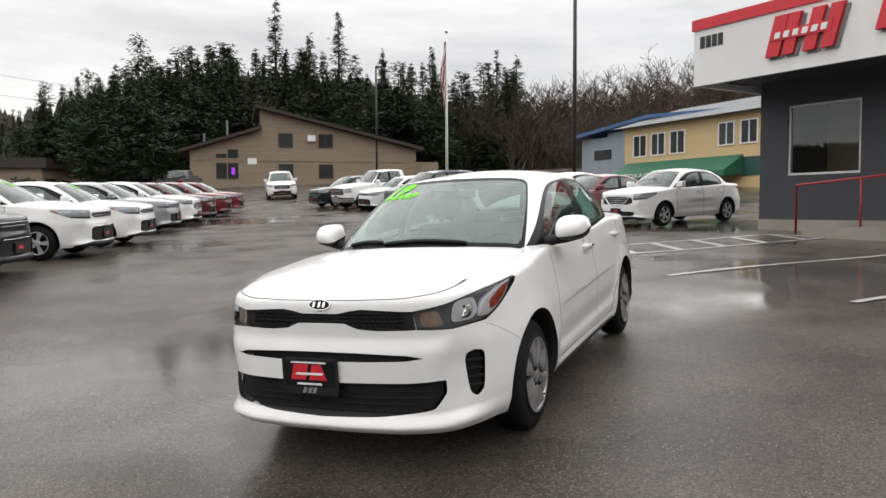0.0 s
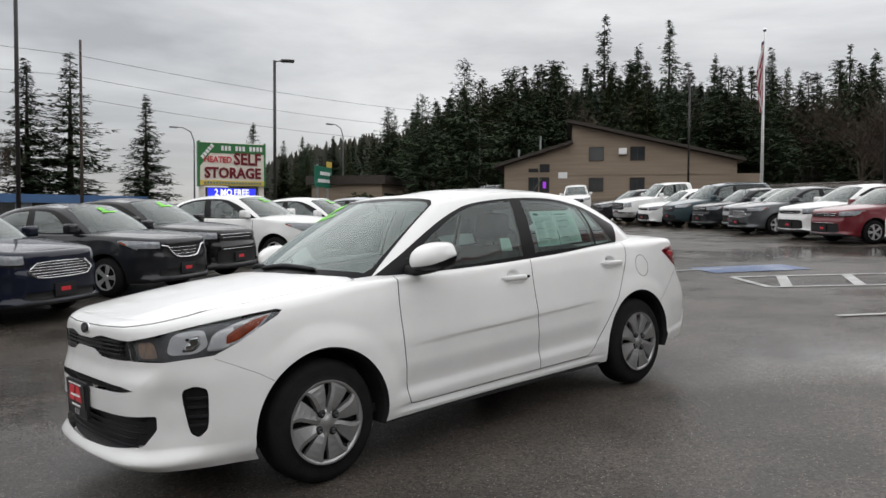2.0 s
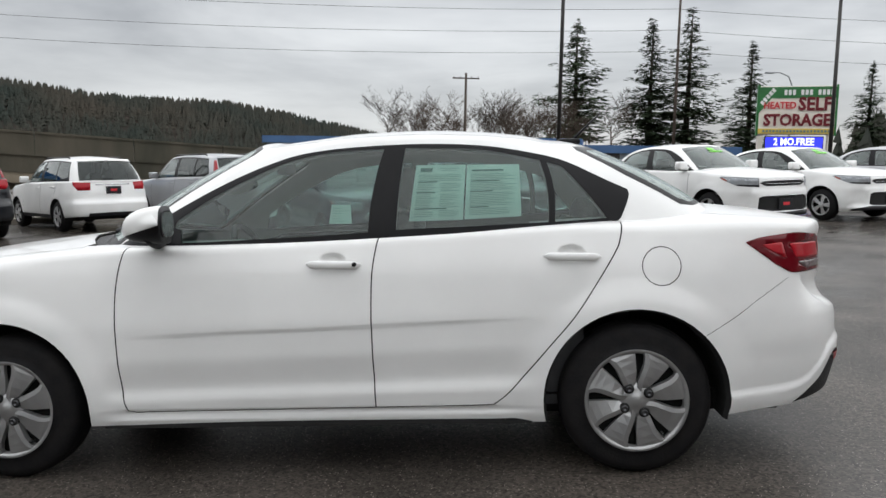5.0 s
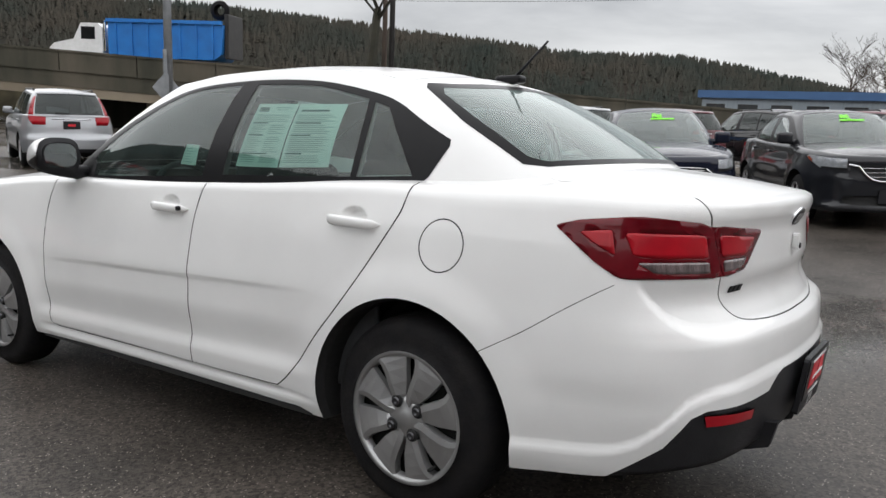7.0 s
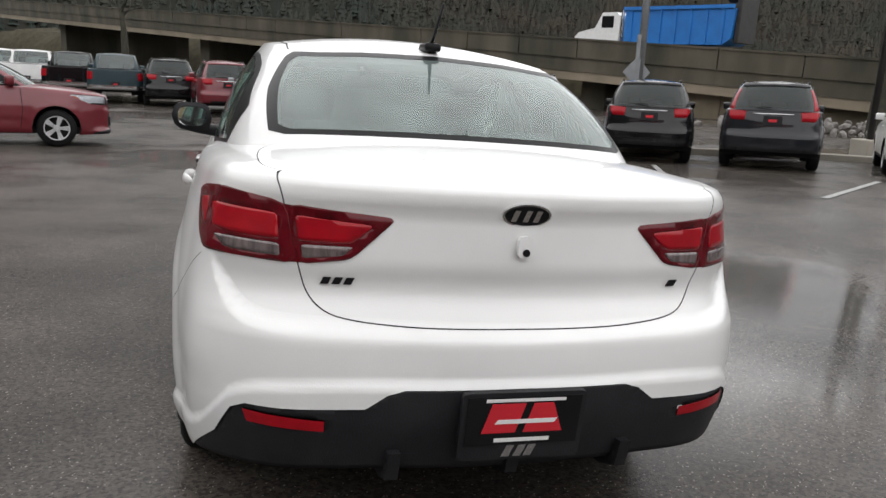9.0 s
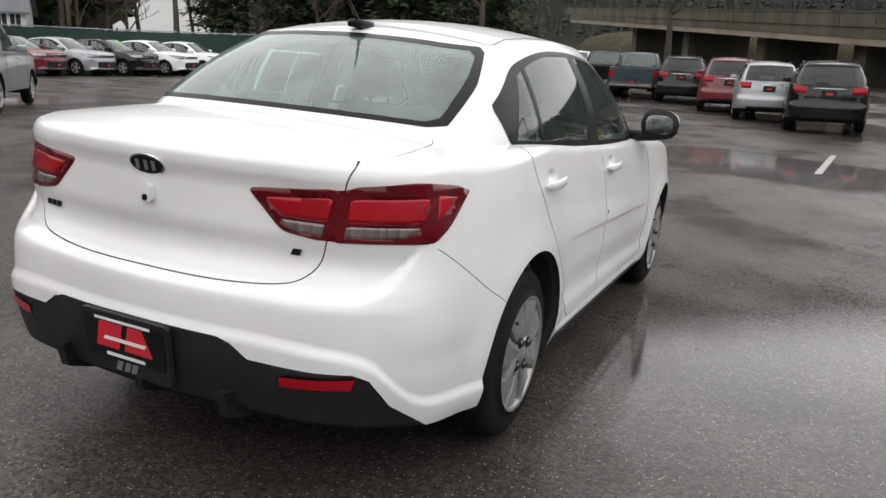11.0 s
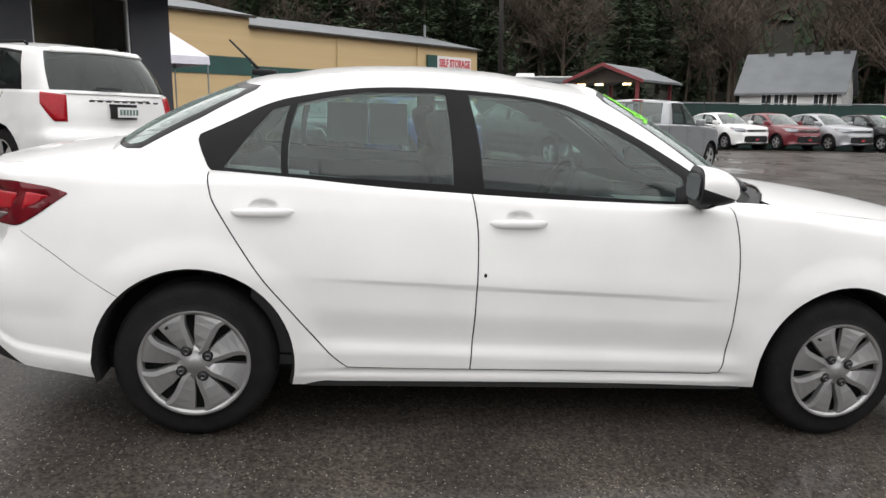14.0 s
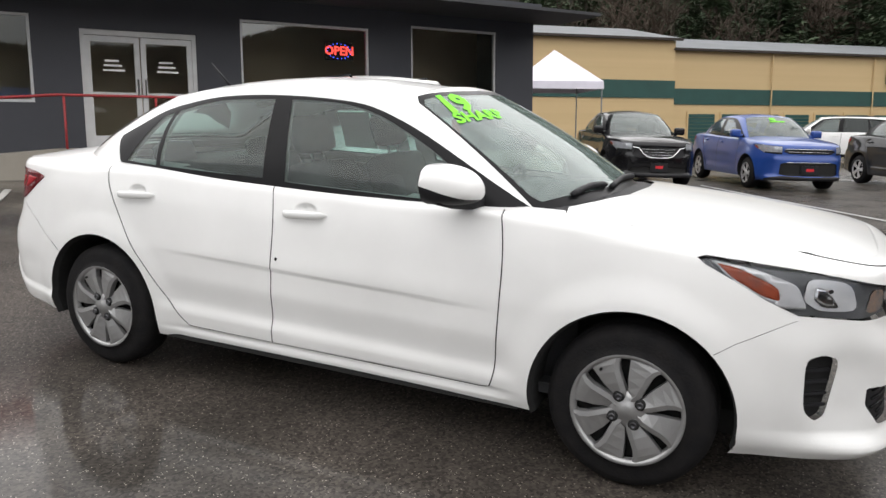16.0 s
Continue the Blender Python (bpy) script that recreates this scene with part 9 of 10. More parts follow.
def storage_sign():
    m = Matrix(((-0.968 * 0.88, -0.25, 0, -14.2), (0.25 * 0.88, -0.968, 0, -36.4), (0, 0, 1, -0.35), (0, 0, 0, 1)))
    ob = thing("roadside_sign", m, "large self-storage road sign with lit message board", "sign")
    z0 = height(-14.2, -36.4)
    rot = Matrix.Rotation(radians(90), 4, "X")
    maroon = textured("maroon_sign_letters", (0.16, 0.004, 0.012), (0.12, 0.004, 0.010), 2, (0.4, 0.55))
    cream = textured("cream_sign_face", (0.76, 0.72, 0.64), (0.70, 0.66, 0.58), 1.5, (0.4, 0.55))
    green = textured("green_sign_face", (0.02, 0.16, 0.04), (0.02, 0.13, 0.035), 1.5, (0.4, 0.55))
    part("sign_cabinet", boxed(0.0, 4.1, 0.0, 0.5, 3.45, 5.85, 0.03), cream, ob)
    for a in ((-0.05, 0.06, 3.40, 5.90), (4.04, 4.15, 3.40, 5.90)):
        part("sign_edge", boxed(a[0], a[1], -0.035, 0.52, a[2], a[3], 0.01), green, ob)
    part("green_header", boxed(0.05, 4.05, -0.03, 0.02, 5.25, 5.80), green, ob)
    bm = bmesh.new()
    plate(bm, [(0.05, 4.5), (1.15, 5.8), (0.05, 5.8)], 0.03, Matrix.Translation((0, -0.01, 0)) @ rot)
    part("green_corner", bm, green, ob)
    part("yellow_footer", boxed(0.05, 4.05, -0.03, 0.02, 3.48, 3.74), textured("yellow_sign_face", (0.62, 0.45, 0.08), (0.55, 0.4, 0.07), 2, (0.4, 0.6)), ob)
    at = lambda x, z: Matrix.Translation((x, -0.04, z)) @ rot
    lettering("sign_lettering", "HEATED", 0.46, at(1.15, 4.88), REDSIGN, ob, 0.01, 0.01)
    lettering("sign_lettering", "SELF", 0.90, at(2.98, 4.93), maroon, ob, 0.01, 0.03)
    lettering("sign_lettering", "STORAGE", 0.80, at(2.08, 4.14), maroon, ob, 0.01, 0.03)
    for k in range(12):
        if k not in (3, 7):
            part("header_bar", boxed(1.35 + k * 0.22, 1.50 + k * 0.22, -0.045, -0.03, 5.40, 5.66), WHITEPL, ob)
    for k in range(5):
        part("corner_bar", boxed(-0.08, 0.08, -0.045, -0.03, -0.11, 0.11), WHITEPL, ob).matrix_local = Matrix.Translation((0.22 + k * 0.14, 0, 5.02 + k * 0.155)) @ Matrix.Rotation(radians(-48), 4, "Y")
    for k in range(20):
        part("footer_bar", boxed(0.3 + k * 0.18, 0.42 + k * 0.18, -0.045, -0.03, 3.55, 3.67), INK, ob)
    part("message_board", boxed(0.45, 3.55, 0.0, 0.45, 2.45, 3.36, 0.02), STEELBLK, ob)
    part("lit_panel", boxed(0.5, 3.5, -0.03, 0.01, 2.50, 3.31), glow("blue_message_light", (0.03, 0.04, 0.75), 0.9), ob)
    lettering("message_words", "2 MO.FREE", 0.50, at(2.0, 3.07) @ Matrix.Diagonal((0.92, 1, 1, 1)), glow("white_message_light", (0.9, 0.9, 1.0), 1.1), ob, 0.01, 0.01)
    for k in range(11):
        part("message_bar", boxed(0.72 + k * 0.235, 0.9 + k * 0.235, -0.045, -0.03, 2.60, 2.76), MATS.get("red_message_light") or glow("red_message_light", (1.0, 0.2, 0.15), 1.1), ob)
    for x in (0.2, 3.9):
        part("post", boxed(x - 0.16, x + 0.16, 0.1, 0.42, z0 - 0.3, 3.46), cream, ob)
    return ob


storage_sign()
# low blue stores and a highway sign beyond the sedans
for x, y, hd, L, z0, h, mat, lab in ((8, -96, -8, 40, 1.0, 3.4, BLUEROOF, "low dark blue shop with bright corner lamps"), (-18, -90, -5, 22, 1.0, 2.6, BLUEROOF, "row of blue roadside stalls"), (-48, -66, 30, 16, 2.0, 3.6, BROWNTRIM, "dark roadside shop with coloured sign boards")):
    ob = thing("roadside_shop", pose(x, y, z0, 0, 0, hd), lab, "shop", kind="structure")
    part("wall", boxed(-L / 2, L / 2, -4, 4, -0.6, h), GREYMETAL if mat is BLUEROOF else SIDING, ob)
    part("roof", boxed(-L / 2 - 0.4, L / 2 + 0.4, -4.5, 4.5, h - 0.7, h + 0.2), mat, ob)
    for k in range(int(L / 4)):
        house_window(ob, -L / 2 + 1 + k * 4, -L / 2 + 3.4 + k * 4, 0.6, 2.0, STEELBLK, 4.03)
hs = thing("highway_sign", pose(-38.5, -62.5, 2.2, 0, 0, 35), "green highway direction sign with yellow tab", "road sign")
part("post", boxed(-1.4, -1.25, -0.08, 0.08, -0.5, 4.6), GALV, hs)
part("post", boxed(1.25, 1.4, -0.08, 0.08, -0.5, 4.6), GALV, hs)
part("sign_panel", boxed(-2.2, 2.2, 0.08, 0.14, 2.3, 4.4, 0.02), textured("highway_green", (0.01, 0.16, 0.10), (0.01, 0.13, 0.08), 2, (0.4, 0.6)), hs)
part("yellow_tab", boxed(-2.2, -0.8, 0.08, 0.14, 4.42, 5.0, 0.02), MATS["yellow_sign_face"], hs)
for k in range(2):
    part("sign_bar", boxed(-1.7, 1.5 - k * 0.6, 0.142, 0.15, 2.8 + k * 0.75, 3.15 + k * 0.75), WHITEPL, hs)
for x, y in ((-46, -70), (-30, -74), (-62, -64)):
    ob = thing("street_light", pose(x, y, height(x, y)), "grey curved-arm street light beside the highway", "street light", "street lights")
    bm = bmesh.new()
    tube(bm, [(0, 0, 0), (0, 0, 8), (0.5, 0.3, 8.9), (1.6, 0.9, 9.2), (2.6, 1.5, 9.1)], [0.11, 0.07, 0.06, 0.05, 0.05], 8)
    part("pole", bm, GALV, ob, "", True)
    part("lamp_head", boxed(2.4, 3.2, 1.35, 1.75, 9.0, 9.15, 0.04), GALV, ob)

# ---- trees ----
NEEDLES = textured("dark_conifer_needles", (0.046, 0.068, 0.040), (0.066, 0.088, 0.052), 0.35, (0.7, 0.9), 0, 8, rand=0.35, ior=1.18)
NEEDLES2 = textured("olive_conifer_needles", (0.042, 0.056, 0.027), (0.066, 0.078, 0.038), 0.35, (0.7, 0.9), 0, 8, rand=0.3, ior=1.18)
BARK = textured("dark_bark", (0.045, 0.036, 0.028), (0.075, 0.062, 0.048), 4, (0.85, 0.95), 0.5, 18, stretch=(3, 3, 0.6))
MOSSBARK = textured("mossy_bark", (0.050, 0.045, 0.030), (0.020, 0.021, 0.014), 1.6, (0.85, 0.95), 0.6, 14)
TWIGS = textured("bare_brown_twigs", (0.085, 0.067, 0.053), (0.056, 0.043, 0.035), 0.4, (0.85, 0.95), 0, 8, rand=0.3, ior=1.18)
SHRUB = textured("evergreen_shrub_leaves", (0.02, 0.05, 0.018), (0.045, 0.075, 0.028), 1.0, (0.6, 0.8), 0, 8, rand=0.3, ior=1.18)


def conifer_meshes(seed, h, spread, base, gap, ragged, clump, dome=False):
    """Trunk and crown of one fir: whorls of drooping boughs, each a spray of small needle blades."""
    rng = random.Random(seed)
    bm = bmesh.new()
    tube(bm, [(0, 0, -0.5), (0.1, 0, h * 0.4), (0, 0.1, h * 0.97)], [h * 0.017, h * 0.011, 0.03], 7)
    trunk = bpy.data.meshes.new("trunk")
    bm.to_mesh(trunk)
    bm.free()
    trunk.materials.append(BARK)
    V, F = [], []

    def blade(p, d, w, l, droop):
        """A fork of two thin needle sprays."""
        for turn in (-0.42, 0.42):
            c, q = math.cos(turn), math.sin(turn)
            e = Vector((d.x * c - d.y * q, d.x * q + d.y * c, d.z + rng.uniform(-0.25, 0.25)))
            side = Vector((-e.y, e.x, rng.uniform(-0.6, 0.6)))
            side = side.normalized() if side.length > 1e-3 else Vector((1, 0, 0))
            tip = p + e * l * rng.uniform(0.8, 1.25) - Vector((0, 0, droop * l * 0.7))
            n = len(V)
            V.extend([tuple(p - side * w * 0.42), tuple(p + side * w * 0.42), tuple(tip)])
            F.append((n, n + 1, n + 2))

    z = h * base
    while z < h * 0.99:
        t = (z / h - base) / (1 - base)
        reach = 1.2 * spread * ((1 - t) ** 0.95) * (0.6 + 0.4 * min(1, t * 6)) * rng.uniform(1 - ragged, 1 + ragged * 0.5) + 0.12
        size = clump * (0.45 + 0.55 * (1 - t))
        if dome:
            reach = spread * (0.25 + 0.75 * math.sin(math.pi * min(t + 0.12, 1) ** 0.8) ** 0.7) * rng.uniform(1 - ragged, 1 + ragged * 0.4)
        for k in range(rng.randint(6, 9)):
            if rng.random() < gap:
                continue
            a = rng.uniform(0, 2 * math.pi)
            L = reach * rng.uniform(0.5, 1.12)
            zk = z + rng.uniform(-0.03, 0.03) * h
            d = Vector((math.cos(a), math.sin(a), 0.20 - 0.28 * (1 - t)))
            n = max(2, int(L / (clump * 0.55)))
            for j in range(n):
                q = (j + 0.6) / n
                p = Vector((0, 0, zk)) + d * L * q - Vector((0, 0, 0.10 * L * q * (1 - 0.8 * q)))
                for s in range(3):
                    b = a + rng.uniform(-1.3, 1.3)
                    blade(p + Vector((rng.uniform(-0.4, 0.4), rng.uniform(-0.4, 0.4), rng.uniform(-0.5, 0.4))) * size, Vector((math.cos(b), math.sin(b), rng.uniform(-0.25, 0.2))), size * rng.uniform(0.35, 0.6), size * rng.uniform(0.7, 1.2), rng.uniform(0.0, 0.45))
        z += h * 0.021 * rng.uniform(0.7, 1.3)
    crown = bpy.data.meshes.new("crown")
    crown.from_pydata(V, [], F)
    crown.materials.append(NEEDLES)
    return trunk, crown


def bare_meshes(seed, h, levels, spread, thick, mat, low=0.3, rad_min=0.010, slim=1.0):
    """A leafless tree: limbs that fork again and again into twigs."""
    rng = random.Random(seed)
    limbs, twigs = bmesh.new(), bmesh.new()

    def grow(p, d, length, r, level):
        n = 2 if level > 2 else 3 if level > 1 else 4
        pts, rad = [p], [r]
        q = p.copy()
        dd = d.copy()
        for k in range(n):
            dd = (dd + Vector((rng.uniform(-1, 1), rng.uniform(-1, 1), rng.uniform(-0.4, 0.9))) * (0.06 if level == 0 else 0.16)).normalized()
            q = q + dd * length / n
            pts.append(q)
            rad.append(max(r * (1 - 0.5 * (k + 1) / n), rad_min * 0.7))
        tube(limbs if level < 2 else twigs, pts, rad, 7 if level == 0 else (5 if level == 1 else 3), False)
        if level < levels:
            kids = rng.randint(4, 6) if level == 0 else rng.randint(3, 5)
            for k in range(kids):
                t = rng.uniform(low if level == 0 else 0.25, 1.0) if k else 1.0
                i = min(int(t * n), n - 1)
                base = pts[i].lerp(pts[i + 1], t * n - i if t < 1 else 1)
                a = rng.uniform(0, 2 * math.pi)
                out = Vector((math.cos(a), math.sin(a), rng.uniform(0.1, 0.8)))
                grow(base, (dd * (1 - spread) + out * spread).normalized(), length * rng.uniform(0.5, 0.75), max(rad[i] * rng.uniform(0.4, 0.62) * (slim if level == 0 else 1.0), rad_min), level + 1)

    grow(Vector((0, 0, -0.3)), Vector((0.02, 0.01, 1)), h * 0.42, thick, 0)
    out = []
    for nm, bm in (("trunk", limbs), ("crown", twigs)):
        me = bpy.data.meshes.new(nm)
        bm.to_mesh(me)
        bm.free()
        me.materials.append(mat)
        out.append(me)
    return out


def plant(name, meshes, x, y, scale, label, category="tree", group="", z=None, turn=0.0, mat=None, wide=1.0):
    ob = thing(name, pose(x, y, height(x, y) if z is None else z, 0, 0, turn) @ Matrix.Diagonal((scale * wide, scale * wide, scale, 1)), label, category, group)
    for me in meshes:
        p = new(me.name.split(".")[0], me)
        p.parent = ob
        if mat and me.name.startswith("crown"):
            p.material_slots[0].link = "OBJECT"
            p.material_slots[0].material = mat
    return ob


FIRS = [conifer_meshes(11, 22, 4.0, 0.08, 0.10, 0.30, 0.85), conifer_meshes(12, 22, 4.8, 0.14, 0.22, 0.45, 0.9), conifer_meshes(13, 22, 3.6, 0.05, 0.06, 0.25, 0.8), conifer_meshes(14, 22, 5.6, 0.22, 0.25, 0.5, 1.0), conifer_meshes(15, 22, 4.4, 0.10, 0.30, 0.5, 0.85), conifer_meshes(16, 22, 5.6, 0.16, 0.12, 0.45, 0.95, True)]
BARES = [bare_meshes(21, 14, 4, 0.62, 0.22, TWIGS, 0.3, 0.028), bare_meshes(22, 14, 4, 0.55, 0.20, TWIGS, 0.3, 0.028), bare_meshes(23, 12, 4, 0.70, 0.18, TWIGS, 0.3, 0.026)]
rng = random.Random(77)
# camera eye at the start, from which the background trees are placed
START_EYE = (5.3, 2.0, 1.2)


def fit_to_start_view(az, d, rise, z0):
    """Place and scale of a 22 m tree d metres off, its top fitted to that rise in the view from the camera's start."""
    return START_EYE[0] + d * math.cos(radians(az)), START_EYE[1] + d * math.sin(radians(az)), (rise * d + START_EYE[2] - z0) / 22


# single trees that stand out
for x, y, s, v, lab in ((-20.0, -175, 1.44, 1, "tall ragged dark fir behind the shops"), (-36.0, -172, 1.42, 0, "tall full dark fir"), (-44.0, -170.5, 1.52, 4, "tall layered fir with drooping boughs"), (-35.6, -103, 0.72, 2, "dense dark fir beside the road sign"), (-47, -94, 0.55, 2, "small dark fir behind the road sign")):
    plant("conifer", FIRS[v], x, y, s, lab, "fir tree", "single firs", 2.5, rng.uniform(0, 360), None, 1.55)
# the dark stand behind the brown building: broad pines before tall firs, set to fit the camera's view
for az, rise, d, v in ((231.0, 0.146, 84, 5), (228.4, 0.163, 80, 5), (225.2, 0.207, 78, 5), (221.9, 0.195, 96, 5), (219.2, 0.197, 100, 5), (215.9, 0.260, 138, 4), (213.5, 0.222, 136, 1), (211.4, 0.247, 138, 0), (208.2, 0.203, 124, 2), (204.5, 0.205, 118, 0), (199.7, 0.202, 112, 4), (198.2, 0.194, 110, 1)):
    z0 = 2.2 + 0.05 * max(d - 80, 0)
    x, y, sc = fit_to_start_view(az, d, rise, z0)
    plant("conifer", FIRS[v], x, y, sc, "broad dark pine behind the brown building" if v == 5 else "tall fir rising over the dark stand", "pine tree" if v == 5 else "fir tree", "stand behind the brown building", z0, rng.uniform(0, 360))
# treetop rise by bearing, fitted to the skyline from the camera's start
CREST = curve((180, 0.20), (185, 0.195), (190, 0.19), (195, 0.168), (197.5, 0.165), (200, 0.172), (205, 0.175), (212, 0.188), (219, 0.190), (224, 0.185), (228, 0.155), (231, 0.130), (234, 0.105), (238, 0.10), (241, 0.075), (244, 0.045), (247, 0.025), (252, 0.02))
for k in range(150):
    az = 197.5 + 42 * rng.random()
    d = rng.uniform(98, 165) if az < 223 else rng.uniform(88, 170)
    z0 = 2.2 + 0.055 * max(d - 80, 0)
    x, y, sc = fit_to_start_view(az, d, CREST(az) * rng.uniform(0.80, 1.08), z0)
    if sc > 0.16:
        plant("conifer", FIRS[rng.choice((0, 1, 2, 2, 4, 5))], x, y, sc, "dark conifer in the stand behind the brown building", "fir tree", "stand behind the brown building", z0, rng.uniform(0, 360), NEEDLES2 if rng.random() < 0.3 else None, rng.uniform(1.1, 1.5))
# bare brown woods to the west, sized to the same skyline
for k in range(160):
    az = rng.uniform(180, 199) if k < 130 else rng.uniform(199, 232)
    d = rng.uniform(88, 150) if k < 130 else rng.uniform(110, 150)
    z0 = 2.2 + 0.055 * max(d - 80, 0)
    x, y, sc = fit_to_start_view(az, d, CREST(az) * rng.uniform(0.8, 1.1), z0)
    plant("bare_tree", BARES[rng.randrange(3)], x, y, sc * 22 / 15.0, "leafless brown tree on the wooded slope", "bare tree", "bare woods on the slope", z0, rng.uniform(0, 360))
for k in range(120):
    a = rng.random()
    x, y = -30 + 105 * a + rng.uniform(-4, 4), 78 + 40 * rng.random() - 0.25 * max(-30 + 105 * a - 30, 0)
    z = 0.2 + 0.16 * max(y - 76, 0)
    if rng.random() < (0.75 if a < 0.45 else 0.25):
        plant("conifer", FIRS[rng.randrange(5)], x, y, rng.uniform(0.75, 1.1), "dark fir in the woods behind the storage building", "fir tree", "north woods", z, rng.uniform(0, 360))
    else:
        plant("bare_tree", BARES[rng.randrange(3)], x, y, rng.uniform(1.1, 1.7), "leafless tree in the woods behind the fence", "bare tree", "north woods", z, rng.uniform(0, 360))
for k in range(46):
    x, y = 46 + 40 * rng.random(), 18 + 45 * rng.random()
    if math.atan2(y - 0.6, x + 3.8) < radians(20):
        continue
    if rng.random() < 0.5:
        plant("conifer", FIRS[3], x + 8, y, rng.uniform(0.6, 0.95), "dark spreading fir behind the fence", "fir tree", "east woods", None, rng.uniform(0, 360))
    else:
        plant("bare_tree", BARES[rng.randrange(3)], x, y, rng.uniform(0.9, 1.5), "leafless tree behind the fence", "bare tree", "east woods", None, rng.uniform(0, 360))
# bare trees to the south along the road
for k in range(34):
    x, y = -22 + 40 * rng.random(), -128 - 30 * rng.random()
    plant("bare_tree", BARES[rng.randrange(3)], x, y, rng.uniform(0.6, 0.95), "leafless roadside tree against the sky", "bare tree", "trees along the road", 3.0, rng.uniform(0, 360))
# the mossy maple in the lot
maple = bare_meshes(45, 12.5, 5, 0.80, 0.31, MOSSBARK, 0.76, 0.012, 0.6)
plant("maple", maple, 19.9, -22.8, 1.16, "bare mossy street tree with spreading branches", "bare tree", wide=0.95)
plant("maple", maple, 46.0, 6.5, 0.9, "bare street tree before the overpass", "bare tree", "", None, 140)


def shrubs(name, spots, label):
    V, F = [], []
    r2 = random.Random(3)
    for x, y, r in spots:
        z = height(x, y)
        for k in range(int(170 * r)):
            a, e, q = r2.uniform(0, 2 * math.pi), r2.uniform(0, 1.4), r * r2.uniform(0.55, 1.05)
            p = Vector((x + q * math.cos(a) * math.cos(e), y + q * math.sin(a) * math.cos(e), z + q * math.sin(e) * 1.1))
            d = Vector((r2.uniform(-1, 1), r2.uniform(-1, 1), r2.uniform(-0.6, 0.6))).normalized() * 0.22
            e2 = d.orthogonal().normalized() * 0.12
            n = len(V)
            V.extend([tuple(p - e2), tuple(p + d * 0.5), tuple(p + e2), tuple(p - d * 0.5)])
            F.append((n, n + 1, n + 2, n + 3))
    me = bpy.data.meshes.new(name)
    me.from_pydata(V, [], F)
    me.materials.append(SHRUB)
    return tagged(new(name, me), label, "shrubs", kind="stuff")


shrubs("hedge", [(24 + k * 1.5 + rng.uniform(-0.5, 0.5), 31 - k * 0.9 + rng.uniform(-0.5, 0.5), rng.uniform(0.9, 1.9)) for k in range(14)] + [(-33, -48, 1.6), (-35, -50, 1.4), (-31, -46, 1.2)], "dark evergreen shrubs along the fence")


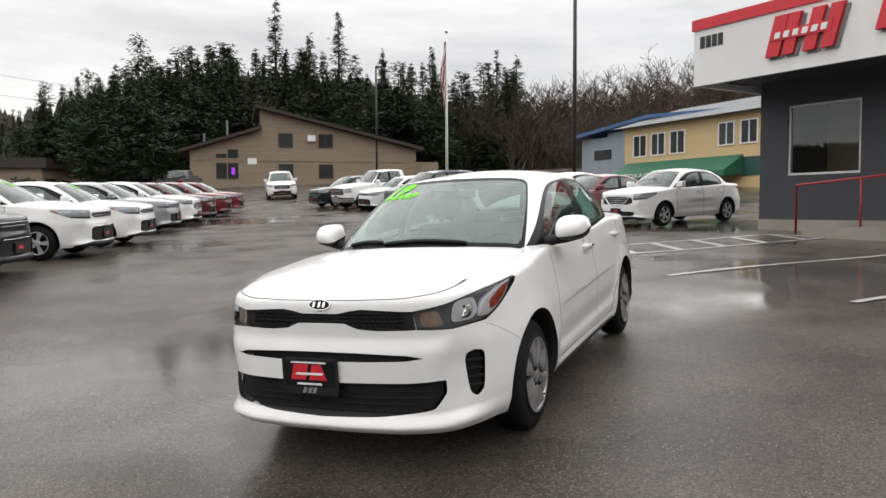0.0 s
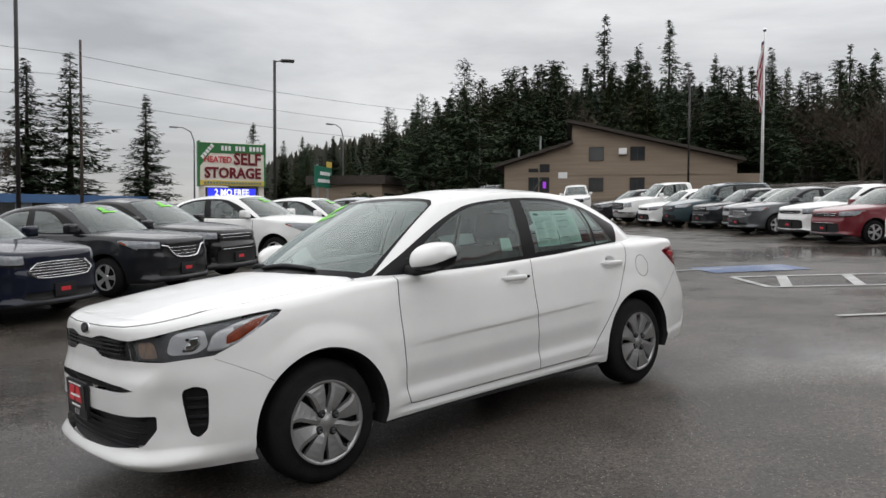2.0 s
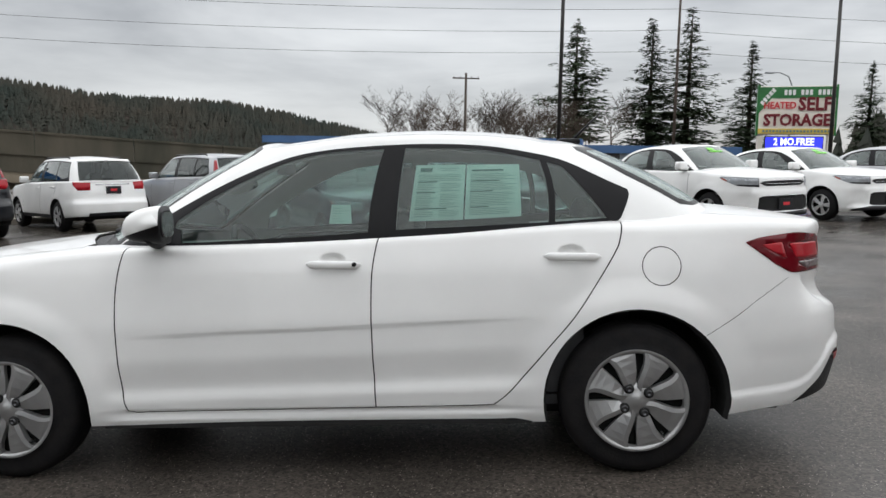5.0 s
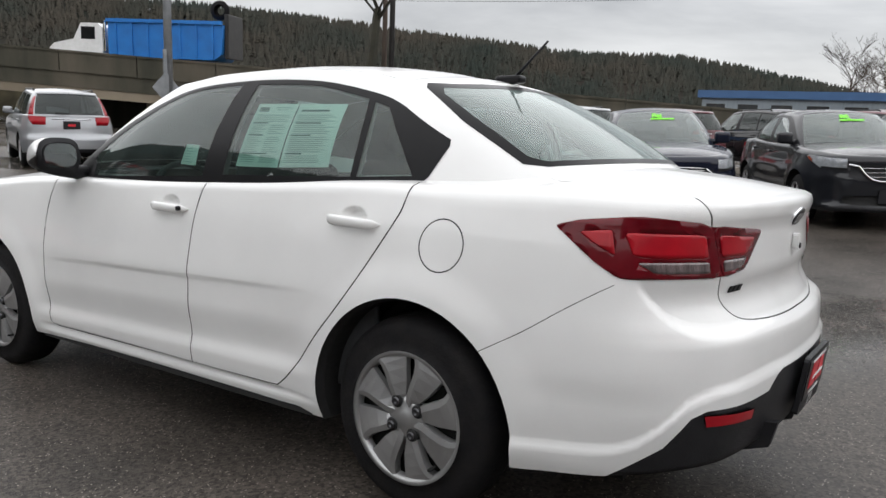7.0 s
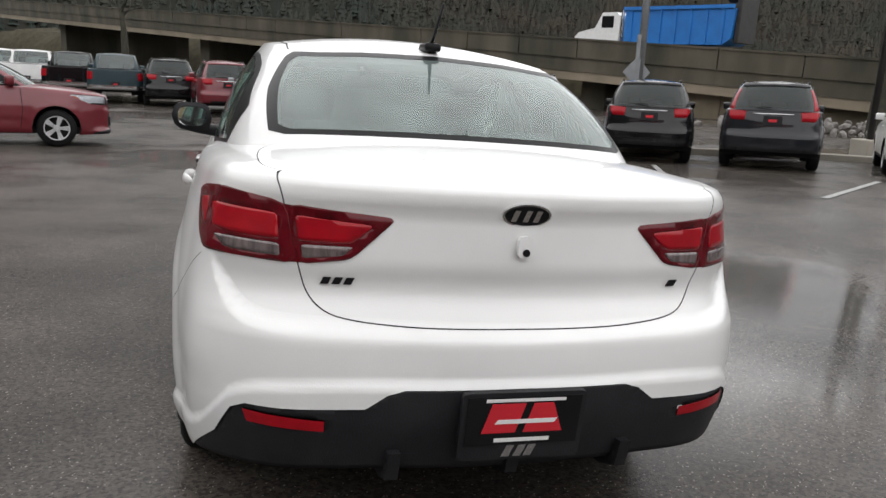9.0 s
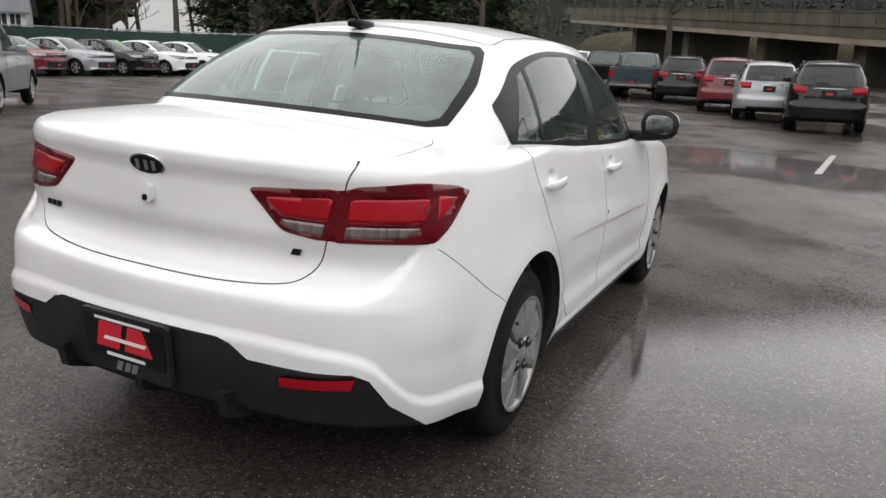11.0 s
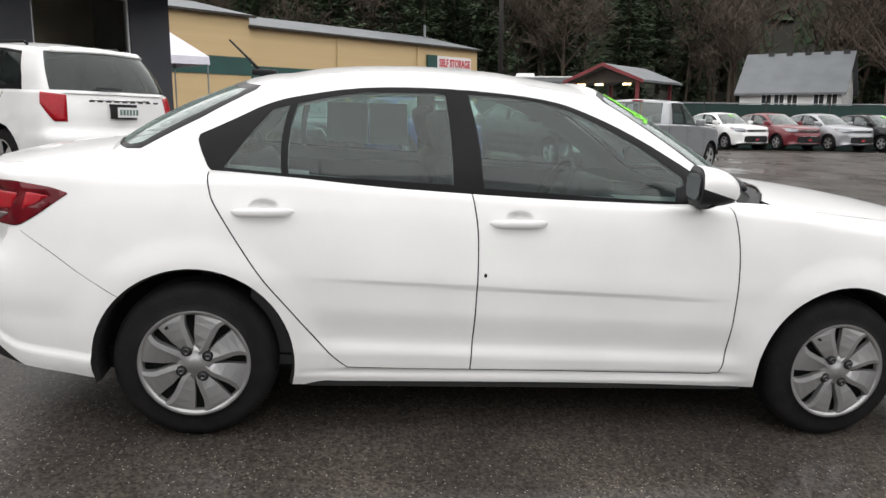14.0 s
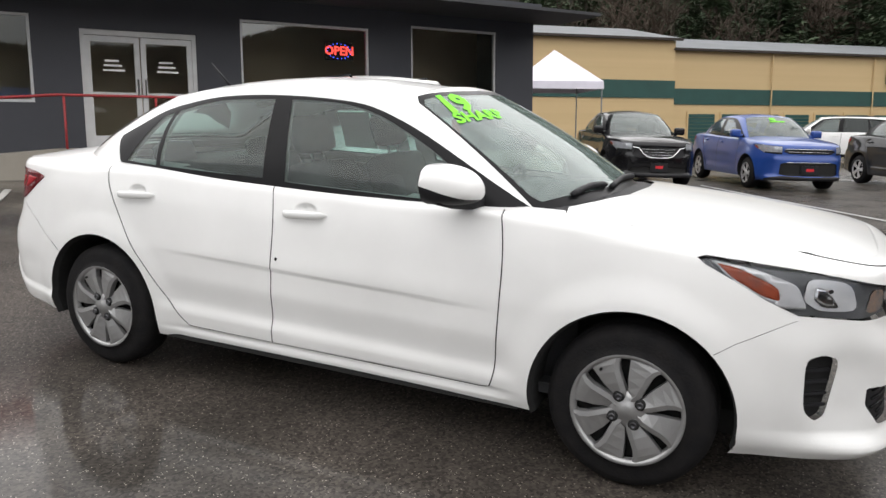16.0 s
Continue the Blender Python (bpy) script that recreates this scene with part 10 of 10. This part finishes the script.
# ---- wooded hills in the distance ----
def ridge(name, cx, cy, a0, a1, r0, rises, mat, label, depth=160, trees=900, tree_h=14, seed=1, needles=None):
    """A long hill round the place, its crest given as (bearing, rise over eye level), with small firs on its face and crest."""
    r2 = random.Random(seed)
    rise = curve(*rises)
    top = lambda a: max(rise(a) * (r0 + depth) + 1.2 - 0.72 * tree_h, 2.2)
    bm = bmesh.new()
    n, m = 90, 7
    grid = []
    for i in range(n + 1):
        a = a0 + (a1 - a0) * i / n
        col = []
        for j in range(m + 1):
            q = j / m
            r = r0 + depth * q
            z = (top(a) - 2) * smooth(0, 1, q) * (1 + 0.03 * math.sin(i * 1.7 + j)) + 1.5
            col.append(bm.verts.new((cx + r * math.cos(radians(a)), cy + r * math.sin(radians(a)), z)))
        grid.append(col)
    for c, d in zip(grid, grid[1:]):
        for j in range(m):
            bm.faces.new((c[j], d[j], d[j + 1], c[j + 1]))
    hill = link(name, bm, mat)
    tagged(hill, label, "hill", kind="structure")
    V, F = [], []
    for k in range(trees):
        a, q = r2.uniform(a0, a1), r2.random() ** 0.55
        r = r0 + depth * q
        z = (top(a) - 2) * smooth(0, 1, q) + 0.4
        x, y, h = cx + r * math.cos(radians(a)), cy + r * math.sin(radians(a)), tree_h * r2.uniform(0.5, 1.0)
        w = h * r2.uniform(0.20, 0.36)
        for lev in range(4):
            zz, ww = z + h * (0.06 + 0.20 * lev), w * (1 - lev * 0.2)
            t = r2.uniform(0, 6)
            nn = len(V)
            V.extend([(x + ww * math.cos(t + b) * r2.uniform(0.6, 1.25), y + ww * math.sin(t + b) * r2.uniform(0.6, 1.25), zz + r2.uniform(-0.07, 0.07) * h) for b in (0, 1.26, 2.5, 3.77, 5.0)] + [(x + r2.uniform(-0.2, 0.2) * ww, y, zz + h * 0.34)])
            F.extend([(nn + b, nn + (b + 1) % 5, nn + 5) for b in range(5)])
    me = bpy.data.meshes.new(name + "_woods")
    me.from_pydata(V, [], F)
    me.materials.append(needles or NEEDLES)
    return tagged(new("far_woods", me), "dense far conifer woods on the hillside", "woods", kind="stuff")


HILL = textured("far_hillside", (0.020, 0.024, 0.020), (0.034, 0.028, 0.023), 0.012, (0.9, 1.0), 0, 0.2, ior=1.18)
# haze is put into the colour: paler needles for the far woods
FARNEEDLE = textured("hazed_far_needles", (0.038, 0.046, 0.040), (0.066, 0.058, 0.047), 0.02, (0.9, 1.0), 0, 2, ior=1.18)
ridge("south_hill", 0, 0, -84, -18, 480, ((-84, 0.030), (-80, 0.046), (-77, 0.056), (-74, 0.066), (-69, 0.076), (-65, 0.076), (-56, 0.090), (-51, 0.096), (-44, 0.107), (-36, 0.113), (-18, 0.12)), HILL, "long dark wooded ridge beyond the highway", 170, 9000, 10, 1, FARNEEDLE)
# crest raised past the view so that the wet ground mirrors less sky
ridge("east_hill", 0, 0, -19, 40, 330, ((-19, 0.13), (-5, 0.19), (10, 0.28), (25, 0.34), (40, 0.36)), HILL, "dark wooded hillside beyond the overpass, unseen crest raised to darken reflections", 170, 7000, 10, 2, FARNEEDLE)
ridge("west_hill", START_EYE[0], START_EYE[1], 150, 243, 100, [(150, 0.13), (165, 0.12), (180, 0.11), (197, 0.11), (212, 0.165), (222, 0.165), (228, 0.135), (231, 0.115), (236, 0.098), (241, 0.07), (245, 0.03), (252, 0.015)], HILL, "wooded slope rising behind the brown building", 120, 3600, 9, 3, FARNEEDLE)
# the unseen upper slope is added height that darkens reflections in the ground
ridge("north_hill", 0, 40, 30, 150, 75, ((30, 0.34), (60, 0.40), (90, 0.42), (120, 0.38), (150, 0.25)), HILL, "wooded slope behind the storage building, unseen top raised to darken reflections", 110, 2400, 9, 4)
